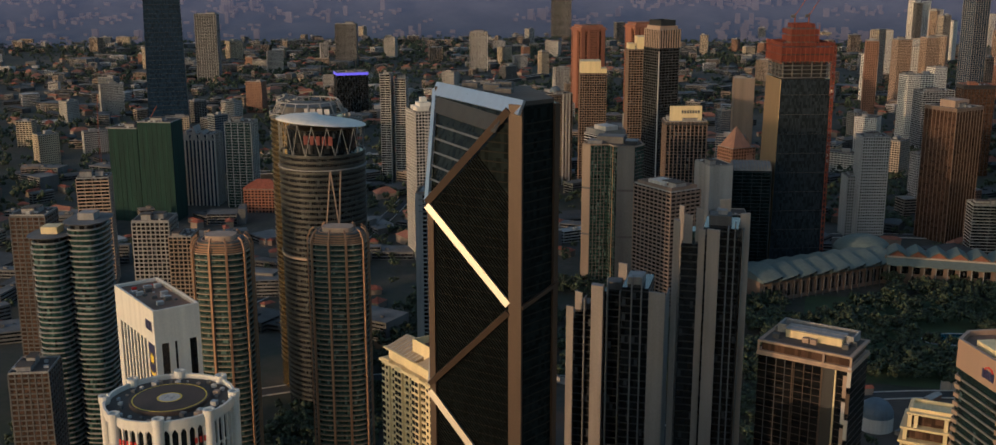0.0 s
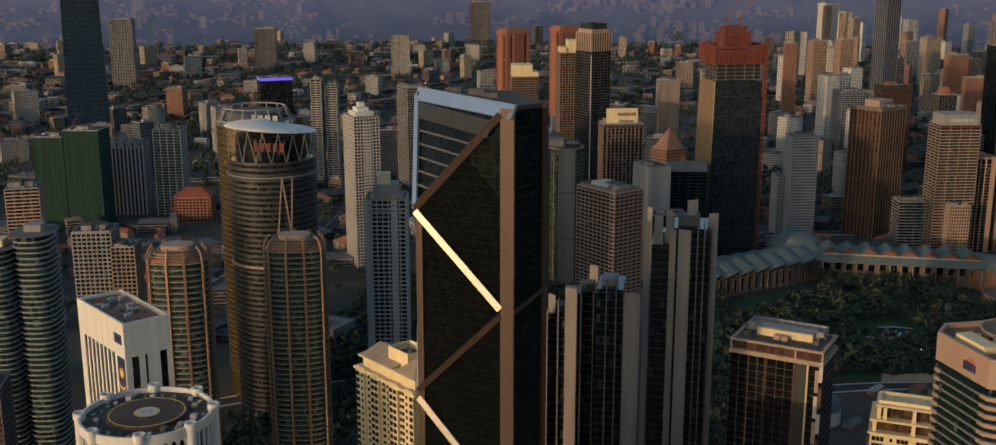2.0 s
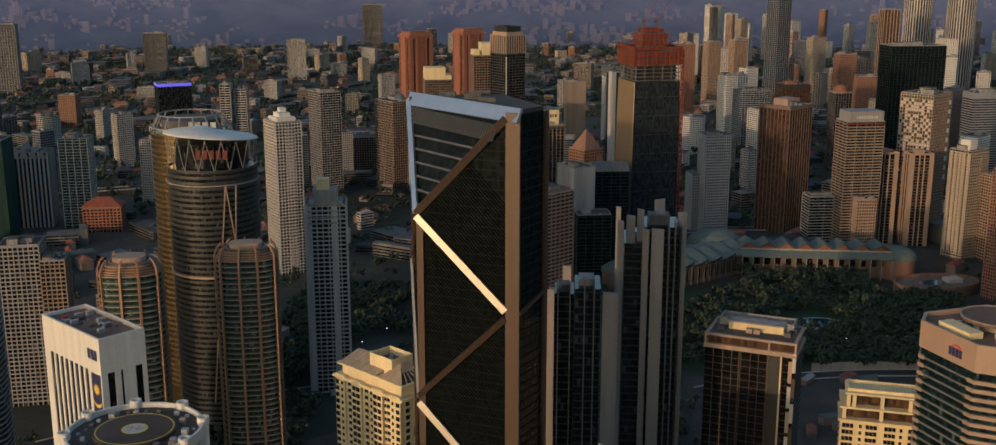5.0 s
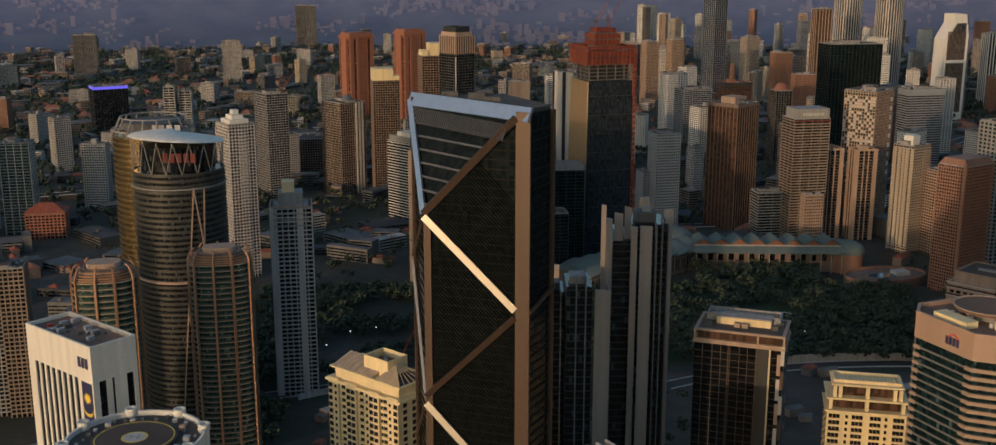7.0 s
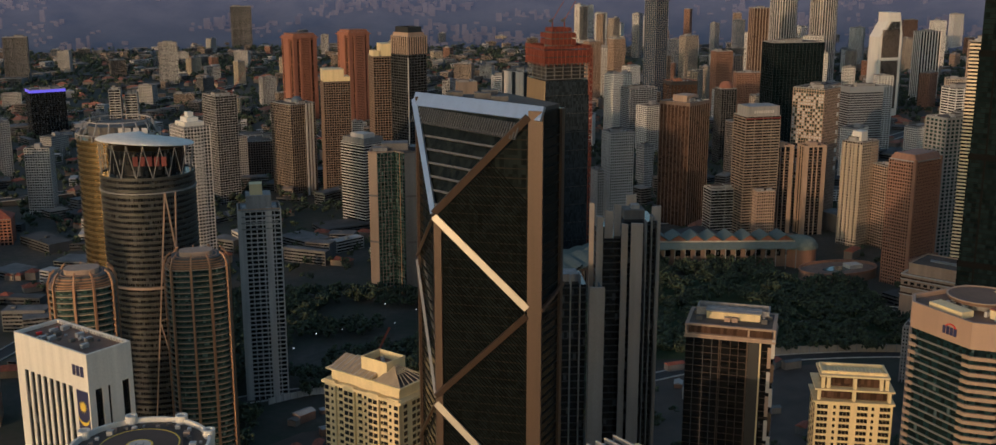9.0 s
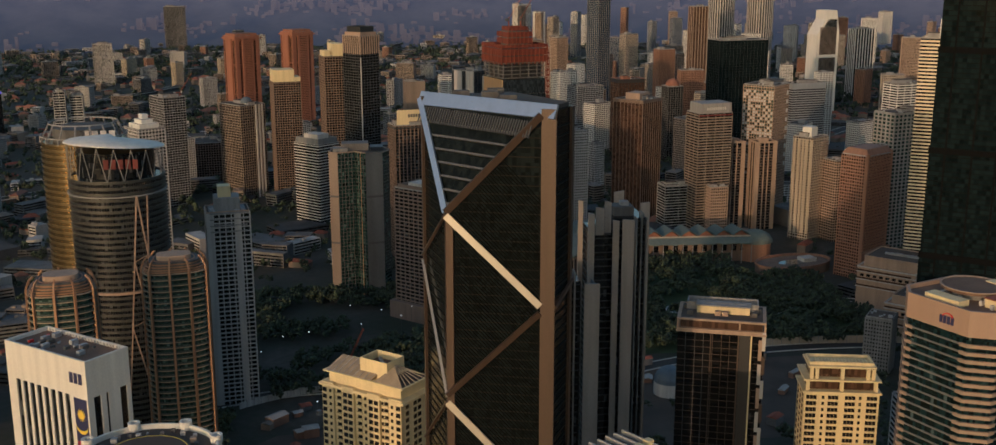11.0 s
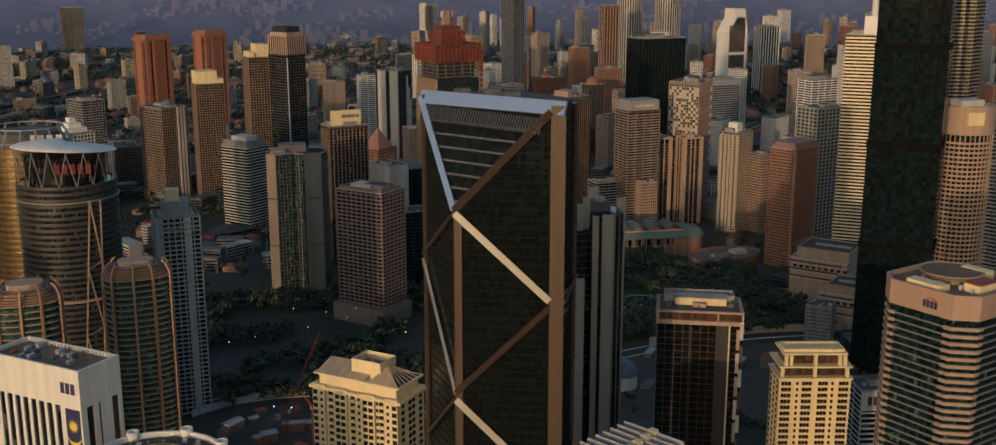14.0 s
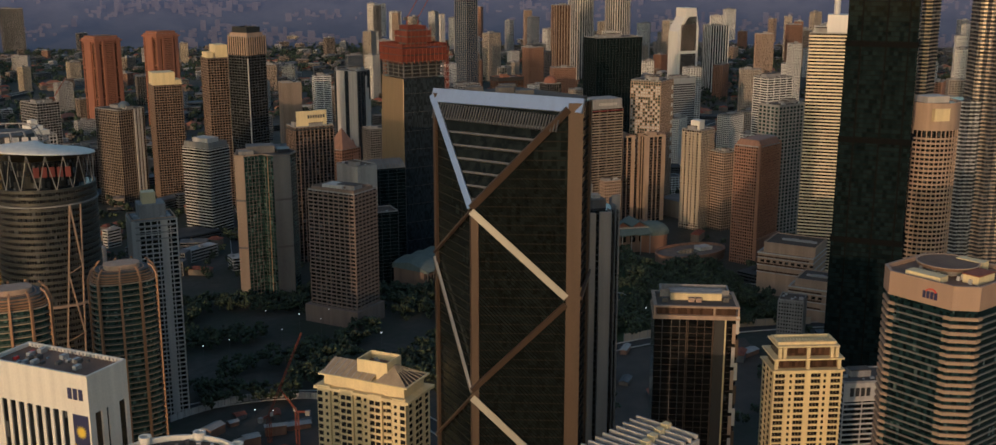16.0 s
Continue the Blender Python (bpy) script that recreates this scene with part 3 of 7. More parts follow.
# round white tower with a helipad
pad = thing("round_tower", -136, 391, 0, 0, "round white tower with arched dark windows and a rooftop helipad", "skyscraper")
RR, RH = 25.5, 150.0
Mesh().prism(oval(RR - 1.6, RR - 1.6, 64), 0, RH - 1.5).part("glass_body", GL_DARK, pad)
Mesh().band(oval(RR, RR, 64), oval(RR - 1.0, RR - 1.0, 64), RH - 3.2, RH + 0.6).part("rim", WHITE, pad, "white rim wall", smooth=False)
for k in range(48):
    a = 2 * math.pi * k / 48
    d = Vector((math.cos(a), math.sin(a), 0))
    Mesh().bar(d * (RR - 0.8) + Vector((0, 0, 60)), d * (RR - 0.8) + Vector((0, 0, RH - 3.2)), 0.9, 1.0, d).part("arch_pier", WHITE, pad)
    a2 = a + math.pi / 48
    e2 = Vector((math.cos(a2), math.sin(a2), 0))
    nxt = Vector((math.cos(a + math.pi / 24), math.sin(a + math.pi / 24), 0))
    for zz in (RH - 3.2, RH - 13.5, RH - 26, RH - 40):
        m = Mesh()
        peak = e2 * (RR - 0.6) + Vector((0, 0, zz))
        m.poly([d * (RR - 0.6) + Vector((0, 0, zz + 0.05)), d * (RR - 0.6) + Vector((0, 0, zz - 2.6)), peak, d * (RR - 1.2) + Vector((0, 0, zz - 2.6)), e2 * (RR - 1.2) + Vector((0, 0, zz))],
               [(0, 1, 2), (1, 3, 4, 2)])
        m.poly([nxt * (RR - 0.6) + Vector((0, 0, zz + 0.05)), nxt * (RR - 0.6) + Vector((0, 0, zz - 2.6)), peak, nxt * (RR - 1.2) + Vector((0, 0, zz - 2.6)), e2 * (RR - 1.2) + Vector((0, 0, zz))],
               [(0, 2, 1), (1, 2, 4, 3)])
        m.part("arch_head", WHITE, pad)
for k in range(8):
    a = 2 * math.pi * (k + 0.45) / 8
    c, s = math.cos(a) * (RR - 0.2), math.sin(a) * (RR - 0.2)
    ring = [(c + 2.0 * math.cos(t * math.pi / 8), s + 2.0 * math.sin(t * math.pi / 8)) for t in range(16)]
    col = Mesh().prism(ring, 40, RH - 0.5).part("column", WHITE, pad, "round white column", smooth=False)
    Mesh().band(grown(ring, 0.35), grown(ring, -0.5), RH - 0.6, RH + 2.0).part("cap", WHITE, col, "fluted white column cap")
Mesh().prism(oval(RR - 1.1, RR - 1.1, 64), RH - 2.0, RH - 1.4).part("roof_deck", ROOF_DARK, pad)
hpad = Mesh().prism(oval(15.5, 15.5, 64), RH - 1.4, RH + 0.2).part("helipad", surface("pad_tarmac", (0.085, 0.062, 0.05), 0.9, 0.3, streak=False), pad, "raised dark helipad disc")
Mesh().band(oval(14.6, 14.6, 64), oval(14.2, 14.2, 64), RH + 0.2, RH + 0.25).part("pad_line", YELLOW, hpad, "yellow painted ring")
Mesh().band(oval(4.9, 4.9, 48), oval(4.3, 4.3, 48), RH + 0.2, RH + 0.26).part("pad_line", YELLOW, hpad, "yellow painted ring")
Mesh().prism(oval(4.2, 4.2, 48), RH + 0.2, RH + 0.26).part("pad_disc", PALE, hpad, "white painted landing disc")
hm = Mesh().box(-1.6, -1.1, -1.8, 1.8, RH + 0.26, RH + 0.3).box(1.1, 1.6, -1.8, 1.8, RH + 0.26, RH + 0.3).box(-1.1, 1.1, -0.25, 0.25, RH + 0.26, RH + 0.3)
hm.part("pad_letter", GREY, hpad)
for k in range(30):
    a = 2 * math.pi * k / 30 + rnd.uniform(-0.06, 0.06)
    c, s, q = math.cos(a) * rnd.uniform(18, 22), math.sin(a) * rnd.uniform(18, 22), rnd.uniform(0.4, 1.2)
    Mesh().box(c - q, c + q, s - q, s + q, RH - 1.4, RH - 1.4 + q * 1.6).part("roof_unit", (STEEL_GREY, PALE, DARKGREY, TAN)[k % 4], pad)
for a in (-100, -30, -170, 60):
    for k in range(5):
        b = radians(a + (k - 2) * 4.2)
        o = Vector((math.cos(b), math.sin(b), 0))
        Mesh().bar(o * (RR - 0.3) + Vector((0, 0, RH - 10.5)), o * (RR - 0.3) + Vector((0, 0, RH - 8.2)), 1.0, 0.3, o).part("sign_bar", RED_SIGN, pad, "red raised sign")


# rounded apartment towers with balcony rings and bronze ribs
def rib_tower(x, y, rot, h, rx, ry):
    t = thing("apartment_tower", x, y, 0, rot, "rounded green-glass apartment tower with pale slabs and bronze ribs", "apartment tower", "rounded apartment towers")
    ring = [(px, py) for px, py in lobes(rx, ry)]
    Mesh().prism(ring, 0, h).part("glass_body", GL_TEAL, t)
    slab = Mesh().band(grown(ring, 0.9), grown(ring, -0.3), -0.2, 0.25).data("balcony_slab", surface("slab_edge", (0.40, 0.31, 0.22), 0.8, 0.15))
    rail = Mesh().band(grown(ring, 0.85), grown(ring, 0.75), 0.25, 1.2).data("balcony_rail", RAIL)
    n = int(h / 3.35)
    repeat("balcony_slab", slab, t, [(0, 0, h - 3.35 * k) for k in range(n)])
    repeat("balcony_rail", rail, t, [(0, 0, h - 3.35 * k) for k in range(1, n)])
    for k in range(6):
        s = 1 - 0.02 * k * k
        r2 = [(px * s * 0.99, py * s * 0.99) for px, py in ring]
        Mesh().band(r2, [(px * 0.95, py * 0.95) for px, py in r2], h + 0.6 + k * 1.25, h + 1.3 + k * 1.25).part("crown_louvre", COPPER, t, "bronze louvred crown")
    Mesh().prism([(px * 0.8, py * 0.8) for px, py in ring], h, h + 6.0).part("crown_core", DARKGREY, t)
    Mesh().prism([(px * 0.55, py * 0.5) for px, py in ring], h + 6.0, h + 8.6).part("roof_house", TAN, t, "tan flat roof house")
    for k in range(10):
        a = radians(-165 + 33 * k)
        i = int((a % (2 * math.pi)) / (2 * math.pi) * len(ring)) % len(ring)
        px, py = grown(ring, 1.1)[i]
        o = Vector((px, py, 0)).normalized()
        Mesh().bar((px, py, 0), (px, py, h + 2), 1.2, 1.2, o).part("rib", COPPER, t, "copper rib")
        Mesh().bar((px, py, h + 2), (px * 0.9, py * 0.9, h + 6.6), 0.9, 0.9, o).part("rib_top", COPPER, t, "copper rib")
        Mesh().bar((px * 0.9, py * 0.9, h + 6.6), (px * 0.78, py * 0.78, h + 8.4), 0.9, 0.9, o).part("rib_top", COPPER, t, "copper rib")
    return t


def lobes(rx, ry, n=64):
    out = []
    for i in range(n):
        a = 2 * math.pi * i / n
        c, s = math.cos(a), math.sin(a)
        k = (abs(c) ** 3 + abs(s) ** 3) ** (-1 / 3)
        out.append((rx * c * k * 0.96, ry * s * k * 0.96))
    return out


rib_tower(-211, 580, 12, 158, 16.5, 14.0)
rib_tower(-164, 640, 12, 151, 18.0, 14.0)

# banded cylinder with a V-strut crown, and its gilded twin behind
nz = thing("round_tower", -211, 731, 0, 0, "banded grey-green cylindrical office tower under an oval roof on V struts", "skyscraper")
NR, NH = 29.8, 189.0
Mesh().prism(oval(NR - 0.8, NR - 0.8, 72), 0, NH).part("glass_body", GL_DARK, nz)
sp_ = Mesh().band(oval(NR, NR, 72), oval(NR - 1, NR - 1, 72), -0.8, 0.8).data("floor_band", surface("grey_green_panel", (0.062, 0.064, 0.058), 0.45, 0.14, metal=0.3))
repeat("floor_band", sp_, nz, [(0, 0, NH - 3.7 * k) for k in range(48)])
Mesh().band(oval(NR + 0.8, NR + 0.8, 72), oval(NR - 1, NR - 1, 72), NH - 71.5, NH - 70).part("ledge", TAN, nz, "tan ledge ring")
Mesh().band(oval(NR + 0.8, NR + 0.8, 72), oval(NR - 1, NR - 1, 72), NH - 9.5, NH - 8.7).part("ledge", GREY, nz, "grey ledge ring")
m = Mesh()
for k in range(120):
    a = 2 * math.pi * k / 120
    o = Vector((math.cos(a), math.sin(a), 0))
    m.bar(o * (NR - 0.55), o * (NR - 0.55) + Vector((0, 0, NH)), 0.16, 0.3, o)
m.part("mullion_grid", DARKGREY, nz, kind="stuff")
Mesh().prism(oval(NR - 6, NR - 6, 48), NH, NH + 17).part("crown_core", GL_DARK, nz, "dark glazed crown")
roof = [((NR + 1) * math.cos(2 * math.pi * i / 64), (NR + 1) * math.sin(2 * math.pi * i / 64)) for i in range(64)]
m = Mesh()
rows_ = []
for k, s in enumerate((1.0, 0.985, 0.9, 0.72, 0.45, 0.12)):
    rows_.append([(px * s, py * s, NH + 20 - 2.0 * px / NR + (0, 0.7, 1.7, 2.8, 3.5, 3.8)[k] - 2.2 * (py / NR)) for px, py in roof])
for r in rows_:
    m.v += r
for k in range(5):
    for i in range(64):
        j = (i + 1) % 64
        m.f.append((k * 64 + i, k * 64 + j, k * 64 + 64 + j, k * 64 + 64 + i))
m.f.append(tuple(range(5 * 64, 6 * 64)))
m.f.append(tuple(range(64))[::-1])
m.part("domed_roof", WHITE, nz, "shallow pale metal domed roof", smooth=False)
for k in range(18):
    a0, a1, a2 = (2 * math.pi * (k + s) / 18 for s in (0, 0.5, 1))
    f = lambda a, r, z: (r * math.cos(a), r * math.sin(a), z - 2.2 * math.sin(a) * (z > NH + 5) - 2.0 * math.cos(a) * (z > NH + 5))
    ladder(nz, "strut", MIDGREY, [(f(a1, NR - 1.0, NH), f(a0, NR - 0.5, NH + 19)), (f(a1, NR - 1.0, NH), f(a2, NR - 0.5, NH + 19))], 0.42, "pale V strut")
bars_sign(nz, "sign_bar", 8, -NR + 4.5, NH + 8, 22, 6, 5, DULL_RED, "x", "dull red raised sign")
for (a, z0, b, z1) in ((-86, 30, -58, 180), (-60, 30, -44, 180), (-58, 180, -48, 140), (-66, 138, -47, 142), (-66, 138, -52, 98), (-74, 96, -51, 100), (-74, 96, -56, 52)):
    m = Mesh()
    for k in range(9):
        t_, z_ = radians(a + (b - a) * k / 8), z0 + (z1 - z0) * k / 8
        for r, side in ((NR - 0.1, -0.013), (NR - 0.1, 0.013), (NR + 0.7, 0.013), (NR + 0.7, -0.013)):
            m.v.append((r * math.cos(t_ + side), r * math.sin(t_ + side), z_))
    m.f += [(k * 4 + i, k * 4 + (i + 1) % 4, k * 4 + 4 + (i + 1) % 4, k * 4 + 4 + i) for k in range(8) for i in range(4)] + [(3, 2, 1, 0), (32, 33, 34, 35)]
    m.part("brace", TAN, nz, "tan diagonal brace")

gold = thing("round_tower", -240, 777, 0, 0, "golden glass cylindrical tower with an open steel ring on top", "skyscraper")
GR, GH = 28.0, 205.0
Mesh().prism(oval(GR - 0.3, GR - 0.3, 40), 0, GH).part("glass_body", GL_GOLD, gold, "golden mirror glass")
gb = Mesh().band(oval(GR, GR, 40), oval(GR - 1, GR - 1, 40), -0.7, 0.7).data("floor_band", surface("bronze_band", (0.16, 0.12, 0.06), 0.35, 0.1, metal=0.6))
repeat("floor_band", gb, gold, [(0, 0, GH - 3.9 * k) for k in range(48)])
Mesh().prism(oval(GR - 8, GR - 8, 32), GH, GH + 9).part("roof_house", DARKGREY, gold)
o1, o2 = oval(GR, GR, 16), oval(GR - 6, GR - 6, 16)
for k in range(16):
    j = (k + 1) % 16
    ladder(gold, "ring_beam", GREY, [((*o1[k], GH + 4), (*o1[j], GH + 4)), ((*o2[k], GH + 12), (*o2[j], GH + 12)), ((*o1[k], GH), (*o2[k], GH + 12)), ((*o1[k], GH), (*o1[k], GH + 4))], 0.8, "grey steel ring beam")
bars_sign(gold, "sign_bar", 14, -GR + 9, GH + 4.5, 22, 4, 4, PALE, "x", "pale raised sign")

# cream apartment block with a hipped roof
cond = thing("apartment_block", -51.8, 467.0, 0, 49.7, "sunlit cream apartment block with small windows and hipped roofs", "apartment block")
CW, CD, CH = 20.0, 44.0, 142.5
Mesh().box(-CW / 2, CW / 2, -CD / 2, CD / 2, 0, CH).part("wall", CREAM, cond)
for k, (y0, y1, dx) in enumerate(((-22, -15.5, 1.2), (-10.5, -4, 1.4), (4, 10.5, 1.4), (15.5, 22, 1.2))):
    Mesh().box(-CW / 2 - dx, -CW / 2 + 0.5, y0, y1, 0, CH + 0.6).part("bay_wall", CREAM, cond)
win = Mesh().box(-0.12, 0.12, -1.1, 1.1, -0.95, 0.95).data("window_pane", GL_ROOM)
slim = Mesh().box(-0.12, 0.12, -0.6, 0.6, -0.7, 0.7).data("window_pane", GL_ROOM)
balc = Mesh().box(-0.9, 0, -1.6, 1.6, -1.5, -0.5).data("balcony", CREAM)
for fl in range(20):
    z = CH - 3 - 3.1 * fl
    repeat("window_pane", win, cond, [(-CW / 2 - 1.25, y, z) for y in (-20.5, 20.5)] + [(-CW / 2 - 1.45, y, z) for y in (-8.6, -5.8, 5.8, 8.6)] + [(-CW / 2, y, z) for y in (-13.2, 1.6, 13.2)])
    repeat("window_pane", slim, cond, [(-CW / 2 - 1.25, y, z) for y in (-17.2, 17.2)] + [(-CW / 2, y, z) for y in (-11.1, -1.6, 11.1)])
    repeat("balcony", balc, cond, [(-CW / 2, y, z) for y in (-13.2, 1.6, 13.2)])
win2 = Mesh().box(-1.1, 1.1, -0.12, 0.12, -0.95, 0.95).data("window_pane", GL_ROOM)
for fl in range(20):
    z = CH - 3 - 3.1 * fl
    repeat("window_pane", win2, cond, [(x, -CD / 2, z) for x in (-7, -1.5, 1.5, 7)])
Mesh().band(rect(CW, CD, 1.6), rect(CW, CD, -0.4), CH - 1.2, CH).part("cornice", CREAM, cond)
Mesh().box(-CW / 2 + 1.5, CW / 2 - 1.5, -CD / 2 + 2, CD / 2 - 2, CH, CH + 5).part("attic", CREAM, cond)
Mesh().band(rect(CW - 3, CD - 4, 0.9), rect(CW - 3, CD - 4, -0.5), CH + 4.6, CH + 5.3).part("cornice", CREAM, cond)
TAN_ROOF = surface("tan_roof_sheet", (0.40, 0.31, 0.20), 0.7, 0.2)
ra = CW / 2 - 0.4
Mesh().poly([(-ra, -4, CH + 5.3), (-ra, CD / 2 - 0.8, CH + 5.3), (2, CD / 2 - 0.8, CH + 9.2), (2, -4, CH + 9.2), (ra, CD / 2 - 0.8, CH + 5.3), (ra, -4, CH + 5.3)],
            [(0, 3, 2, 1), (3, 5, 4, 2), (0, 5, 3), (1, 2, 4), (0, 1, 4, 5)]).part("sheet_roof", TAN_ROOF, cond, "tan panelled sheet roof")
for k in range(9):
    y = -3 + 2.9 * k
    Mesh().bar((-ra, y, CH + 5.45), (2, y, CH + 9.35), 0.18).part("roof_seam", PALE, cond)
Mesh().poly([(-ra, -CD / 2 + 0.8, CH + 5.3), (-ra, -6, CH + 5.3), (0, -10.5, CH + 10.8), (-ra + 0.3, -CD / 2 + 0.8, CH + 5.0), (-ra + 0.3, -6, CH + 5.0), (0.3, -10.5, CH + 10.4)],
            [(0, 2, 1), (3, 4, 5), (0, 3, 5, 2), (2, 5, 4, 1), (1, 4, 3, 0)]).part("sheet_roof", TAN_ROOF, cond, "tan panelled sheet roof")
for k in range(7):
    x = -ra + 0.5 + (2 * ra - 1) * k / 6
    Mesh().bar((x, -CD / 2 + 0.9, CH + 5.5), (x * 0.08, -10.5, CH + 10.8), 0.32).part("rafter", TAN_ROOF, cond, "bare timber rafter")
Mesh().bar((0, -10.5, CH + 10.8), (ra, -6, CH + 5.5), 0.35).part("rafter", TAN_ROOF, cond, "bare timber rafter")
Mesh().box(-ra + 0.6, ra - 0.6, -CD / 2 + 1.2, -6, CH + 4.9, CH + 5.32).part("attic_floor", ROOF_DARK, cond, "dark open attic floor")
Mesh().band(rect(CW, CD, 0.1), rect(CW, CD, -0.8), CH + 4.9, CH + 5.6).part("eave", CREAM, cond, "cream eave board")
house = [(-4.5, -9.5), (7.5, -9.5), (7.5, 5.5), (-4.5, 5.5)]
Mesh().band(house, grown(house, -0.45), CH + 5, CH + 12.8).part("roof_house", CREAM, cond, "open cream roof house")
Mesh().prism(grown(house, -0.5), CH + 9.0, CH + 9.3).part("roof_house_floor", ROOF_GREY, cond)
for k in range(4):
    Mesh().box(-2 + 2.2 * k, -0.9 + 2.2 * k, -6 + 2.4 * k, -4.6 + 2.4 * k, CH + 9.3, CH + 10.6).part("roof_tank", STEEL_GREY, cond)

# dark glass hotel with a framed top
blk = thing("hotel_tower", 115, 502, 0, -19.7, "black glass hotel tower with bronze lines and framed roof terrace", "hotel")
BW, BD, BH = 41.5, 26.5, 151.0
Mesh().box(-BW / 2 + 0.5, BW / 2 - 0.5, -BD / 2 + 0.5, BD / 2 - 0.5, 0, BH).part("glass_body", GL_HOTEL, blk)
line = Mesh().band(rect(BW - 1, BD - 1, 0.12), rect(BW - 1, BD - 1, -0.3), -0.12, 0.12).data("floor_line", BRONZE)
repeat("floor_line", line, blk, [(0, 0, BH - 4 - 3.3 * k) for k in range(40)])
for x, wd, mat in ((-16.4, 0.25, DARKGREY), (-12, 0.25, DARKGREY), (-8, 0.25, DARKGREY), (-4.6, 0.5, BRONZE), (-3.8, 0.3, BRONZE), (0.5, 0.25, BRONZE), (4.2, 0.25, BRONZE), (8.3, 0.7, BRONZE), (14.2, 0.7, CREAM)):
    Mesh().box(x - wd / 2, x + wd / 2, -BD / 2 + 0.1, -BD / 2 + 0.6, 0, BH).part("mullion", mat, blk)
Mesh().box(8.8, 13.6, -BD / 2 + 0.15, -BD / 2 + 0.7, 0, BH).part("dark_pier", BLACK_TRIM, blk)
for k in range(14):
    z = BH - 12 * (k + 1)
    Mesh().box(17.6, 19.2, -BD / 2 - 0.1, -BD / 2 + 0.6, z, z + 10).part("pale_panel", PALE if k % 2 else TAN, blk)
    Mesh().box(19.2, 20.8, -BD / 2 - 0.05, -BD / 2 + 0.6, z + 5, z + 14).part("bronze_panel", BRONZE if k % 2 else PALE, blk)
Mesh().box(-BW / 2 - 0.3, BW / 2 + 0.3, -BD / 2 - 0.3, BD / 2 + 0.3, BH, BH + 1.0).part("ledge", TAN, blk, "bronze ledge")
Mesh().box(-BW / 2 + 1.5, BW / 2 - 1.5, -BD / 2 + 1.5, BD / 2 - 1.5, BH + 1, BH + 6.3).part("glass_storey", GL_BROWN, blk)
for z in (BH + 1.0, BH + 5.8):
    Mesh().band(rect(BW, BD), rect(BW, BD, -1.6), z, z + 0.9).part("roof_frame", TAN, blk, "tan roof frame")
for x in (-BW / 2 + 0.5, 8.6, BW / 2 - 0.5):
    Mesh().box(x - 0.45, x + 0.45, -BD / 2 + 0.05, -BD / 2 + 0.9, BH + 1.9, BH + 5.8).part("frame_post", TAN, blk)
Mesh().box(-BW / 2 + 1, BW / 2 - 1, -BD / 2 + 1, BD / 2 - 1, BH + 6.0, BH + 6.5).part("roof_deck", ROOF_DARK, blk)
proom = Mesh().box(-12, 13, -2.5, 5, BH + 6.5, BH + 10).part("plant_room", CREAM, blk, "cream plant room")
Mesh().box(-12.4, 13.4, -2.9, 5.4, BH + 10, BH + 10.6).part("plant_roof", GREY, proom)
Mesh().band(rect(34, 10, 0, 0, 6), rect(34, 10, -0.7, 0, 6), BH + 7, BH + 10.8).part("screen_wall", GREY, blk)
for k, (x, y) in enumerate(((-15, -6), (-2, -5), (1.5, -5.2), (15, -4), (17, 2), (-17, 3))):
    Mesh().box(x - 1.4, x + 1.4, y - 1, y + 1, BH + 6.5, BH + 8.6).part("roof_unit", TAN if k in (1, 2) else DARKGREY, blk)

# octagonal bank tower
citi = thing("bank_tower", 184.2, 400.8, 0, 22.2, "octagonal beige and teal-glass bank tower with rooftop helipad", "skyscraper")
ca, cb, chh = 22.07, 14.5, 194.0
octo = [(-ca, -cb), (-cb, -ca), (cb, -ca), (ca, -cb), (ca, cb), (cb, ca), (-cb, ca), (-ca, cb)]
Mesh().prism(grown(octo, -0.8), 0, chh - 1).part("glass_body", GL_BANK, citi)
Mesh().band(octo, grown(octo, -1.2), chh - 9, chh + 1.2).part("fascia", surface("beige_panel", (0.36, 0.245, 0.175), 0.6, 0.08), citi, "beige panelled fascia")
BEIGE = surface("beige_band", (0.33, 0.235, 0.165), 0.65, 0.1)
corner_bands = []
for i in (0, 2, 4, 6):
    a, b = Vector((*octo[i], 0)), Vector((*octo[(i + 1) % 8], 0))
    prv, nxt = Vector((*octo[i - 1], 0)), Vector((*octo[(i + 2) % 8], 0))
    a2, b2 = a + (prv - a).normalized() * 3.4, b + (nxt - b).normalized() * 3.4
    corner_bands.append(Mesh().prism([tuple(p.xy) for p in (a2, a, b, b2)], -0.7, 0.7).data("corner_band", BEIGE))
thin_ = Mesh().band(grown(octo, -0.3), grown(octo, -1.0), -0.32, 0.32).data("floor_band", surface("dull_band", (0.16, 0.15, 0.145), 0.5, 0.1))
NF = 44
for cornerband in corner_bands:
    repeat("corner_band", cornerband, citi, [(0, 0, chh - 12.6 - 3.15 * k) for k in range(NF)])
repeat("floor_band", thin_, citi, [(0, 0, chh - 12.6 - 3.15 * k) for k in range(NF)])
Mesh().prism(grown(octo, -1.3), chh - 2, chh - 0.5).part("roof_deck", ROOF_GREY, citi)
cpad = Mesh().prism([(px + 2, py + 3) for px, py in oval(12.5, 12.5, 40)], chh + 2.5, chh + 3.6).part("helipad", surface("pad_brown", (0.17, 0.105, 0.07), 0.9, 0.3, streak=False), citi, "round brown helipad")
Mesh().band([(px + 2, py + 3) for px, py in oval(12.9, 12.9, 40)], [(px + 2, py + 3) for px, py in oval(12.2, 12.2, 40)], chh + 3.6, chh + 3.9).part("pad_rim", TAN, cpad)
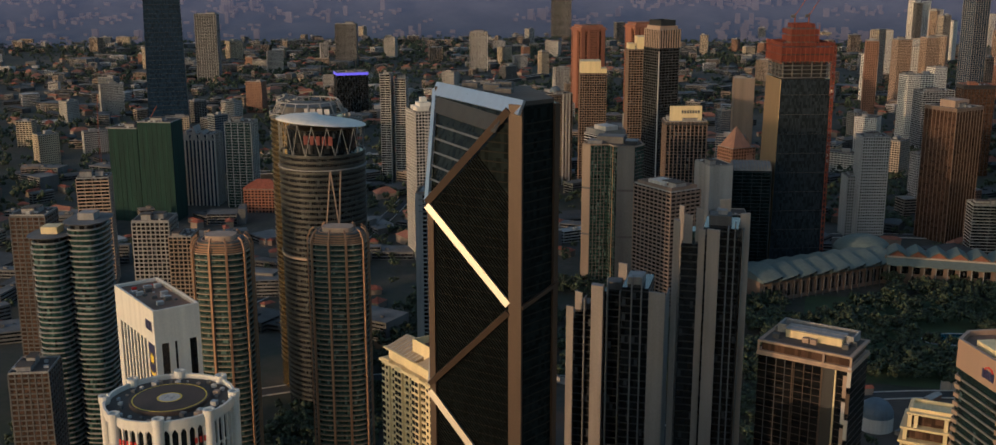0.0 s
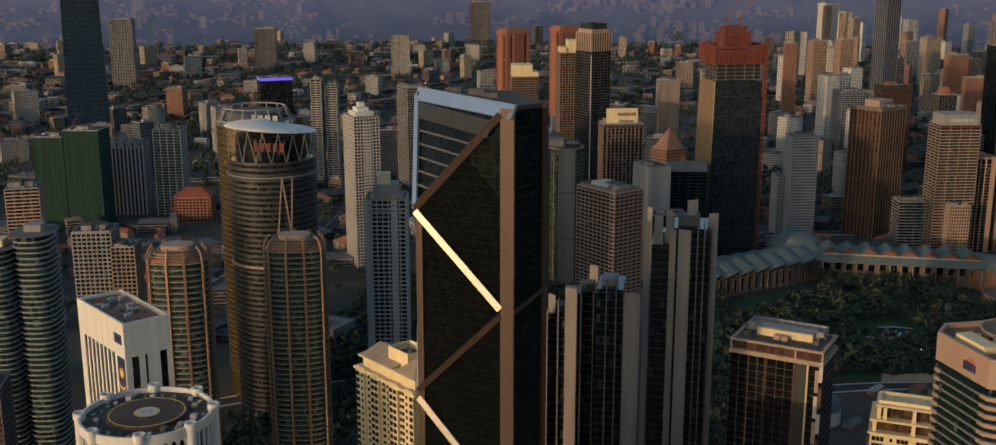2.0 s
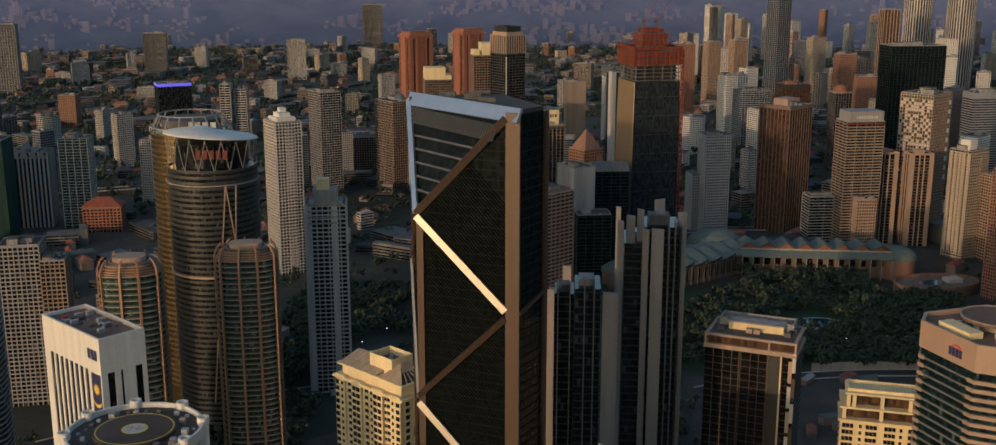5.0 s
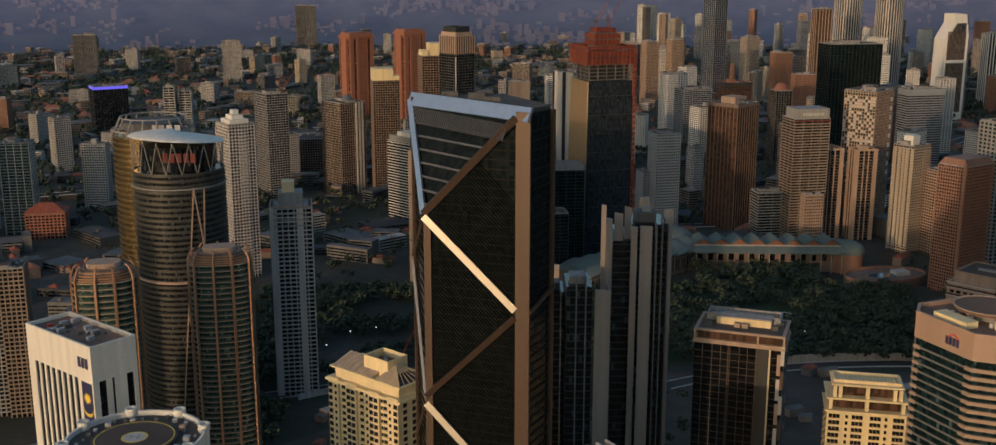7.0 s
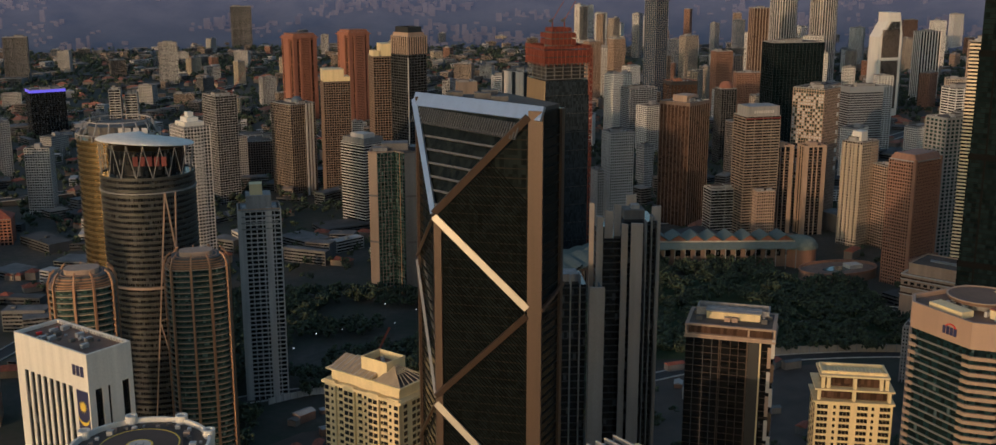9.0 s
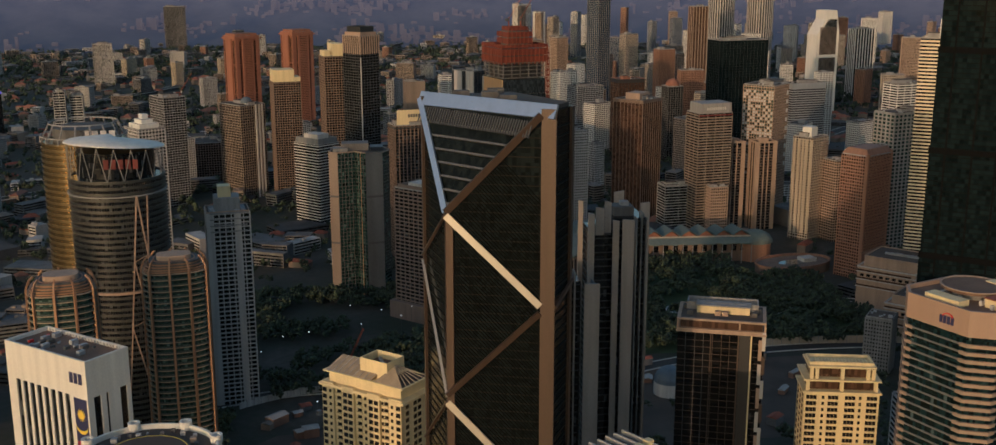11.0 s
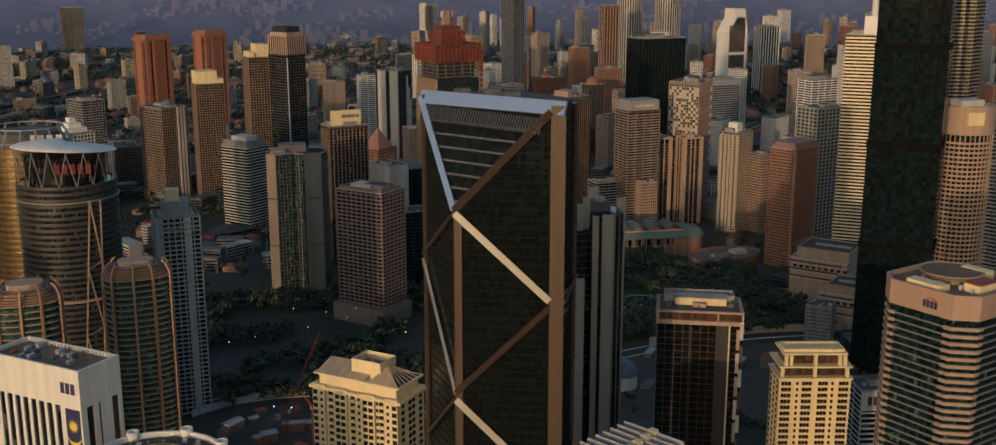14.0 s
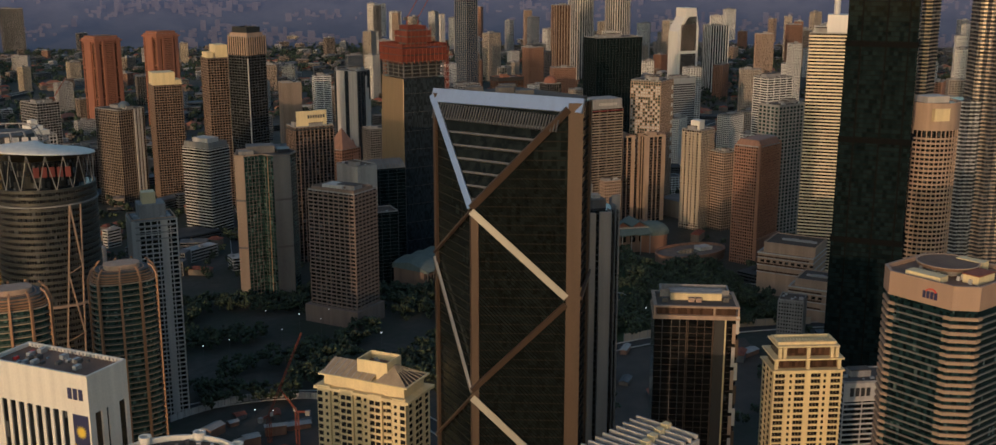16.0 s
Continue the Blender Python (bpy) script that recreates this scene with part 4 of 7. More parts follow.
Mesh().prism([(px + 2, py + 3) for px, py in oval(8, 8, 24)], chh - 0.5, chh + 2.5).part("pad_base", GREY, cpad)
croom = Mesh().box(-8, 4, -17, -10, chh - 0.5, chh + 3).part("plant_room", CREAM, citi, "cream plant room with red roof")
Mesh().box(-8.3, 4.3, -17.3, -9.7, chh + 3, chh + 3.4).part("plant_roof", ROOF_RED, croom)
Mesh().box(10, 15, -8, 4, chh - 0.5, chh + 4).part("plant_room", CREAM, citi)
Mesh().box(-18, -12, -6, 10, chh - 0.5, chh + 2).part("plant_room", CREAM, citi)
for k in range(14):
    x, y = rnd.uniform(-16, 16), rnd.uniform(-16, 14)
    Mesh().box(x - 0.7, x + 0.7, y - 0.6, y + 0.6, chh - 0.5, chh + rnd.uniform(0.6, 2)).part("roof_unit", PALE, citi)
bars_sign(citi, "sign_bar", -ca - 0.05, -4.6, chh - 6.4, 7.0, 3.0, 4, NAVY, "y", "dark blue raised sign")
for k in range(9):
    t0, t1 = math.pi * (0.15 + 0.7 * k / 9), math.pi * (0.15 + 0.7 * (k + 1) / 9)
    Mesh().bar((-ca - 0.2, -5 + 2.6 * math.cos(t0), chh - 4.6 + 2.4 * math.sin(t0)), (-ca - 0.2, -5 + 2.6 * math.cos(t1), chh - 4.6 + 2.4 * math.sin(t1)), 0.4).part("sign_arc", RED_SIGN, citi, "red arc over the sign")

# sunlit cream apartment block with stepped terraces
crm = thing("apartment_block", 171.5, 492, 0, -12, "sunlit cream apartment block with balconies and stepped roof terraces", "apartment block")
MW, MD, MH = 35.0, 20.0, 121.0
Mesh().box(-MW / 2, MW / 2, -MD / 2, MD / 2, 0, MH).part("wall", CREAM, crm)
slim_p = Mesh().box(-0.6, 0.6, -0.14, 0.14, -0.8, 0.8).data("window_pane", GL_ROOM)
pane = Mesh().box(-0.75, 0.75, -0.12, 0.12, -0.95, 0.95).data("window_pane", GL_ROOM)
slab = Mesh().box(-3.0, 3.0, -1.5, 0, -1.55, -1.3).box(-3.0, 3.0, -1.5, -1.35, -1.3, -0.75).data("balcony", CREAM)
ledge_ = Mesh().box(-2.6, 2.6, -0.5, 0, -1.5, -1.15).data("window_ledge", CREAM)
side_p = Mesh().box(-0.12, 0.12, -1.0, 1.0, -0.85, 0.85).data("window_pane", GL_ROOM)
for fl in range(20):
    z = MH - 2.2 - 3.15 * fl
    repeat("window_pane", pane, crm, [(x + dx, -MD / 2, z) for x in (-14.2, -4.0, 4.0, 14.2) for dx in (-1.65, 0, 1.65)])
    repeat("window_pane", slim_p, crm, [(x, -MD / 2, z) for x in (-8.7, 8.7)])
    repeat("balcony", slab, crm, [(x, -MD / 2, z) for x in (-14.4, 14.4)])
    repeat("window_ledge", ledge_, crm, [(x, -MD / 2, z) for x in (-4.0, 4.0)])
    repeat("window_pane", side_p, crm, [(-MW / 2, y, z) for y in (-6, 0, 6)])
for x in (-17.2, -10.6, -6.9, 0, 6.9, 10.6, 17.2):
    Mesh().box(x - 0.35, x + 0.35, -MD / 2 - 0.5, -MD / 2, 0, MH).part("pilaster", CREAM, crm)
for z, g_ in ((MH, 1.0), (MH + 6, 0.6), (MH + 12, -1.5)):
    Mesh().box(-MW / 2 - g_, MW / 2 + g_, -MD / 2 - g_, MD / 2 + g_, z, z + 0.8).part("terrace_slab", CREAM, crm)
Mesh().box(-MW / 2 + 2, MW / 2 - 2, -MD / 2 + 3, MD / 2 - 2, MH + 0.8, MH + 6).part("glass_storey", GL_BROWN, crm)
Mesh().box(-MW / 2 + 3, MW / 2 - 3, -MD / 2 + 4, MD / 2 - 3, MH + 6.8, MH + 12).part("glass_storey", GL_BROWN, crm)
for z in (MH + 0.8, MH + 6.8):
    for x in (-16, 0, 16) if z < MH + 5 else (-14.5, -12, 0, 12, 14.5):
        Mesh().box(x - 0.8, x + 0.8, -MD / 2 + 0.6, -MD / 2 + 2.2, z, z + 5.3).part("terrace_post", CREAM, crm)
for k in range(16):
    Mesh().box(-12 + 1.6 * k - 0.2, -12 + 1.6 * k + 0.2, -6.2, -1, MH + 13.3, MH + 14.5).part("pergola_slat", CREAM, crm)
Mesh().band(rect(30, 12), rect(30, 12, -0.9), MH + 12.8, MH + 14.2).part("roof_frame", CREAM, crm)


# towers of upright fins with dark glass between
FIN = surface("fin_concrete", (0.33, 0.285, 0.245), 0.8, 0.16)


def fin_tower(x, y, rot, label, bodies, fins, slats, roof):
    """Dark glass shafts of different heights with tall free-standing concrete fins in front of them."""
    t = thing("apartment_tower", x, y, 0, rot, label, "apartment tower", "finned apartment towers")
    for x0, x1, y0, y1, h in bodies:
        shaft = Mesh().box(x0, x1, y0, y1, 0, h).part("glass_body", GL_DARK, t)
        edge = Mesh().band(rect(x1 - x0, y1 - y0, 0.3), rect(x1 - x0, y1 - y0, -0.3), -0.28, 0.28).data("floor_band", BLACK_TRIM)
        repeat("floor_band", edge, shaft, [((x0 + x1) / 2, (y0 + y1) / 2, h - 1.5 - 3.5 * k) for k in range(int(h / 3.5))])
    for x0, x1, y0, deep, top, slope in fins:
        Mesh().poly([(x0, y0, 0), (x1, y0, 0), (x1, y0 + deep, 0), (x0, y0 + deep, 0), (x0, y0, top + slope), (x1, y0, top), (x1, y0 + deep, top), (x0, y0 + deep, top + slope)],
                    [(0, 3, 2, 1), (4, 5, 6, 7), (0, 1, 5, 4), (1, 2, 6, 5), (2, 3, 7, 6), (3, 0, 4, 7)]).part("fin", FIN, t, "tall pale concrete fin")
    for x0, y0, deep, top in slats:
        Mesh().box(x0, x0 + 0.5, y0, y0 + deep, 0, top).part("slat", MIDGREY, t, "slim grey concrete blade")
    for x0, x1, y0, y1, z0, z1, mat in roof:
        Mesh().box(x0, x1, y0, y1, z0, z1).part("roof_house", mat, t)
    return t


fin_tower(67, 520, 0, "dark glass apartment tower with tall pale concrete fins",
          [(-12.5, -3.5, -3.5, 24, 194), (-3.0, 13.5, 1.0, 24, 201)],
          [(-16.0, -13.2, -7, 3.0, 205, 0.7), (-11.8, -7.8, -3, 1.0, 207, 0.8), (-6.6, -3.4, 1, 1.2, 209, 0.9), (-4.6, -1.6, -9, 1.2, 202, 0.5), (-0.6, 5.0, -12, 1.3, 203, 0.4),
           (13.0, 17.4, 8, 1.4, 207, -0.4), (3.0, 8.0, 23, 1.4, 210, -0.8), (-15.8, -13.5, 20, 1.4, 206, 0.5)],
          [(8.0, -4, 6, 202), (11.0, -2, 6, 204), (12.6, 1, 7, 203), (14.6, 3, 10, 200), (16.8, 10, 12, 203)],
          [(-1, 9, 6, 16, 201, 205.5, DARKGREY), (3, 7, 9, 13, 205.5, 207.5, GREY), (-11, -6, 8, 18, 194, 197, GL_TEAL)])
fin_tower(30, 494, 0, "lower dark apartment tower with pale concrete fins",
          [(-22, -14, 6, 24, 163), (-8.0, 1, 7, 26, 173.5), (1.3, 13.0, -3, 20, 179.0)],
          [(-24.4, -21.2, 1, 1.5, 166.5, 0.5), (-21.8, -18.6, 9, 1.2, 171, 1.0), (-13.4, -8.0, 3, 4.0, 176.6, 0.5), (13.8, 20.8, -9, 1.4, 179.0, 0.3), (-4.5, -0.5, 27, 1.3, 181, 0.5)],
          [(-17.0, 4, 6, 170), (-6.6, 4, 4, 180), (5.5, -5, 5, 184), (9.8, -5, 6, 184), (-1.0, 5, 4, 174), (20.6, -7, 18, 176)],
          [(-7, -1, 10, 18, 173.5, 177, DARKGREY), (3, 10, 2, 12, 179.0, 182.5, GREY), (-20, -15, 10, 18, 163, 166, DARKGREY)])

# ---- the business quarter round the park ----
tower("office_tower", "glass apartment tower with white frame grid", -573, 1322, 34, 30, 10, 110, PALE, GL_TEAL, 3.6, 8.5, 0.55, 0.9, near=True)
t_arch = tower("office_tower", "grey tower with tall pointed vertical bays", -633, 1318, 54, 30, 10, 93, FAR_WHITE, GL_BLUE, 3.6, 5.0, 0.0, 2.2, 0.6, rooms=1)
tower("building_under_construction", "tower under construction wrapped in green netting", -674, 1225, 36, 36, 8, 114, NET_GREEN, NET_GREEN, 4, 6, 0.4, 0.3, 0.15, rooms=1, roof=GREY)
tower("building_under_construction", "tower under construction wrapped in green netting", -634, 1230, 42, 36, 8, 122, NET_GREEN, NET_GREEN, 4, 6, 0.4, 0.3, 0.15, rooms=1, roof=GREY)
t_purp = tower("office_tower", "dark office block with a lit violet top edge", -731, 2110, 62, 40, 30, 88, BLACK_TRIM, GL_DARK, 4, 5, 0.3, 0.3, 0.1)
tower("apartment_tower", "slim white apartment tower", -439, 1503, 14, 25, 10, 155, FAR_WHITE, GL_DARK, 3.3, 6, 1.2, 0.6)
tower("apartment_tower", "slim white apartment tower", -421, 1514, 15, 25, 10, 148, FAR_WHITE, GL_DARK, 3.3, 6, 1.2, 0.6)
t_white = tower("apartment_tower", "white apartment tower with stepped roof", -268, 1136, 27, 34, 35, 160, PALE, GL_DARK, 3.3, 3.6, 1.0, 0.8, 0.5, near=True)
t_grey = tower("apartment_tower", "grey concrete apartment tower under construction", -154, 816, 30, 26, 10, 146, PALE, GL_DARK, 3.3, 4.5, 0.9, 0.7, 0.6, near=True, rooms=3, clutter=12, roof=TAN)
tower("apartment_tower", "dark tower with green netting at the top", -307, 1517, 30, 40, 35, 145, GREY, GL_DARK, 3.3, 4, 0.9, 0.4)
t_hot = tower("hotel_tower", "brown gridded tower with a blank cream crown", -156, 1550, 36, 36, 12, 160, BROWN_STONE, GL_DARK, 3.3, 3.2, 0.9, 0.7, crown=0)
t_dome = tower("office_tower", "pale gridded office tower with a green dome", -216, 1564, 40, 48, 40, 128, FAR_TAN, GL_DARK, 3.6, 3.6, 0.9, 0.9)
tower("office_block", "low gridded brown office block", -276, 1700, 70, 60, 12, 57, BROWN_STONE, GL_DARK, 3.6, 3.6, 1.0, 1.0)
t_horiz = tower("office_tower", "grey office tower with fine horizontal bands", -110, 1376, 34, 42, 45, 103, PALE, GL_DARK, 3.5, 9, 1.2, 0.0, near=True)
GRID_STONE = surface("grey_brown_stone", (0.20, 0.15, 0.122), 0.85, 0.18)
t_grid = tower("office_tower", "brown gridded office tower", 2.5, 994, 50, 33, -44, 121, GRID_STONE, GL_DARK, 3.5, 5.4, 1.4, 0.8, 0.6, near=True)
t_ruma = tower("hotel_tower", "dark hotel tower with pale piers and cream sign wall", -2, 1216, 43, 26, 15, 147, BROWN_STONE, GL_DARK, 3.4, 4.2, 0.4, 1.1)
tower("office_tower", "pale blank stair tower and green office", 35, 1131, 24, 34, 30, 118, FAR_WHITE, FAR_WHITE, 4, 12, 0.2, 0.4, rooms=1)
t_dk = tower("office_tower", "tall dark tower with fine bands and pale crown", -53, 1452, 30, 34, 40, 226, FAR_DARK, GL_DARK, 3.5, 5.0, 0.8, 0.25)
t_dk2 = tower("apartment_tower", "brown tower with cream crown", -92, 1518, 26, 30, 15, 196, BROWN_STONE, GL_DARK, 3.3, 3.5, 1.0, 0.7)
t_red1 = tower("apartment_tower", "orange-brown brick apartment tower", -283, 2265, 52, 44, 35, 172, ORANGE, GL_BROWN, 3.3, 5, 1.4, 1.4, group="orange brick towers", crown=6)
t_red2 = tower("apartment_tower", "orange-brown brick apartment tower", -174, 2230, 46, 40, 35, 181, ORANGE, GL_BROWN, 3.3, 5, 1.4, 1.4, group="orange brick towers", crown=6)
tower("office_tower", "white office tower with a grid of square windows", 200, 1338, 30, 26, 14, 119, PALE, GL_DARK, 3.4, 2.8, 1.7, 1.2)
tower("office_block", "lower white wing with a grid of square windows", 180, 1350, 14, 24, 14, 70, PALE, GL_DARK, 3.4, 2.8, 1.7, 1.2, rooms=1)
tower("apartment_tower", "slim white and grey apartment tower", 279, 1570, 17, 16, 30, 62, PALE, GL_DARK, 3.3, 3, 1.2, 0.9)
t_brn = tower("office_tower", "brown mirror-glass tower with copper ribs", 286, 1361, 45, 42, 45, 152, BROWN_STONE, GL_BROWN, 3.8, 5.2, 0.0, 0.7, 0.5, crown=3)
tower("office_tower", "black glass office tower", 535, 1722, 84, 40, 10, 196, BLACK_TRIM, GL_BLACK, 4, 6, 0.25, 0.4, 0.25)
t_chk = tower("apartment_tower", "tan tower with a chequered green window wall", 440, 1332, 42, 40, 45, 171, TAN, GL_GREEN, 3.6, 3.2, 0.9, 0.8, near=True)
t_bank = tower("office_tower", "banded pale office tower", 356, 1290, 44, 30, 12, 144, FAR_TAN, GL_DARK, 3.3, 10, 1.6, 0.6)


def twin(x, y, h):
    t = thing("apartment_tower", x, y, 0, 6, "slim tan twin tower with dark vertical bays", "apartment tower", "tan twin towers")
    Mesh().box(-12.5, 12.5, -10, 10, 0, h).part("glass_body", GL_DARK, t)
    for x0, x1 in ((-13.6, -8.6), (-3.4, -2.2), (2.2, 3.4), (8.6, 13.6)):
        Mesh().box(x0, x1, -11, -9.8, 0, h + 1).part("pier", TAN, t, "broad tan pier" if x1 - x0 > 3 else "")
        Mesh().box(x0, x1, 9.8, 11, 0, h + 1).part("pier", TAN, t)
    for y0, y1 in ((-9.8, -5.5), (-0.8, 0.8), (5.5, 9.8)):
        for sx in (-13.4, 12.4):
            Mesh().box(sx, sx + 1.0, y0, y1, 0, h + 1).part("pier", TAN, t)
    sill = Mesh().box(-8.6, 8.6, -10.4, -9.9, -0.45, 0.45).data("spandrel", BROWN_STONE)
    repeat("spandrel", sill, t, [(0, 0, 3.4 * k) for k in range(1, int(h / 3.4))])
    Mesh().band(rect(27.6, 22.6), rect(27.6, 22.6, -1.0), h, h + 2.2).part("parapet", TAN, t)
    Mesh().box(-12.5, 12.5, -10, 10, h, h + 0.4).part("roof_deck", ROOF_DARK, t)
    Mesh().box(-5, 5, -4, 5, h + 0.4, h + 5).part("plant_room", TAN, t)


twin(389, 1303, 105)
twin(425, 1293, 106)
t_curv = tower("apartment_tower", "cream apartment tower with balconies", 462, 1239, 30, 26, 35, 121, SLAB, GL_DARK, 3.2, 3.4, 1.2, 0.8, near=True)
t_bn = tower("hotel_tower", "pink granite hotel with a grid of dark windows", 458, 1082, 44, 30, 33, 128, PINK, GL_DARK, 3.3, 2.7, 1.4, 1.2, near=True)
tower("office_tower", "tall glass tower under construction", 461, 2422, 36, 34, 35, 330, GREY, GL_BLUE, 4, 6, 0.5, 0.6)
tower("office_tower", "slim brown glass office tower", 740, 2611, 38, 24, 12, 207, TAN, GL_BROWN, 4, 8, 0.2, 2.0)
tower("office_tower", "pale office block with green-grey bands", 665, 1766, 62, 30, 12, 122, STEEL_GREY, GL_GREY, 3.8, 20, 1.6, 0.0, crown=8)
tower("apartment_tower", "white apartment tower with balcony grid", 305, 2014, 24, 22, 35, 119, WHITE, GL_DARK, 3.2, 3.4, 1.5, 1.0)
tower("apartment_tower", "white apartment tower with balcony grid", 372, 2215, 27, 22, 35, 113, WHITE, GL_DARK, 3.2, 3.4, 1.5, 1.0)
tower("office_tower", "grey office block with pale bands", 334, 1926, 52, 34, 20, 104, STEEL_GREY, GL_DARK, 3.4, 5, 1.4, 0.5)
tower("apartment_tower", "tan apartment tower with balcony grid", 337, 2516, 31, 24, 25, 140, TAN, GL_DARK, 3.2, 3.4, 1.4, 1.0)
tower("apartment_tower", "tan apartment tower with balcony grid", 392, 2515, 30, 24, 25, 145, TAN, GL_DARK, 3.2, 3.4, 1.4, 1.0)
t_met = tower("office_tower", "silver banded office tower with a mast", 485.3, 997.9, 40, 24, -33, 250, SUNLIT_SILVER, GL_DARK, 3.3, 30, 1.6, 0.0, near=True)
tower("office_block", "banded office block with an orange sign wall", -553, 968, 30, 26, 25, 108, TAN, GL_DARK, 3.4, 8, 1.4, 0.5)
tower("apartment_tower", "dark brown apartment tower", -370, 772, 28, 26, 15, 122, GREY, GL_DARK, 3.2, 3.6, 1.0, 0.8)
tower("apartment_tower", "dark brown apartment tower", -346, 772, 17, 24, 15, 111, FAR_TAN, GL_DARK, 3.2, 3.6, 1.0, 0.8)
tower("apartment_tower", "white residential tower far out", -699, 2970, 47, 25, 12, 107, FAR_WHITE, GL_DARK, 3.2, 4, 1.4, 1.0)
tower("apartment_tower", "grey residential tower far out", -1099, 3021, 59, 26, 12, 119, FAR_GREY, GL_DARK, 3.2, 4, 1.4, 1.0)
tower("apartment_tower", "hazy residential slab far out", -691, 4100, 72, 26, 10, 150, FAR_GREY, GL_DARK, 3.2, 4, 1.4, 1.0)

# very tall tapering blue tower
ex = thing("office_tower", -893, 1695, 0, 0, "very tall dark blue glass tower, tapering", "skyscraper")
b0, b1 = rect(66, 60), rect(50, 46)
rot_ = lambda ring, a: [(x * math.cos(a) - y * math.sin(a), x * math.sin(a) + y * math.cos(a)) for x, y in ring]
Mesh().prism(rot_(b0, 0.5), 0, 445, rot_(b1, 0.5)).part("glass_body", GL_BLUE, ex)
m = Mesh()
for k in range(1, 60):
    s = k / 60
    r = rot_(rect(66 - 16 * s, 60 - 14 * s), 0.5)
    m.band(grown(r, 0.25), r, 445 * s - 0.4, 445 * s + 0.4)
m.part("band_grid", NIGHT_BLUE, ex, kind="stuff")
tower("building_under_construction", "concrete tower under construction with orange netting", -1313, 2619, 54, 36, 15, 165, GREY, GL_DARK, 3.6, 6, 1.2, 1.0)

# tower under construction, glass below and orange formwork on top
cons = thing("building_under_construction", 112, 1218, 0, 18, "tall glass tower under construction with orange formwork on top", "skyscraper")
b0, b1 = rect(58, 55), rect(51, 48)
Mesh().prism(b0, 0, 196, b1).part("glass_body", GL_SLATE, cons)
# Overlay on the left face only: its sunlit look painted as a paler glass.
Mesh().prism([(-29.4, -27), (-28.8, -27.6), (-28.2, 27), (-29.4, 27)], 0, 196, [(-25.9, -23.6), (-25.3, -24.2), (-24.7, 24), (-25.9, 24)]).part("lit_wall", surface("sunlit_champagne_tone", (0.29, 0.21, 0.12), 0.4, 0.12, metal=0.2), cons, "glass side wall with a sunlit champagne tone painted on")
for k in range(9):
    z = 20 + 20 * k
    s_ = 1 - 0.125 * z / 196
    Mesh().band(rect(58 * s_, 55 * s_, 0.25), rect(58 * s_, 55 * s_, -0.3), z, z + 0.4).part("floor_line", BLACK_TRIM, cons)
for k in range(5):
    z = 197 + 4.0 * k
    Mesh().box(-25.5, 25.5, -24, 24, z, z + 0.6).part("floor_slab", FAR_GREY, cons)
    for x in (-24, -14, -4, 6, 16, 24):
        for y in (-22.5, 22.5):
            Mesh().box(x - 0.5, x + 0.5, y - 0.5, y + 0.5, z + 0.6, z + 4.0).part("column", FAR_GREY, cons)
    for y in (-12, 0, 12):
        Mesh().box(-25, -24, y - 0.5, y + 0.5, z + 0.6, z + 4.0).part("column", FAR_GREY, cons)
Mesh().box(-22, 22, -20, 20, 197, 219).part("core", BLACK_TRIM, cons)
Mesh().box(-25, 25, -23, 23, 219, 228).part("core", BLACK_TRIM, cons)
FORM = surface("red_formwork", (0.17, 0.038, 0.02), 0.85, 0.35, grain=0.6)
for z, hh in ((214, 6.2), (221.5, 6.5), (229.3, 3.2)):
    Mesh().band(rect(54, 50), rect(54, 50, -0.6), z, z + hh).part("formwork", FORM, cons, "red climbing formwork")
for k in range(12):
    Mesh().box(-27.2 + 4.9 * k, -26.6 + 4.9 * k, -25.6, -25, 212, 233.5).part("formwork_post", RUST, cons)
    Mesh().box(-27.6, -27, -25 + 4.5 * k, -24.4 + 4.5 * k, 212, 233.5).part("formwork_post", RUST, cons)
for z, hh, a in ((233, 5.5, 30), (240, 5, 30), (246.5, 4, 22)):
    Mesh().band(rect(a, a - 3), rect(a, a - 3, -0.6), z, z + hh).part("formwork", FORM, cons, "red climbing formwork")
for k in range(7):
    Mesh().box(-14.6 + 4.8 * k, -14 + 4.8 * k, -14, -13.5, 232, 249).part("formwork_post", RUST, cons)
Mesh().box(-12, 12, -10, 10, 228, 246).part("core", DARKGREY, cons)
for x in (25.4, 28.4):
    for y in (-27, -24):
        Mesh().bar((x, y, 0), (x, y, 230), 0.6).part("hoist_rail", RUST, cons, "orange hoist mast rail")
for k in range(38):
    Mesh().box(25.4, 28.4, -27.2, -26.8, 6 * k, 6 * k + 2.4).part("hoist_tie", FORM, cons)
for x, y in ((-7, 0), (9, 4)):
    Mesh().bar((x, y, 245), (x, y, 260), 1.1).part("crane_mast", RUST, cons)
    Mesh().bar((x, y, 258), (x + 11, y - 4, 278), 0.7).part("crane_jib", RUST, cons)
    Mesh().box(x - 4, x, y - 1, y + 1, 256, 259).part("crane_ballast", DARKGREY, cons)

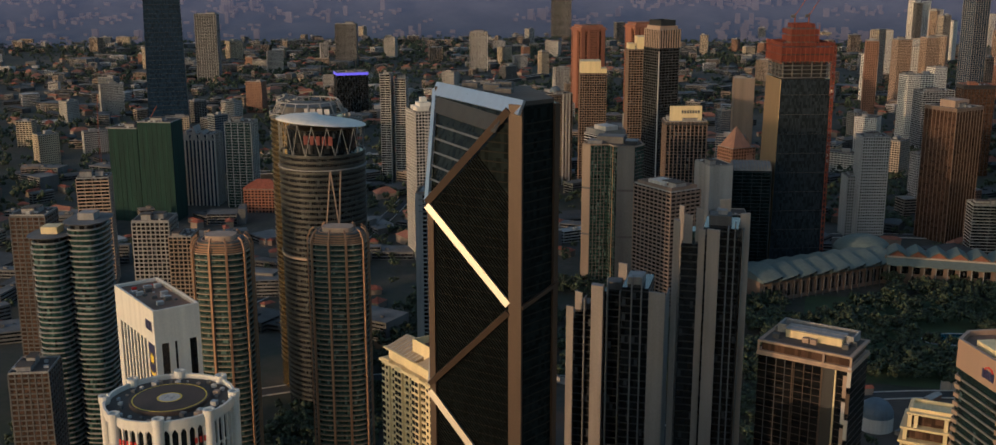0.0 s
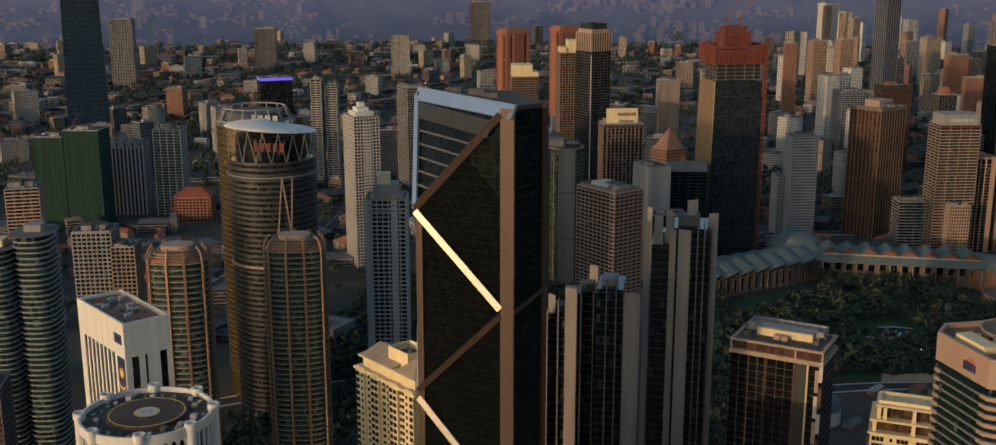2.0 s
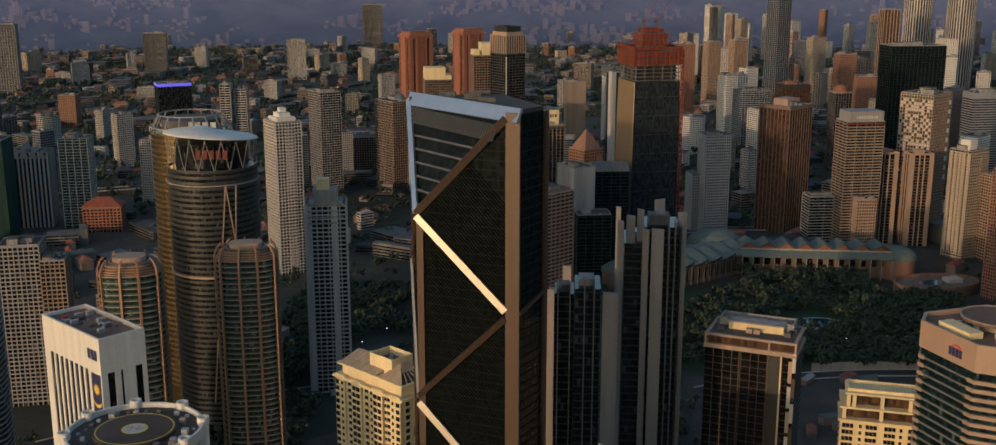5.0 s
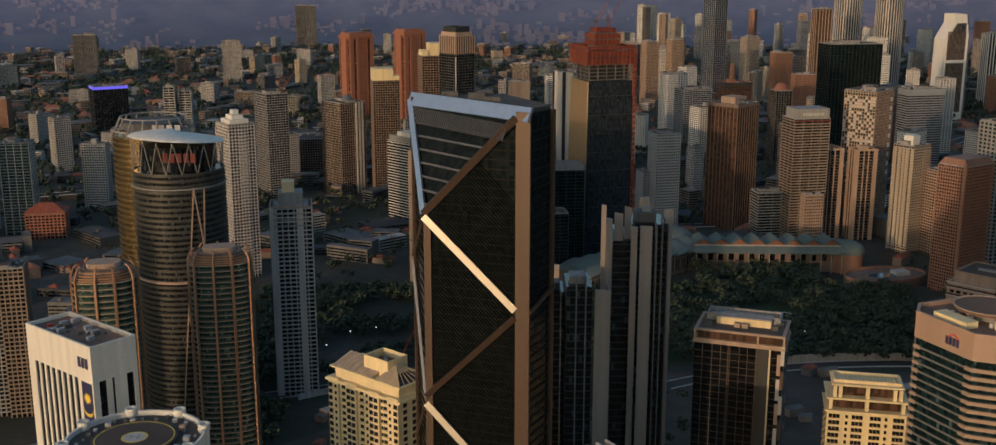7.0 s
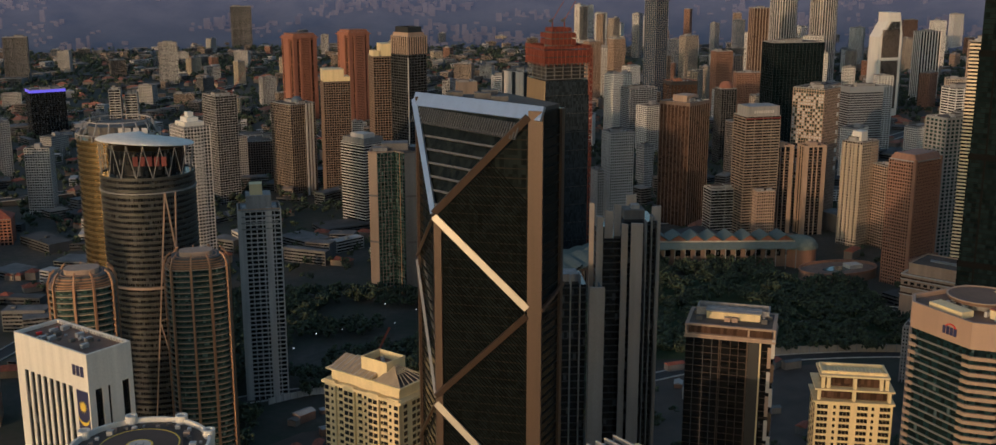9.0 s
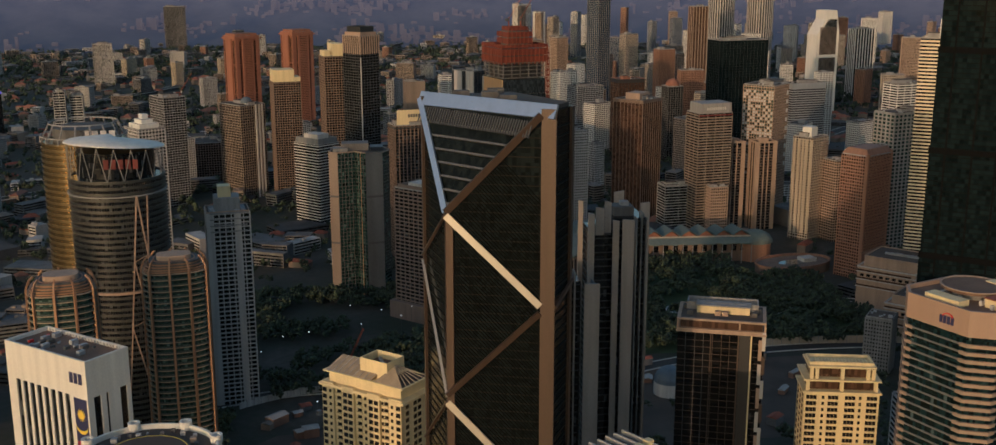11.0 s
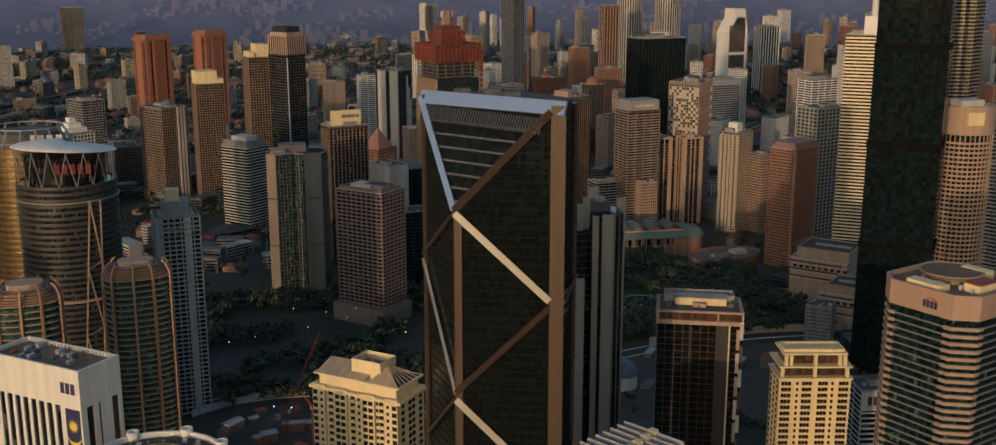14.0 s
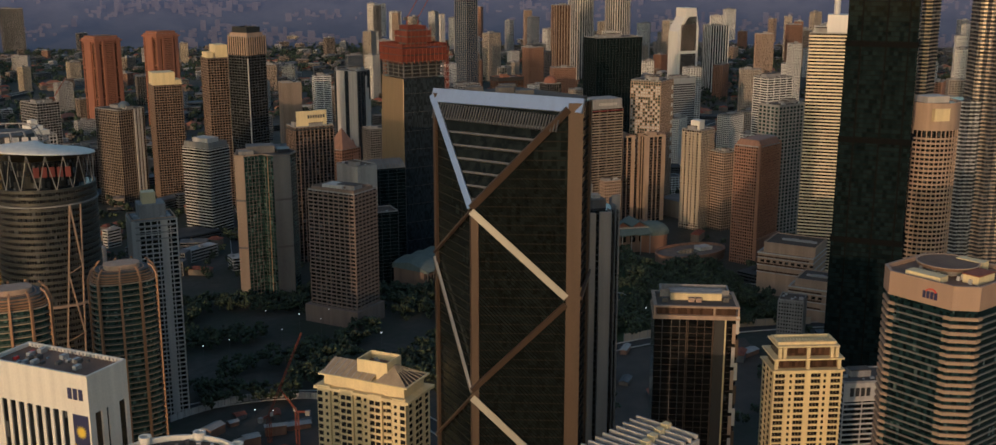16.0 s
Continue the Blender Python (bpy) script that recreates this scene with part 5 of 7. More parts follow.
# dark stepped tower beside the bank
dk = thing("hotel_tower", 382, 757, 0, -37, "very tall dark green-black glass tower with setback bands", "skyscraper")
for z0, z1, w in ((0, 112, 53), (112, 190, 52), (190, 262, 51), (262, 343, 50)):
    Mesh().box(-w / 2, w / 2, -17, 17, z0, z1).part("glass_body", GL_BLACK, dk)
    Mesh().band(rect(w, 34, 0.5), rect(w, 34, -0.5), z1 - 4, z1).part("setback_band", FIN_DARK, dk, "dark setback band")
    m = Mesh()
    for k in range(int((z1 - z0) / 3.6)):
        m.band(rect(w, 34, 0.2), rect(w, 34), z0 + 3.6 * k, z0 + 3.6 * k + 0.5)
    m.part("band_grid", FIN_DARK, dk, kind="stuff")
    for x in (-0.3, 0.05, 0.36):
        Mesh().box(x * w, x * w + 1.2, -17.5, -17, z0, z1 - 4).part("mullion", FIN_DARK, dk)

# round beige office tower
rd = thing("office_tower", 455, 792, 0, 0, "rounded beige office tower with window rings", "skyscraper")
Mesh().prism(oval(21.5, 20, 48), 0, 209).part("glass_body", GL_DARK, rd)
ringm = Mesh().band(oval(22.1, 20.6, 48), oval(21, 19.5, 48), -0.8, 0.8).data("floor_band", TAN)
repeat("floor_band", ringm, rd, [(0, 0, 4 + 3.7 * k) for k in range(49)])
m = Mesh()
for k in range(36):
    a = 2 * math.pi * k / 36
    o = Vector((21.7 * math.cos(a), 20.2 * math.sin(a), 0))
    m.bar(o, o + Vector((0, 0, 188)), 0.7, 0.9, o.normalized())
m.part("pier_grid", TAN, rd, kind="stuff")
Mesh().band(oval(22.3, 20.8, 48), oval(20.6, 19.1, 48), 188, 210).part("crown_wall", TAN, rd, "beige crown wall")
Mesh().box(-12, 2, -20.9, -16, 196, 206).part("crown_opening", CREAM, rd)
Mesh().box(-10, 10, -8, 8, 209, 214).part("plant_room", PALE, rd)

# ribbed steel twin towers
for k, (x, y) in enumerate(((668, 985), (640, 1090))):
    pt_ = thing("twin_tower", x, y, 0, 8, "ribbed steel and glass twin tower with lobed plan", "skyscraper", "steel twin towers")
    ring = []
    for i in range(64):
        a = 2 * math.pi * i / 64
        r = 25 * (1 + 0.06 * math.cos(8 * a) + 0.04 * math.cos(16 * a))
        ring.append((r * math.cos(a), r * math.sin(a)))
    Mesh().prism(ring, 0, 300).part("glass_body", GL_GREY, pt_)
    m = Mesh()
    for j in range(78):
        m.band(grown(ring, 0.7), ring, 3.9 * j, 3.9 * j + 1.3)
    m.part("band_grid", surface("ribbed_steel" + "_b" * k, (0.42, 0.36, 0.30), 0.35, 0.1, metal=0.7), pt_, kind="stuff")
    small = [(px * 0.62 - 30, py * 0.62 + 4) for px, py in ring]
    Mesh().prism(small, 0, 182).part("side_tower", GL_GREY, pt_)
    m = Mesh()
    for j in range(47):
        m.band(grown(small, 0.6), small, 3.9 * j, 3.9 * j + 1.3)
    m.part("band_grid", STEEL_GREY, pt_, kind="stuff")
    for z0, s in ((300, 0.86), (340, 0.7), (372, 0.5)):
        Mesh().prism([(px * s, py * s) for px, py in ring], z0, z0 + 40).part("setback", GL_GREY, pt_)

# ---- crowns and details that set the far towers apart ----
def block(t, name, x0, x1, y0, y1, z0, z1, mat, label=""):
    return Mesh().box(x0, x1, y0, y1, z0, z1).part(name, mat, t, label)


for t, w, d, h in ((t_red1, 52, 44, 172), (t_red2, 46, 40, 181)):
    for x, y, a, b in ((0, -d / 2 - 1.6, 12, 1.6), (-w / 2 - 1.6, 0, 1.6, 11), (-w / 2 + 4, -d / 2 - 0.9, 4, 0.9), (w / 2 - 4, -d / 2 - 0.9, 4, 0.9)):
        block(t, "brick_bay", x - a, x + a, y - b, y + b, 0, h - 4, ORANGE)
    for k in range(int(h / 3.3) - 2):
        block(t, "bay_slab", -8, 8, -d / 2 - 3.5, -d / 2 - 3.2, 4 + 3.3 * k, 5 + 3.3 * k, GL_BROWN)
    for x in (-w / 2 + 10, w / 2 - 10.8, -w / 2 + 7.4, w / 2 - 8.2):
        block(t, "window_strip", x - 0.5, x + 0.9, -d / 2 - 0.75, -d / 2 + 0.2, 6, h - 9, GL_BROWN)
    for y in (-d / 2 + 5, -d / 2 + 8, d / 2 - 8, d / 2 - 5):
        block(t, "window_strip", -w / 2 - 0.75, -w / 2 + 0.2, y - 0.7, y + 0.7, 6, h - 9, GL_BROWN)
    for z in (h * 0.35, h * 0.68):
        block(t, "belt_course", -w / 2 - 1, w / 2 + 1, -d / 2 - 1, d / 2 + 1, z, z + 1.6, ORANGE)
    block(t, "roof_slab", -w / 2 - 3, w / 2 + 3, -d / 2 - 4, d / 2 + 3, h - 5, h - 2.5, ORANGE, "overhanging brick roof slab")
    block(t, "roof_slab", -w / 2 + 3, w / 2 - 3, -d / 2 + 2, d / 2 - 3, h + 1, h + 5, ORANGE)
block(t_dk, "crown_wall", -13, 13, -15, 15, 226, 231, TAN)
for k in range(9):
    block(t_dk, "crown_pier", -15.2 + 3.7 * k, -13.6 + 3.7 * k, -17.9, -17.2, 204, 227, TAN, "pale crown pier")
    block(t_dk, "crown_pier", -15.9, -15.2, -16.5 + 3.9 * k, -14.9 + 3.9 * k, 204, 227, TAN, "pale crown pier")
Mesh().band(rect(22, 26), rect(22, 26, -1), 231, 238).part("roof_screen", BLACK_TRIM, t_dk, "dark roof screen")
block(t_dk, "light_strip", -15.8, -14.6, -18, -17, 40, 200, PALE, "pale vertical strip on the corner")
block(t_dk2, "crown_box", -2, 13.2, -15.2, 12, 196, 212, CREAM, "blank cream crown box")
block(t_dk2, "crown_box", -13.2, -5, -15.2, 8, 196, 203, CREAM, "blank cream crown box")
block(t_hot, "crown_box", -18.2, 10, -18.2, 10, 160, 176, CREAM, "blank cream crown box")
block(t_hot, "crown_box", 10.5, 18.2, -18.2, 8, 160, 166, CREAM, "blank cream crown box")
m = Mesh()
for k in range(6):
    s, z = math.cos(k / 5 * 1.5), 130 + 8 * math.sin(k / 5 * 1.5)
    m.v += [(8 * s * math.cos(2 * math.pi * i / 20), -10 + 8 * s * math.sin(2 * math.pi * i / 20), z) for i in range(20)]
m.f += [(k * 20 + i, k * 20 + (i + 1) % 20, k * 20 + 20 + (i + 1) % 20, k * 20 + 20 + i) for k in range(5) for i in range(20)] + [tuple(range(100, 120))]
m.part("dome", SLATE_BLUE, t_dome, "small green-grey dome")
for k in range(3):
    block(t_dome, "tall_pier", 4 + 5 * k, 6.4 + 5 * k, -25.4, -24, 0, 128, PALE)
Mesh().prism(oval(8, 8, 24), 123, 125).part("roof_disc", ROOF_GREY, t_grid, "round grey roof disc")
Mesh().band(rect(46, 29), rect(46, 29, -0.8), 121, 124.5).part("crown_wall", GRID_STONE, t_grid)
block(t_grid, "roof_house", -16, 6, -8, 8, 121, 125.5, PALE, "pale roof house")
block(t_grid, "podium", -29, 29, -22, 20, 0, 16, GRID_STONE, "stone podium")
for k in range(30):
    block(t_grid, "corner_band", 24.4, 26.2, -17, 17, 16.7 + 3.5 * k, 18.3 + 3.5 * k, GRID_STONE)
block(t_ruma, "sign_wall", -17, 17, -6, -5, 147, 163, CREAM, "cream sign wall")
bars_sign(t_ruma, "sign_bar", 5, -6.05, 155, 20, 3.4, 7, DARKGREY, "x", "dark raised sign", 0.2)
block(t_ruma, "roof_canopy", -22.5, 22.5, -14, 14, 144, 145.5, BLACK_TRIM, "dark roof canopy")
for k in range(5):
    block(t_curv, "balcony_bay", -15.9, -15.0, -12.5 + 5.3 * k, -9.5 + 5.3 * k, 8, 118, FAR_CREAM, "cream window bay")
block(t_curv, "roof_house", -8, 4, -6, 6, 121, 132, WHITE, "white roof house")
for k in range(33):
    block(t_curv, "balcony", 2, 15, -15, -13, 8 + 3.3 * k, 9 + 3.3 * k, TAN)
for x in (-21, 21):
    Mesh().prism([(x + 1.8 * math.cos(a * math.pi / 8), -14 + 1.8 * math.sin(a * math.pi / 8)) for a in range(16)], 0, 131).part("corner_turret", PINK, t_bn, "round granite corner turret")
Mesh().poly([(-22, -15, 129), (22, -15, 129), (22, 15, 129), (-22, 15, 129), (-19, -11, 135), (19, -11, 135), (19, 11, 135), (-19, 11, 135)],
            [(0, 1, 5, 4), (1, 2, 6, 5), (2, 3, 7, 6), (3, 0, 4, 7), (4, 5, 6, 7)]).part("mansard_roof", PINK, t_bn, "brown mansard roof")
block(t_bn, "podium", -26, 26, -18, -15, 0, 30, PINK)
block(t_bank, "sign_storey", -20, 20, -16, 12, 144, 156, GREY, "grey sign storey")
bars_sign(t_bank, "sign_bar", 0, -16.05, 148, 26, 3.2, 9, PALE, "x", "pale raised sign", 0.2)
block(t_bank, "red_line", -22.6, 22.6, -15.7, -15.4, 141, 142.5, DULL_RED, "red line under the sign storey")
block(t_met, "cap", -4, 18, -12, 10, 250, 268, STEEL_GREY, "pale green-grey cap block")
Mesh().prism([(4 + 3 * math.cos(a * math.pi / 8), 3 * math.sin(a * math.pi / 8)) for a in range(16)], 268, 345).part("mast", WHITE, t_met, "white tapering mast", smooth=False)
for z0, a, b in ((160, 10, 12), (164, 6, 8), (169, 3, 4)):
    block(t_white, "roof_step", -a, a, -b, b, z0, z0 + 4.5, WHITE, "white stepped roof block")
for k in range(44):
    block(t_white, "balcony", 13.4, 15.2, -16, -6, 8 + 3.4 * k, 9.2 + 3.4 * k, PALE)
    block(t_white, "balcony", -4, 5, -19, -17.2, 8 + 3.4 * k, 9.2 + 3.4 * k, PALE)
block(t_grey, "upper_floor", -9, 9, -9, 9, 146, 156, GREY, "bare concrete upper floor")
block(t_grey, "cream_box", -6, 3, -6, 4, 156, 164, CREAM, "small cream roof box")
for k in range(4):
    block(t_grey, "site_slab", -13, 13, -14.5, 12, 132 + 4.5 * k, 132.8 + 4.5 * k, GREY, "bare concrete slab edge")
block(t_grey, "wall_fin", -15.4, -10, -13.8, -13, 0, 146, PALE, "grey wall fin")
block(t_grey, "wall_fin", 4, 9, -13.8, -13, 0, 146, PALE, "grey wall fin")
for k, (x, h) in enumerate(((-21, 92), (-10.5, 95), (0, 101), (10.5, 95), (21, 92))):
    Mesh().poly([(x - 5.2, -16, 86), (x + 5.2, -16, 86), (x + 5.2, 8, 86), (x - 5.2, 8, 86), (x, -16, h + 3), (x, 8, h + 3)],
                [(0, 1, 4), (1, 2, 5, 4), (2, 3, 5), (3, 0, 4, 5)]).part("gable", GREY, t_arch, "pointed concrete gable")
lit, ln, ll, lb = nodes_of("violet_led")
lb.inputs["Base Color"].default_value = (0.05, 0.03, 0.2, 1)
lb.inputs["Emission Color"].default_value, lb.inputs["Emission Strength"].default_value = (0.25, 0.18, 1.0, 1), 0.55
Mesh().band(rect(62, 40, 0.4), rect(62, 40, -0.2), 83, 88).part("light_band", lit, t_purp, "glowing violet light band")
pr = random.Random(5)
for k in range(30):
    for j in range(12):
        if (k + j) % 2 == 0 or pr.random() < 0.3:
            block(t_chk, "chequer_panel", -21.9, -21.45, -19.5 + 3.3 * j, -17.1 + 3.3 * j, 58 + 3.6 * k, 60.6 + 3.6 * k, PALE if pr.random() < 0.7 else GL_TEAL)
for k in range(9):
    block(t_chk, "white_panel", 15, 19, -20.8, -20.3, 70 + 11 * k, 75 + 11 * k, WHITE, "white square panel on the edge")
block(t_brn, "roof_house", -12, 12, -10, 10, 152, 160, TAN, "tan roof house")
Mesh().band(rect(31, 39), rect(31, 39, -1.2), 103, 110).part("roof_screen", MIDGREY, t_horiz, "grey roof screen")
block(t_horiz, "roof_house", -9, 9, -12, 12, 104, 114, PALE, "pale roof house")

# white tower with a slanted top
mb = thing("office_tower", 902, 2262, 0, 12, "white office tower with a slanted top and ribbed front", "skyscraper")
mw, md = 26, 18
Mesh().poly([(-mw, -md, 0), (mw, -md, 0), (mw, md, 0), (-mw, md, 0), (-mw, -md, 165), (-8, -md, 196), (-8, -md, 214), (mw - 8, -md, 214), (mw, -md, 172), (-mw, md, 165), (-8, md, 196), (-8, md, 214), (mw - 8, md, 214), (mw, md, 172)],
            [(0, 1, 8, 7, 6, 5, 4), (3, 9, 10, 11, 12, 13, 2), (0, 4, 9, 3), (4, 5, 10, 9), (5, 6, 11, 10), (6, 7, 12, 11), (7, 8, 13, 12), (8, 1, 2, 13)]).part("wall", WHITE, mb)
for k in range(14):
    x = -18 + 2.7 * k
    block(mb, "window_slot", x, x + 1.3, -md - 1.2, -md + 0.2, 20, min(160 + max(0, (x + 26)) * 1.5, 196), GL_DARK)
block(mb, "front_panel", -20, 20, -md - 0.8, -md, 20, 180, RIBBED, "brown ribbed front panel")
block(mb, "cross_band", -20, 20, -md - 1.5, -md, 118, 124, WHITE, "white cross band")
for x, y, wd in ((865, 2825, 33), (968, 2825, 33)):
    t = thing("office_tower", x, y, 0, 0, "pale round tower with upright ribs", "skyscraper", "pale round towers")
    Mesh().prism(oval(wd, wd, 32), 0, 300).part("glass_body", GL_GREY, t)
    for k in range(32):
        a = 2 * math.pi * k / 32
        Mesh().bar((wd * math.cos(a), wd * math.sin(a), 0), (wd * math.cos(a), wd * math.sin(a), 300), 2.2, 1.2, (math.cos(a), math.sin(a), 0)).part("rib", PALE, t)
    Mesh().band(oval(wd + 1.5, wd + 1.5, 32), oval(wd, wd, 32), 228, 233).part("ring", PALE, t)
tower("apartment_tower", "dark grey panelled tower with small windows", 540, 1180, 48, 30, 20, 156, GREY, GL_GREEN, 4.2, 6.0, 1.6, 2.0)
tower("office_tower", "white office tower with dark bands", 724, 1540, 50, 30, 15, 146, WHITE, GL_DARK, 3.6, 12, 1.6, 1.2)
tower("office_tower", "dark office tower with bronze crown", 371, 1768, 45, 30, 12, 132, BLACK_TRIM, GL_BROWN, 4, 6, 0.3, 0.5, crown=5, roof=ORANGE)
dm = tower("office_tower", "dark tower under a red dome", 444, 1765, 26, 24, 12, 120, DARKGREY, GL_DARK, 3.6, 4, 0.6, 0.8, rooms=0)
m = Mesh()
for k in range(6):
    s, z = math.cos(k / 5 * 1.5), 121 + 11 * math.sin(k / 5 * 1.5)
    m.v += [(11 * s * math.cos(2 * math.pi * i / 20), 11 * s * math.sin(2 * math.pi * i / 20), z) for i in range(20)]
m.f += [(k * 20 + i, k * 20 + (i + 1) % 20, k * 20 + 20 + (i + 1) % 20, k * 20 + 20 + i) for k in range(5) for i in range(20)] + [tuple(range(100, 120))]
m.part("dome", ORANGE, dm, "red-brown dome")
tower("office_block", "blank cream office block with a mast", 36, 1920, 32, 26, 10, 117, FAR_TAN, FAR_TAN, 4, 14, 0.2, 0.5)
tower("office_block", "white banded office block", 100, 2018, 27, 22, 10, 116, WHITE, GL_DARK, 3.4, 14, 1.8, 1.0)
st = tower("office_tower", "tall dark tower with two broad pale stripes", 108, 1680, 34, 40, 50, 158, DARKGREY, GL_SLATE, 4, 8, 0.2, 0.4, crown=0)
for y0, y1 in ((-19, -5), (2, 16)):
    block(st, "pale_stripe", -17.9, -17.0, y0, y1, 0, 158, PALE, "broad pale wall stripe")
for k, h in enumerate((150, 132, 114)):
    block(st, "stepped_wall", 4 + 4.5 * k, 8 + 4.5 * k, -20.9, -20, 0, h, PALE, "stepped pale wall")
py = tower("office_block", "red granite block with pyramid roofs", 49, 1352, 32, 28, 40, 98, PINK, GL_BROWN, 3.8, 4, 1.2, 1.2, rooms=0, clutter=0)
for x, y, a, z, h in ((-4, -3, 13, 99, 24), (8, -10, 6, 80, 30), (-10, 8, 6, 80, 28)):
    Mesh().poly([(x - a, y - a, z), (x + a, y - a, z), (x + a, y + a, z), (x - a, y + a, z), (x, y, z + h)], [(0, 1, 4), (1, 2, 4), (2, 3, 4), (3, 0, 4), (3, 2, 1, 0)]).part("pyramid_roof", PINK, py, "red-brown pyramid roof")
tower("office_tower", "white tower with upright piers", 1105, 2520, 50, 28, 8, 158, WHITE, GL_DARK, 3.6, 7, 0.0, 2.6, 0.8)
ob_ = tower("apartment_block", "orange-brown block with red hipped roof", -535, 1300, 44, 28, 12, 30, ORANGE, GL_DARK, 3.6, 4.5, 1.6, 1.4, rooms=0, clutter=0)
Mesh().poly([(-24, -16, 31), (24, -16, 31), (24, 16, 31), (-24, 16, 31), (-8, 0, 41), (8, 0, 41)], [(0, 1, 5, 4), (1, 2, 5), (2, 3, 4, 5), (3, 0, 4), (3, 2, 1, 0)]).part("hipped_roof", ROOF_RED, ob_, "red hipped roof")
tower("office_block", "low dark banded office block", 330, 1304, 54, 24, 8, 55, GREY, GL_DARK, 3.4, 20, 1.2, 0.3)
tower("office_block", "low tan gridded office block", 362, 1270, 22, 16, 8, 58, TAN, GL_DARK, 3.6, 2.8, 1.4, 1.2, rooms=1)
tower("apartment_tower", "rounded tan apartment block beside the cream tower", 492, 1226, 26, 22, 20, 95, TAN, GL_DARK, 3.2, 3.4, 1.2, 0.9)
tower("apartment_tower", "dark brown apartment tower", -446, 730, 26, 26, 15, 132, DARKGREY, GL_BROWN, 3.2, 4, 1.0, 0.8)
tower("apartment_block", "dark red-brown apartment block", -312, 540, 22, 26, 20, 92, DARKGREY, GL_BROWN, 3.2, 4, 1.0, 0.8)

# green glass tower with a folded front between pale end walls
fold = thing("office_tower", -61, 1090, 0, 0, "green glass tower with a folded front and pale end walls", "office tower")
outline = [(-26, -16), (-17.5, -20), (-1, -14), (9, -24), (25, -21), (32, -6), (24, 18), (-22, 18)]
Mesh().prism(outline, 0, 141).part("glass_body", GL_GREEN, fold)
fl_ = Mesh().band(grown(outline, 0.15), grown(outline, -0.3), -0.2, 0.2).data("floor_line", DARKGREY)
repeat("floor_line", fl_, fold, [(0, 0, 3.5 * k) for k in range(1, 40)])
for i, wide, mat, label in ((0, 0.0, FAR_TAN, "blank pale end wall"), (3, 0.0, FAR_GREY, "blank grey end wall")):
    a, b = Vector((*outline[i], 0)), Vector((*outline[i + 1], 0))
    o = Vector(((b - a).normalized().y, -(b - a).normalized().x, 0)) * 0.5
    Mesh().prism([tuple(p.xy) for p in (a + o, b + o, b - o * 0.4, a - o * 0.4)], 0, 142.5).part("end_wall", mat, fold, label)
    for z in (52, 98):
        Mesh().prism([tuple(p.xy) for p in (a + o * 1.1, b + o * 1.1, b, a)], z, z + 2).part("dark_joint", DARKGREY, fold)
for i, cnt in ((1, 5), (2, 4)):
    a, b = Vector((*outline[i], 0)), Vector((*outline[i + 1], 0))
    for k in range(cnt + 1):
        p = a.lerp(b, k / cnt)
        Mesh().box(p.x - 0.25, p.x + 0.25, p.y - 0.5, p.y + 0.2, 0, 141.5).part("mullion", COPPER if (i, k) in ((1, 5), (2, 2)) else DARKGREY, fold)
Mesh().band(grown(outline, 0.5), grown(outline, -0.8), 141, 142.2).part("parapet", FAR_TAN, fold, "tan roof edge")
Mesh().prism(grown(outline, -0.8), 141, 141.4).part("roof_deck", ROOF_DARK, fold)
Mesh().box(-14, 12, -6, 12, 141.4, 148).part("roof_house", FAR_GREY, fold, "grey roof house")
Mesh().box(-22, -8, -12, 0, 141.4, 144.5).part("roof_house", MIDGREY, fold)
Mesh().box(14, 26, -10, 6, 141.4, 145).part("roof_house", NIGHT_BLUE, fold)

# dark office with a ribbed barrel roof beside the pale stair tower
bar_ = tower("office_block", "dark green glass office block with a ribbed barrel roof", 70, 1178, 38, 34, 8, 106, FAR_DARK, GL_BLACK, 3.6, 9, 0.3, 0.3, rooms=0, clutter=0)
m = Mesh()
for k in range(11):
    a = math.pi * k / 10
    m.v += [(-19 + 38 * j, -17 * math.cos(a), 106 + 7 * math.sin(a)) for j in (0, 1)]
m.f += [(k * 2, k * 2 + 1, k * 2 + 3, k * 2 + 2) for k in range(10)] + [tuple(range(0, 22, 2)), tuple(range(21, 0, -2))]
m.part("barrel_roof", MIDGREY, bar_, "grey barrel roof")
for j in range(13):
    m = Mesh()
    for k in range(10):
        p = [(-19 + 3.1 * j, -17.4 * math.cos(a), 106.4 + 7.2 * math.sin(a)) for a in (math.pi * k / 10, math.pi * (k + 1) / 10)]
        m.bar(p[0], p[1], 0.5)
    m.part("roof_rib", FAR_TAN, bar_, "tan roof rib")
tower("office_block", "dark green glass annex below the stair tower", 52, 1108, 34, 26, 8, 74, FAR_DARK, GL_BLACK, 3.6, 9, 0.3, 0.3, rooms=1, clutter=2)

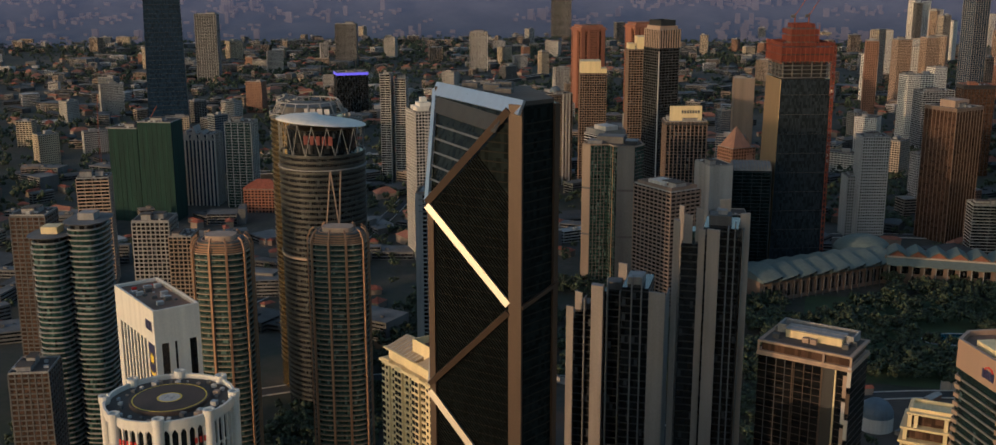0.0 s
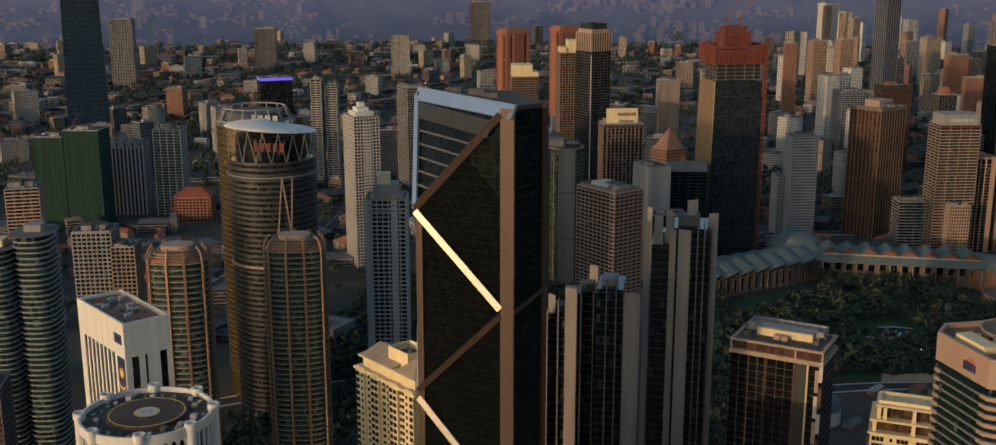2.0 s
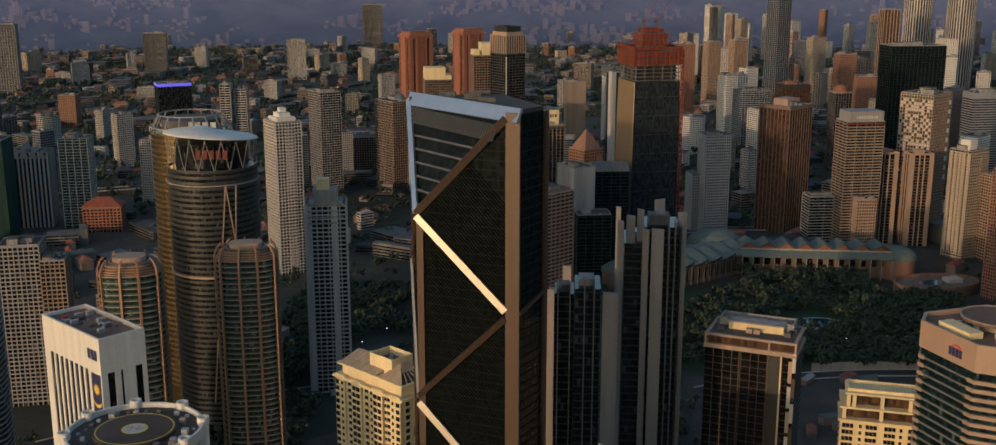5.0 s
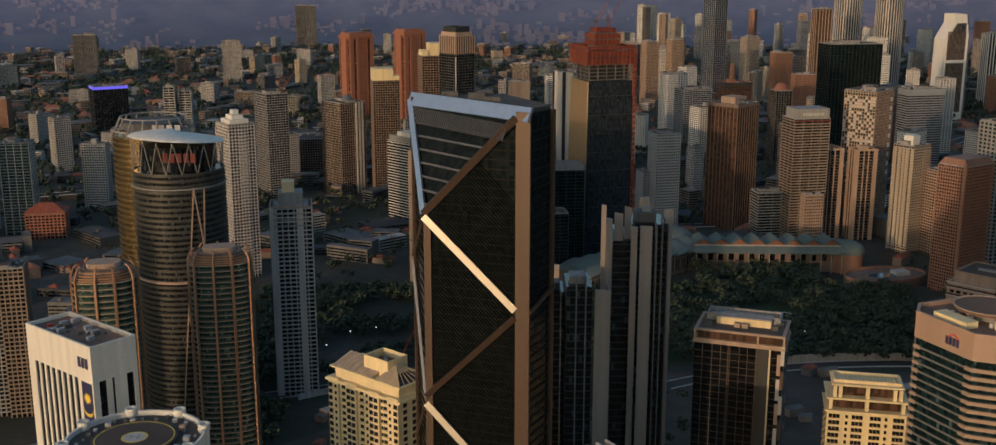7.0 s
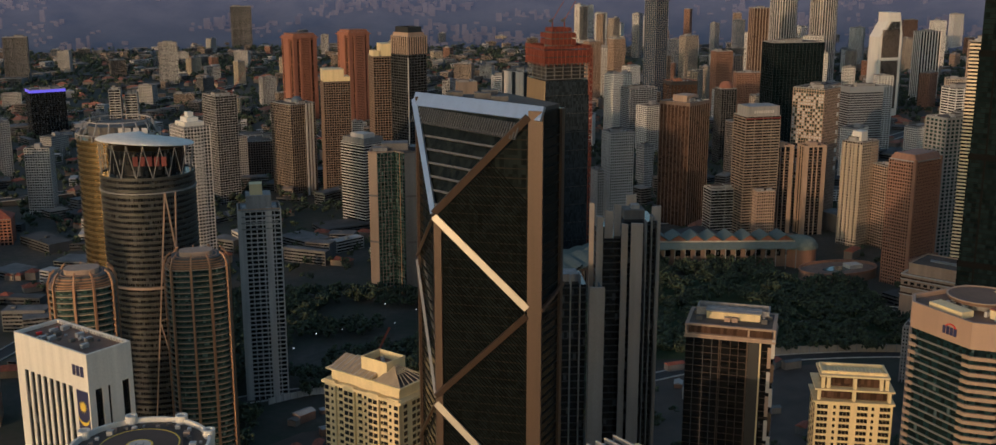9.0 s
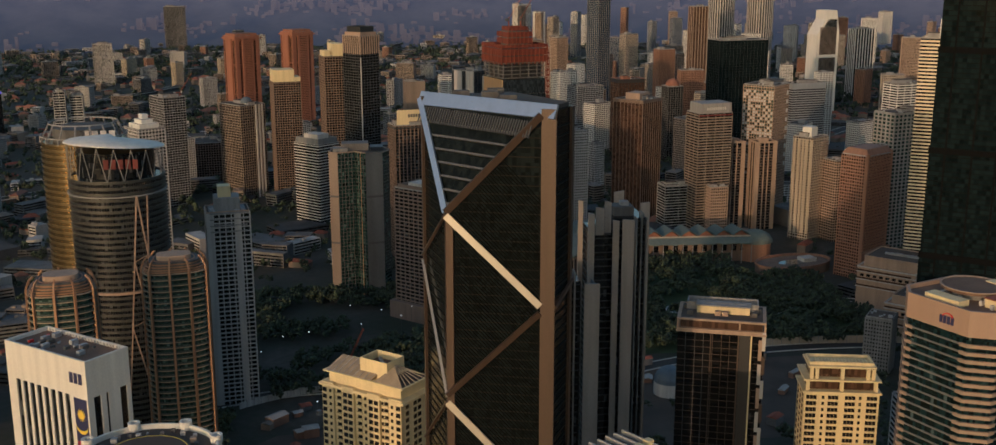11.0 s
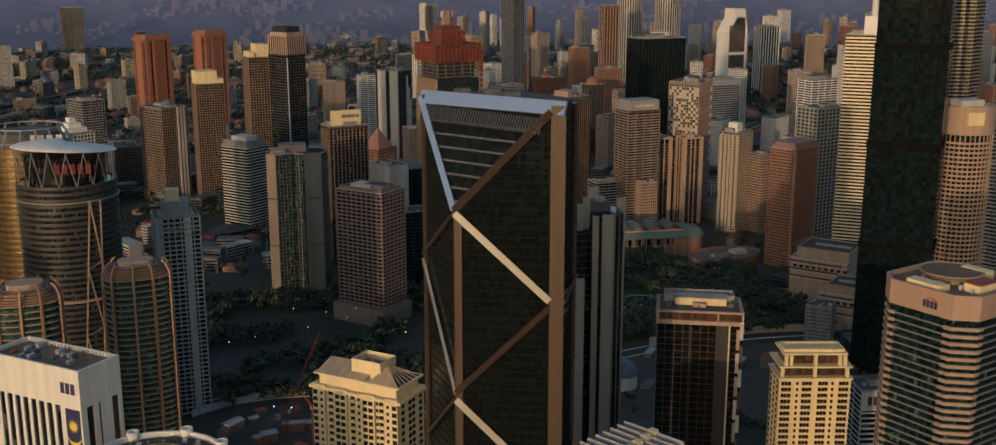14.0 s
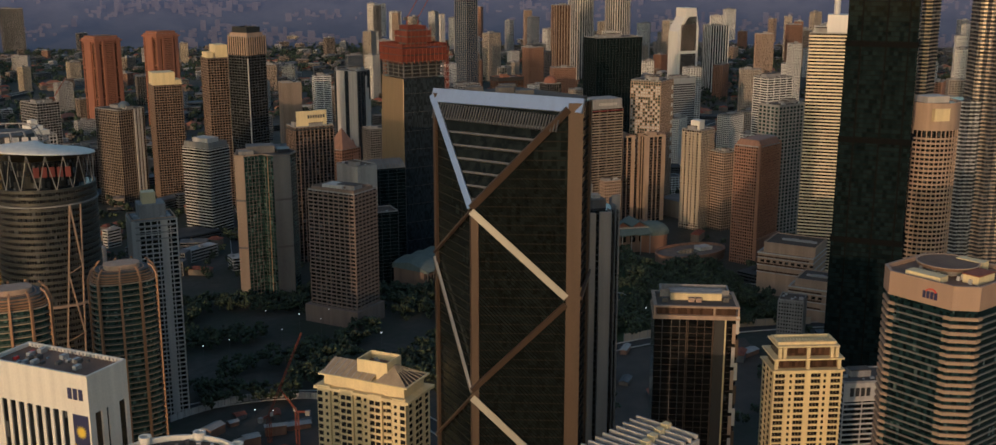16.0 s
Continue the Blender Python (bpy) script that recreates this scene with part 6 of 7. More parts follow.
# wavy balcony tower of green glass
wave = thing("apartment_tower", -322, 600, 0, 12, "dark green glass apartment tower with wavy pale balcony edges", "apartment tower")
for cx_, cy_, rx_, ry_, hh in ((-10.5, -5, 10.5, 14, 153), (9.5, 3, 11.0, 15, 160)):
    ring = [(cx_ + px, cy_ + py) for px, py in lobes(rx_, ry_, 40)]
    shaft = Mesh().prism(ring, 0, hh).part("glass_body", GL_GREEN, wave)
    for phase in range(4):
        outer = [(cx_ + (px - cx_) * (1.05 + 0.035 * math.sin(3 * math.atan2(py - cy_, px - cx_) + phase * 1.57)), cy_ + (py - cy_) * (1.05 + 0.035 * math.sin(3 * math.atan2(py - cy_, px - cx_) + phase * 1.57))) for px, py in ring]
        slab = Mesh().band(outer, grown(ring, -0.3), -0.4, 0.45).data("balcony_slab", GREY)
        repeat("balcony_slab", slab, shaft, [(0, 0, hh - 3.3 * k) for k in range(phase, int(hh / 3.3), 4)])
    Mesh().prism(grown(ring, 1.6), hh + 3, hh + 3.8, grown(ring, 2.6)).part("roof_plate", FAR_GREY, wave, "overhanging grey roof plate")
    Mesh().prism(grown(ring, -1.5), hh, hh + 3).part("roof_storey", GL_DARK, wave)
    Mesh().box(cx_ - 5, cx_ + 5, cy_ - 4, cy_ + 6, hh + 3.8, hh + 8).part("plant_room", CREAM if cx_ < 0 else GREY, wave, "roof plant room")


# stepped beige podium of the shopping block by the park
def podium(x, y, rot, w, d, h, step, label):
    t = thing("podium_building", x, y, 0, rot, label, "podium")
    Mesh().box(-w / 2, w / 2, -d / 2, d / 2, 0, h - step).part("wall", TAN, t)
    Mesh().box(-w / 2 + 4, w / 2, -d / 2 + 6, d / 2, h - step, h).part("upper_wall", TAN, t)
    for z in (h - step - 3.6, h - step - 11, h - step - 18):
        if z > 2:
            Mesh().box(-w / 2 - 0.12, w / 2 - 4, -d / 2 - 0.12, d / 2 - 3, z, z + 1.5).part("ribbon_window", GL_BROWN, t, "dark ribbon window")
            Mesh().band(rect(w, d, 0.7), rect(w, d, -0.2), z - 1.0, z - 0.3).part("ledge", PALE, t, "pale stone ledge")
    for k in range(int(w / 6)):
        Mesh().box(-w / 2 + 3 + 6 * k, -w / 2 + 6.4 + 6 * k, -d / 2 - 0.2, -d / 2 + 0.2, h - step - 8.6, h - step - 6.2).part("window_pane", GL_ROOM, t)
    Mesh().band(rect(w, d, 0.5), rect(w, d, -0.7), h - step - 0.2, h - step + 1.0).part("parapet", PALE, t)
    Mesh().box(-w / 2 + 4.8, w / 2 - 0.8, -d / 2 + 6.8, d / 2 - 0.8, h, h + 0.2).part("roof_deck", ROOF_DARK, t)
    Mesh().band([(-w / 2 + 3.8, -d / 2 + 5.8), (w / 2 + 0.2, -d / 2 + 5.8), (w / 2 + 0.2, d / 2 + 0.2), (-w / 2 + 3.8, d / 2 + 0.2)],
                [(-w / 2 + 4.8, -d / 2 + 6.8), (w / 2 - 0.8, -d / 2 + 6.8), (w / 2 - 0.8, d / 2 - 0.8), (-w / 2 + 4.8, d / 2 - 0.8)], h - 0.2, h + 1.2).part("parapet", TAN, t)
    for k in range(7):
        Mesh().box(-w * 0.2 + 4.5 * k, -w * 0.2 + 6.5 + 4.5 * k, 0, 3.0 + k % 3, h + 0.2, h + 1.8).part("roof_unit", STEEL_GREY, t)


podium(440, 968, -45, 54, 50, 50, 9, "stepped beige stone podium with dark ribbon windows")
podium(420, 893, -45, 34, 42, 36, 6, "lower beige stone podium with a flat roof")
men = tower("office_block", "dark banded office block with a white sign fascia", 275, 590, 36, 24, -8, 68, PALE, GL_DARK, 3.4, 12, 1.0, 0.6, rooms=1)
block(men, "sign_fascia", -18.6, 4, -12.7, -12.1, 56, 68, PALE, "white sign fascia")
bars_sign(men, "sign_bar", -8, -12.75, 59.5, 14, 5.5, 4, BLACK_TRIM, "x", "black raised sign", 0.2)

# ---- convention centre, park, streets ----
conv = thing("convention_centre", 146, 1112, 0, 40, "long brick convention hall with overlapping pale green roof shells", "convention centre")
# Darker stone here carries the shade under the roof edge.
Mesh().box(-84, 80, -8, 30, 0, 21).part("wall", BROWN_STONE, conv, "brick and stone base wall")
for k in range(8):
    x0 = -84 + 20.5 * k
    m = Mesh()
    for j in range(6):
        u = j / 5
        lift = 22 + 4 * math.sin(u * math.pi / 2)
        m.v += [(x0 + 22 * u, -14 - 3 * math.sin(u * math.pi), lift), (x0 + 22 * u + 2, 12, lift + 6), (x0 + 22 * u, 32, lift + 3), (x0 + 22 * u, 32, 20), (x0 + 22 * u, -13, 20.5)]
    m.f += [(j * 5 + i, j * 5 + 5 + i, j * 5 + 6 + i, j * 5 + 1 + i) for j in range(5) for i in range(4)] + [(0, 1, 2, 3, 4), (25, 29, 28, 27, 26)]
    m.part("roof_shell", ROOF_GREEN, conv, "pale green curved roof shell")
for k in range(18):
    Mesh().box(-82 + 9 * k, -81 + 9 * k, -12, -11, 0, 21).part("column", DARKGREY, conv)
    if k < 17:
        Mesh().box(-80 + 9 * k, -75 + 9 * k, -8.2, -7.9, 4, 16).part("window_pane", GL_DARK, conv)
conv2 = thing("convention_centre", 283, 1150, 0, -2, "long convention hall wing with a row of pale gabled roofs", "convention centre")
# Same darkened wall: the canopy's shade is put into its colour.
Mesh().box(-78, 86, -2, 34, 0, 28).part("wall", BROWN_STONE, conv2, "brick and stone base wall")
CANOPY = surface("cream_canopy", (0.42, 0.38, 0.31), 0.7, 0.15)
for k in range(8):
    x0, w = -76 + 19.2 * k, 19.2
    shell = Mesh()
    for j in range(9):
        u = j / 8
        z = 29.8 + 6.4 * (1 - abs(2 * u - 1)) ** 0.8
        shell.v += [(x0 + w * u, -5, z), (x0 + w * u, 34, z - 2.5), (x0 + w * u, -5, z - 0.7), (x0 + w * u, 34, z - 3.2)]
    for j in range(8):
        a = j * 4
        shell.f += [(a, a + 4, a + 5, a + 1), (a + 2, a + 3, a + 7, a + 6), (a, a + 2, a + 6, a + 4), (a + 1, a + 5, a + 7, a + 3)]
    shell.f += [(0, 1, 3, 2), (32, 34, 35, 33)]
    shell.part("roof_gable", ROOF_GREEN, conv2, "pale green gabled roof")
    Mesh().poly([(x0 + 1.5, -2.6, 29), (x0 + w - 1.5, -2.6, 29), (x0 + w / 2, -2.6, 34.6), (x0 + 1.5, -1.8, 29), (x0 + w - 1.5, -1.8, 29), (x0 + w / 2, -1.8, 34.6)],
                [(0, 1, 2), (3, 5, 4), (0, 3, 4, 1), (1, 4, 5, 2), (2, 5, 3, 0)]).part("gable_wall", ORANGE, conv2, "red-brown gable wall")
    m = Mesh()
    for j in range(7):
        u = j / 6
        sag = 1.2 * math.sin(u * math.pi)
        m.v += [(x0 + w * u, -4, 28.6), (x0 + w * u, -13 - sag, 23.5 - sag * 0.5), (x0 + w * u, -13 - sag, 22.4 - sag * 0.5), (x0 + w * u, -4, 27.4)]
    m.f += [(j * 4 + i, j * 4 + 4 + i, j * 4 + 4 + (i + 1) % 4, j * 4 + (i + 1) % 4) for j in range(6) for i in range(4)] + [(0, 1, 2, 3), (24, 27, 26, 25)]
    m.part("canopy", ROOF_GREEN, conv2, "pale green drooping canopy")
Mesh().box(-76, 77.6, -5.6, -4.2, 28.2, 29.6).part("fascia", CANOPY, conv2, "cream fascia strip")
for k in range(15):
    Mesh().box(-74 + 10.8 * k, -73.2 + 10.8 * k, -12, -11.2, 0, 22.6).part("column", GREY, conv2)
    Mesh().box(-72 + 10.8 * k, -66 + 10.8 * k, -2.2, -1.9, 12, 19).part("window_pane", GL_DARK, conv2)
m = Mesh()
for k in range(6):
    s, z = math.cos(k / 5 * 1.45), 20 + 13 * math.sin(k / 5 * 1.45)
    m.v += [(86 + 20 * s * math.cos(2 * math.pi * i / 24), 6 + 18 * s * math.sin(2 * math.pi * i / 24), z) for i in range(24)]
m.f += [(k * 24 + i, k * 24 + (i + 1) % 24, k * 24 + 24 + (i + 1) % 24, k * 24 + 24 + i) for k in range(5) for i in range(24)] + [tuple(range(120, 144))]
m.part("end_shell", ROOF_GREEN, conv2, "rounded pale green end roof")
Mesh().prism([(86 + 18 * math.cos(2 * math.pi * i / 24), 6 + 16 * math.sin(2 * math.pi * i / 24)) for i in range(24)], 0, 20.5).part("end_wall", PINK, conv2)
dome = thing("exhibition_hall", 186, 1196, 0, 20, "broad pale domed hall roof beside the convention wings", "hall")
m = Mesh()
for k in range(7):
    s, z = math.cos(k / 6 * 1.45), 22 + 16 * math.sin(k / 6 * 1.45)
    m.v += [(30 * s * math.cos(2 * math.pi * i / 32), 26 * s * math.sin(2 * math.pi * i / 32), z) for i in range(32)]
m.f += [(k * 32 + i, k * 32 + (i + 1) % 32, k * 32 + 32 + (i + 1) % 32, k * 32 + 32 + i) for k in range(6) for i in range(32)] + [tuple(range(192, 224))]
m.part("dome_roof", ROOF_GREEN, dome)
Mesh().prism(oval(29, 25, 32), 0, 22.2).part("wall", PINK, dome)
# lower terraces of the granite hotel, and its stepped neighbours
ter = thing("hotel_terrace", 395, 1105, 0, 15, "curved brick hotel terrace with pool deck", "terrace")
Mesh().prism(oval(44, 26, 32), 0, 8).part("base", BROWN_STONE, ter)
Mesh().band(oval(44.5, 26.5, 32), oval(43, 25, 32), 8, 10.5).part("parapet", PINK, ter, "brick parapet")
Mesh().prism(oval(18, 8, 24), 8, 8.3).part("pool", WATER, ter, "swimming pool")
Mesh().box(10, 26, -6, 6, 8, 12).part("pavilion", PALE, ter)
tower("car_park", "grey perforated car park block", 352, 812, 20, 22, -37, 46, MIDGREY, GL_DARK, 3.0, 2.2, 1.6, 1.2, rooms=0)
# flat roof with beams close under the lens
lr = thing("office_block", 40, 356, 0, 24, "pale concrete block with open roof beams", "building")
Mesh().box(-22, 16, -14, 14, 0, 146).part("wall", PALE, lr)
for k in range(9):
    Mesh().box(-21 + 4.4 * k, -20.2 + 4.4 * k, -14, 14, 146.5, 148.2).part("roof_beam", PALE, lr, "pale concrete roof beam")
Mesh().box(-21, 15, -13, 13, 146, 146.3).part("roof_deck", ROOF_DARK, lr)
for k in range(5):
    Mesh().box(-12 + 6 * k, -9 + 6 * k, -6 + k, -3 + k, 146.3, 149.5).part("roof_unit", CREAM, lr)
lr.matrix_world = pose(36, 374, 0, 0, 0, 33)


def road(name, pts, width, z=0.35, label="grey asphalt road", mat=None):
    """A strip of carriageway with raised edges."""
    m, edge = Mesh(), Mesh()
    v = [Vector((*p, 0)) for p in pts]
    left, right = [], []
    for i, p in enumerate(v):
        d = (v[min(i + 1, len(v) - 1)] - v[max(i - 1, 0)]).normalized()
        s = Vector((-d.y, d.x, 0)) * (width / 2)
        left.append(p + s)
        right.append(p - s)
    for i in range(len(v) - 1):
        quad = [left[i], right[i], right[i + 1], left[i + 1]]
        m.poly([(q.x, q.y, z) for q in quad] + [(q.x, q.y, 0.0) for q in quad], [(0, 1, 2, 3), (0, 4, 5, 1), (1, 5, 6, 2), (2, 6, 7, 3), (3, 7, 4, 0)])
        for a, b in ((left[i], left[i + 1]), (right[i], right[i + 1])):
            edge.bar((a.x, a.y, z + 0.3), (b.x, b.y, z + 0.3), 0.6, 0.9)
    ob = m.part(name, mat or ASPHALT, None)
    tagged(ob, label, "road", "", "structure")
    tagged(edge.part("road_edge", PALE, None), "pale concrete road edge", "road edge", "", "structure")


def curve(a, b, c, n=14):
    return [tuple((1 - t) ** 2 * Vector(a) + 2 * t * (1 - t) * Vector(b) + t * t * Vector(c)) for t in [i / n for i in range(n + 1)]]


road("road_1", curve((-330, 690), (-150, 850), (-40, 815)), 15)
road("road_2", curve((-40, 815), (20, 790), (40, 700)), 13)
road("road_3", curve((130, 820), (250, 890), (420, 862)), 14)
road("road_10", curve((300, 940), (380, 1040), (450, 960)), 11)
road("road_4", curve((-900, 1500), (-560, 1380), (-330, 1800)), 22, 7.0, "raised motorway on an embankment")
road("road_5", curve((-1500, 2300), (-900, 1900), (-500, 2900)), 24, 7.0, "raised motorway on an embankment")
road("road_6", curve((-420, 830), (-330, 1000), (-380, 1400)), 16)
road("road_7", curve((150, 1330), (330, 1400), (620, 1300)), 18)
road("road_8", curve((-80, 1250), (-60, 1800), (-400, 2500)), 20)
road("road_9", curve((500, 1500), (700, 2000), (1300, 2400)), 22)
tagged(Mesh().poly([(120, 690, 0.15), (300, 700, 0.15), (330, 850, 0.15), (120, 850, 0.15)], [(0, 1, 2, 3)]).part("pavement_1", PAVING, None), "dusty paved building site", "pavement", "", "structure")
tagged(Mesh().poly([(-170, 690, 0.12), (20, 640, 0.12), (30, 770, 0.12), (-120, 740, 0.12)], [(0, 1, 2, 3)]).part("pavement_2", PAVING, None), "dusty paved building site", "pavement", "", "structure")
tagged(Mesh().poly([(120, 870, 0.1), (400, 870, 0.1), (380, 1120, 0.1), (130, 1090, 0.1)], [(0, 1, 2, 3)]).part("lawn", GRASS, None), "dark green park lawn", "lawn", "", "structure")
pool = thing("paddling_pool", 250, 990, 0, 20, "pale blue paddling pool in the park", "pool")
Mesh().prism(oval(26, 14, 32), 0, 0.4).part("water", WATER, pool)
Mesh().band(oval(27.5, 15.5, 32), oval(26, 14, 32), 0, 0.7).part("rim", PALE, pool)
cd = thing("domed_hall", 172, 784, 0, 0, "small blue-domed hall in the building site", "hall")
m = Mesh()
for k in range(6):
    s, z = math.cos(k / 5 * 1.5), 10 + 12 * math.sin(k / 5 * 1.5)
    m.v += [(12 * s * math.cos(2 * math.pi * i / 24), 12 * s * math.sin(2 * math.pi * i / 24), z) for i in range(24)]
m.f += [(k * 24 + i, k * 24 + (i + 1) % 24, k * 24 + 24 + (i + 1) % 24, k * 24 + 24 + i) for k in range(5) for i in range(24)] + [tuple(range(120, 144))]
m.part("dome_roof", SLATE_BLUE, cd)
Mesh().prism(oval(12, 12, 24), 0, 10.2).part("wall", PALE, cd)


def crane(x, y, h, reach, turn):
    t = thing("tower_crane", x, y, 0, turn, "orange lattice tower crane on a building site", "crane", "site cranes")
    for sx, sy in ((-1, -1), (1, -1), (1, 1), (-1, 1)):
        Mesh().bar((sx, sy, 0), (sx, sy, h), 0.35).part("mast_leg", RUST, t)
    for k in range(int(h / 4)):
        z = k * 4
        Mesh().bar((-1, -1, z), (1, -1, z + 4), 0.25).part("mast_brace", RUST, t)
        Mesh().bar((1, 1, z), (1, -1, z + 4), 0.25).part("mast_brace", RUST, t)
    for s in (-0.7, 0.7):
        Mesh().bar((0, s, h), (reach * 0.55, s, h + reach * 0.8), 0.4).part("jib_rail", RUST, t)
    Mesh().bar((0, 0, h + 1.6), (reach * 0.55, 0, h + reach * 0.8), 0.3).part("jib_rail", RUST, t)
    Mesh().box(-9, 0, -0.8, 0.8, h - 0.6, h + 0.4).part("counter_jib", RUST, t)
    Mesh().box(-9, -6, -1.2, 1.2, h - 2.5, h + 0.8).part("counterweight", GREY, t)
    Mesh().box(0.5, 2.5, -1.8, -0.6, h - 0.5, h + 1.8).part("cab", PALE, t)


crane(-84, 738, 20, 62, 40)
crane(-66, 726, 26, 20, 160)
crane(-290, 1517, 150, 30, 20)
crane(-900, 1500, 60, 60, 120)
crane(-820, 1480, 50, 60, 60)

# hoardings, site huts and street lamps round the building sites
def hoarding(pts, high, mat, label):
    t = thing("site_hoarding", pts[0][0], pts[0][1], 0, 0, label, "fence", "site hoardings")
    for a, b in zip(pts, pts[1:]):
        u, v = Vector((a[0] - pts[0][0], a[1] - pts[0][1], high / 2)), Vector((b[0] - pts[0][0], b[1] - pts[0][1], high / 2))
        Mesh().bar(u, u.lerp(v, 0.97), 0.4, high).part("panel", mat, t)
        Mesh().bar(u - Vector((0, 0, high / 2)), u + Vector((0, 0, high * 0.6)), 0.6).part("post", GREY, t)


hoarding(curve((-150, 792), (-85, 838), (-38, 803), 26), 5.0, PALE, "pale arched hoarding round the building site")
hoarding(curve((-38, 803), (8, 792), (22, 735), 18), 5.0, PALE, "pale arched hoarding round the building site")
hoarding(curve((225, 868), (310, 886), (405, 868), 22), 7.0, SLAB, "long pale hoarding beside the park road")
hr = random.Random(8)
for k in range(34):
    x, y = (hr.uniform(-135, 10), hr.uniform(700, 790)) if k < 20 else (hr.uniform(150, 330), hr.uniform(700, 850))
    w, d, h = hr.uniform(6, 18), hr.uniform(4, 9), hr.uniform(3, 7)
    t = thing("site_hut", x, y, 0, hr.uniform(0, 90), "weathered site hut with a sheet roof", "hut", "site huts")
    Mesh().box(-w / 2, w / 2, -d / 2, d / 2, 0, h).part("wall", (FAR_GREY, FAR_TAN, PINK)[k % 3], t)
    Mesh().poly([(-w / 2 - 0.4, -d / 2 - 0.4, h), (w / 2 + 0.4, -d / 2 - 0.4, h), (w / 2 + 0.4, d / 2 + 0.4, h), (-w / 2 - 0.4, d / 2 + 0.4, h), (-w / 2 - 0.4, 0, h + 1.4), (w / 2 + 0.4, 0, h + 1.4)],
                [(0, 1, 5, 4), (2, 3, 4, 5), (1, 2, 5), (3, 0, 4), (3, 2, 1, 0)]).part("roof", (ROOF_RED, FAR_GREY, FAR_WHITE)[(k * 7) % 3], t)
lamp_mat, _, _, lamp_b = nodes_of("white_lamp")
lamp_b.inputs["Emission Color"].default_value, lamp_b.inputs["Emission Strength"].default_value = (1.0, 0.95, 0.85, 1), 1.6
for x, y in ((-125, 905), (-104, 915), (-60, 930), (-42, 968), (-25, 950), (-70, 985), (-92, 760), (-80, 755), (-140, 870), (20, 900), (-15, 975), (260, 905)):
    t = thing("street_lamp", x, y, 0, 0, "tall grey street lamp with a lit white head", "street lamp", "street lamps")
    Mesh().bar((0, 0, 0), (0, 0, 16), 0.16).part("pole", DARKGREY, t)
    Mesh().box(-0.35, 0.35, -0.35, 0.35, 16, 16.4).part("lamp_head", lamp_mat, t, "glowing white lamp head")

# ---- the wider city ----
rnd = random.Random(11)
taken = [(o.matrix_world.translation.x, o.matrix_world.translation.y) for o in scene.objects if o.parent is None and o.type == "EMPTY"]


def free(x, y, r):
    return all((x - a) ** 2 + (y - b) ** 2 > r * r for a, b in taken)


STYLES = ((FAR_WHITE, GL_DARK, 1.5, 1.0, "white apartment tower with rows of small windows"), (FAR_CREAM, GL_DARK, 1.5, 1.1, "cream apartment tower with rows of small windows"),
          (FAR_WHITE, GL_GREY, 1.4, 0.8, "pale concrete tower with window bands"), (FAR_TAN, GL_DARK, 1.3, 1.0, "tan apartment tower with window grid"),
          (SLATE_PANEL, GL_BLUE, 1.2, 0.3, "grey office tower with window bands"), (FAR_GREY, GL_DARK, 1.2, 0.9, "grey concrete tower with window grid"), (PINK, GL_BROWN, 1.3, 1.1, "brown apartment tower with window grid"))
made = 0
tries = 0
while made < 290 and tries < 6000:
    tries += 1
    az, dist = rnd.uniform(-36, 40), rnd.uniform(1500, 4250)
    right = az > 6
    if rnd.random() > (1.0 if right else 0.33) * (0.5 + dist / 5000):
        continue
    x, y = dist * math.sin(radians(az)), dist * math.cos(radians(az))
    if not free(x, y, 62 if dist < 2400 else 75):
        continue
    top = (46, 95) if dist < 1900 else ((70, 160) if right else (25, 70))
    h = rnd.uniform(*top)
    if rnd.random() < 0.25:
        h *= 0.5
    wall, gl, band, pier, label = STYLES[rnd.choice((0, 0, 1, 1, 2, 3, 3, 4, 5, 6))]
    # Right-hand walls are swapped for paler ones, haze put into their colour.
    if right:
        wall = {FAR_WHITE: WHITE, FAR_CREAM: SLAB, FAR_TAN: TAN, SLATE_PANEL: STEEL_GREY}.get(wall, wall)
    w, d = rnd.uniform(18, 46), rnd.uniform(16, 26)
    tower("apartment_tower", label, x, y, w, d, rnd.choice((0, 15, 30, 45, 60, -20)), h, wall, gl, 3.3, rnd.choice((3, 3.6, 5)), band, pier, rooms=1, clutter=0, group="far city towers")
    taken.append((x, y))
    made += 1


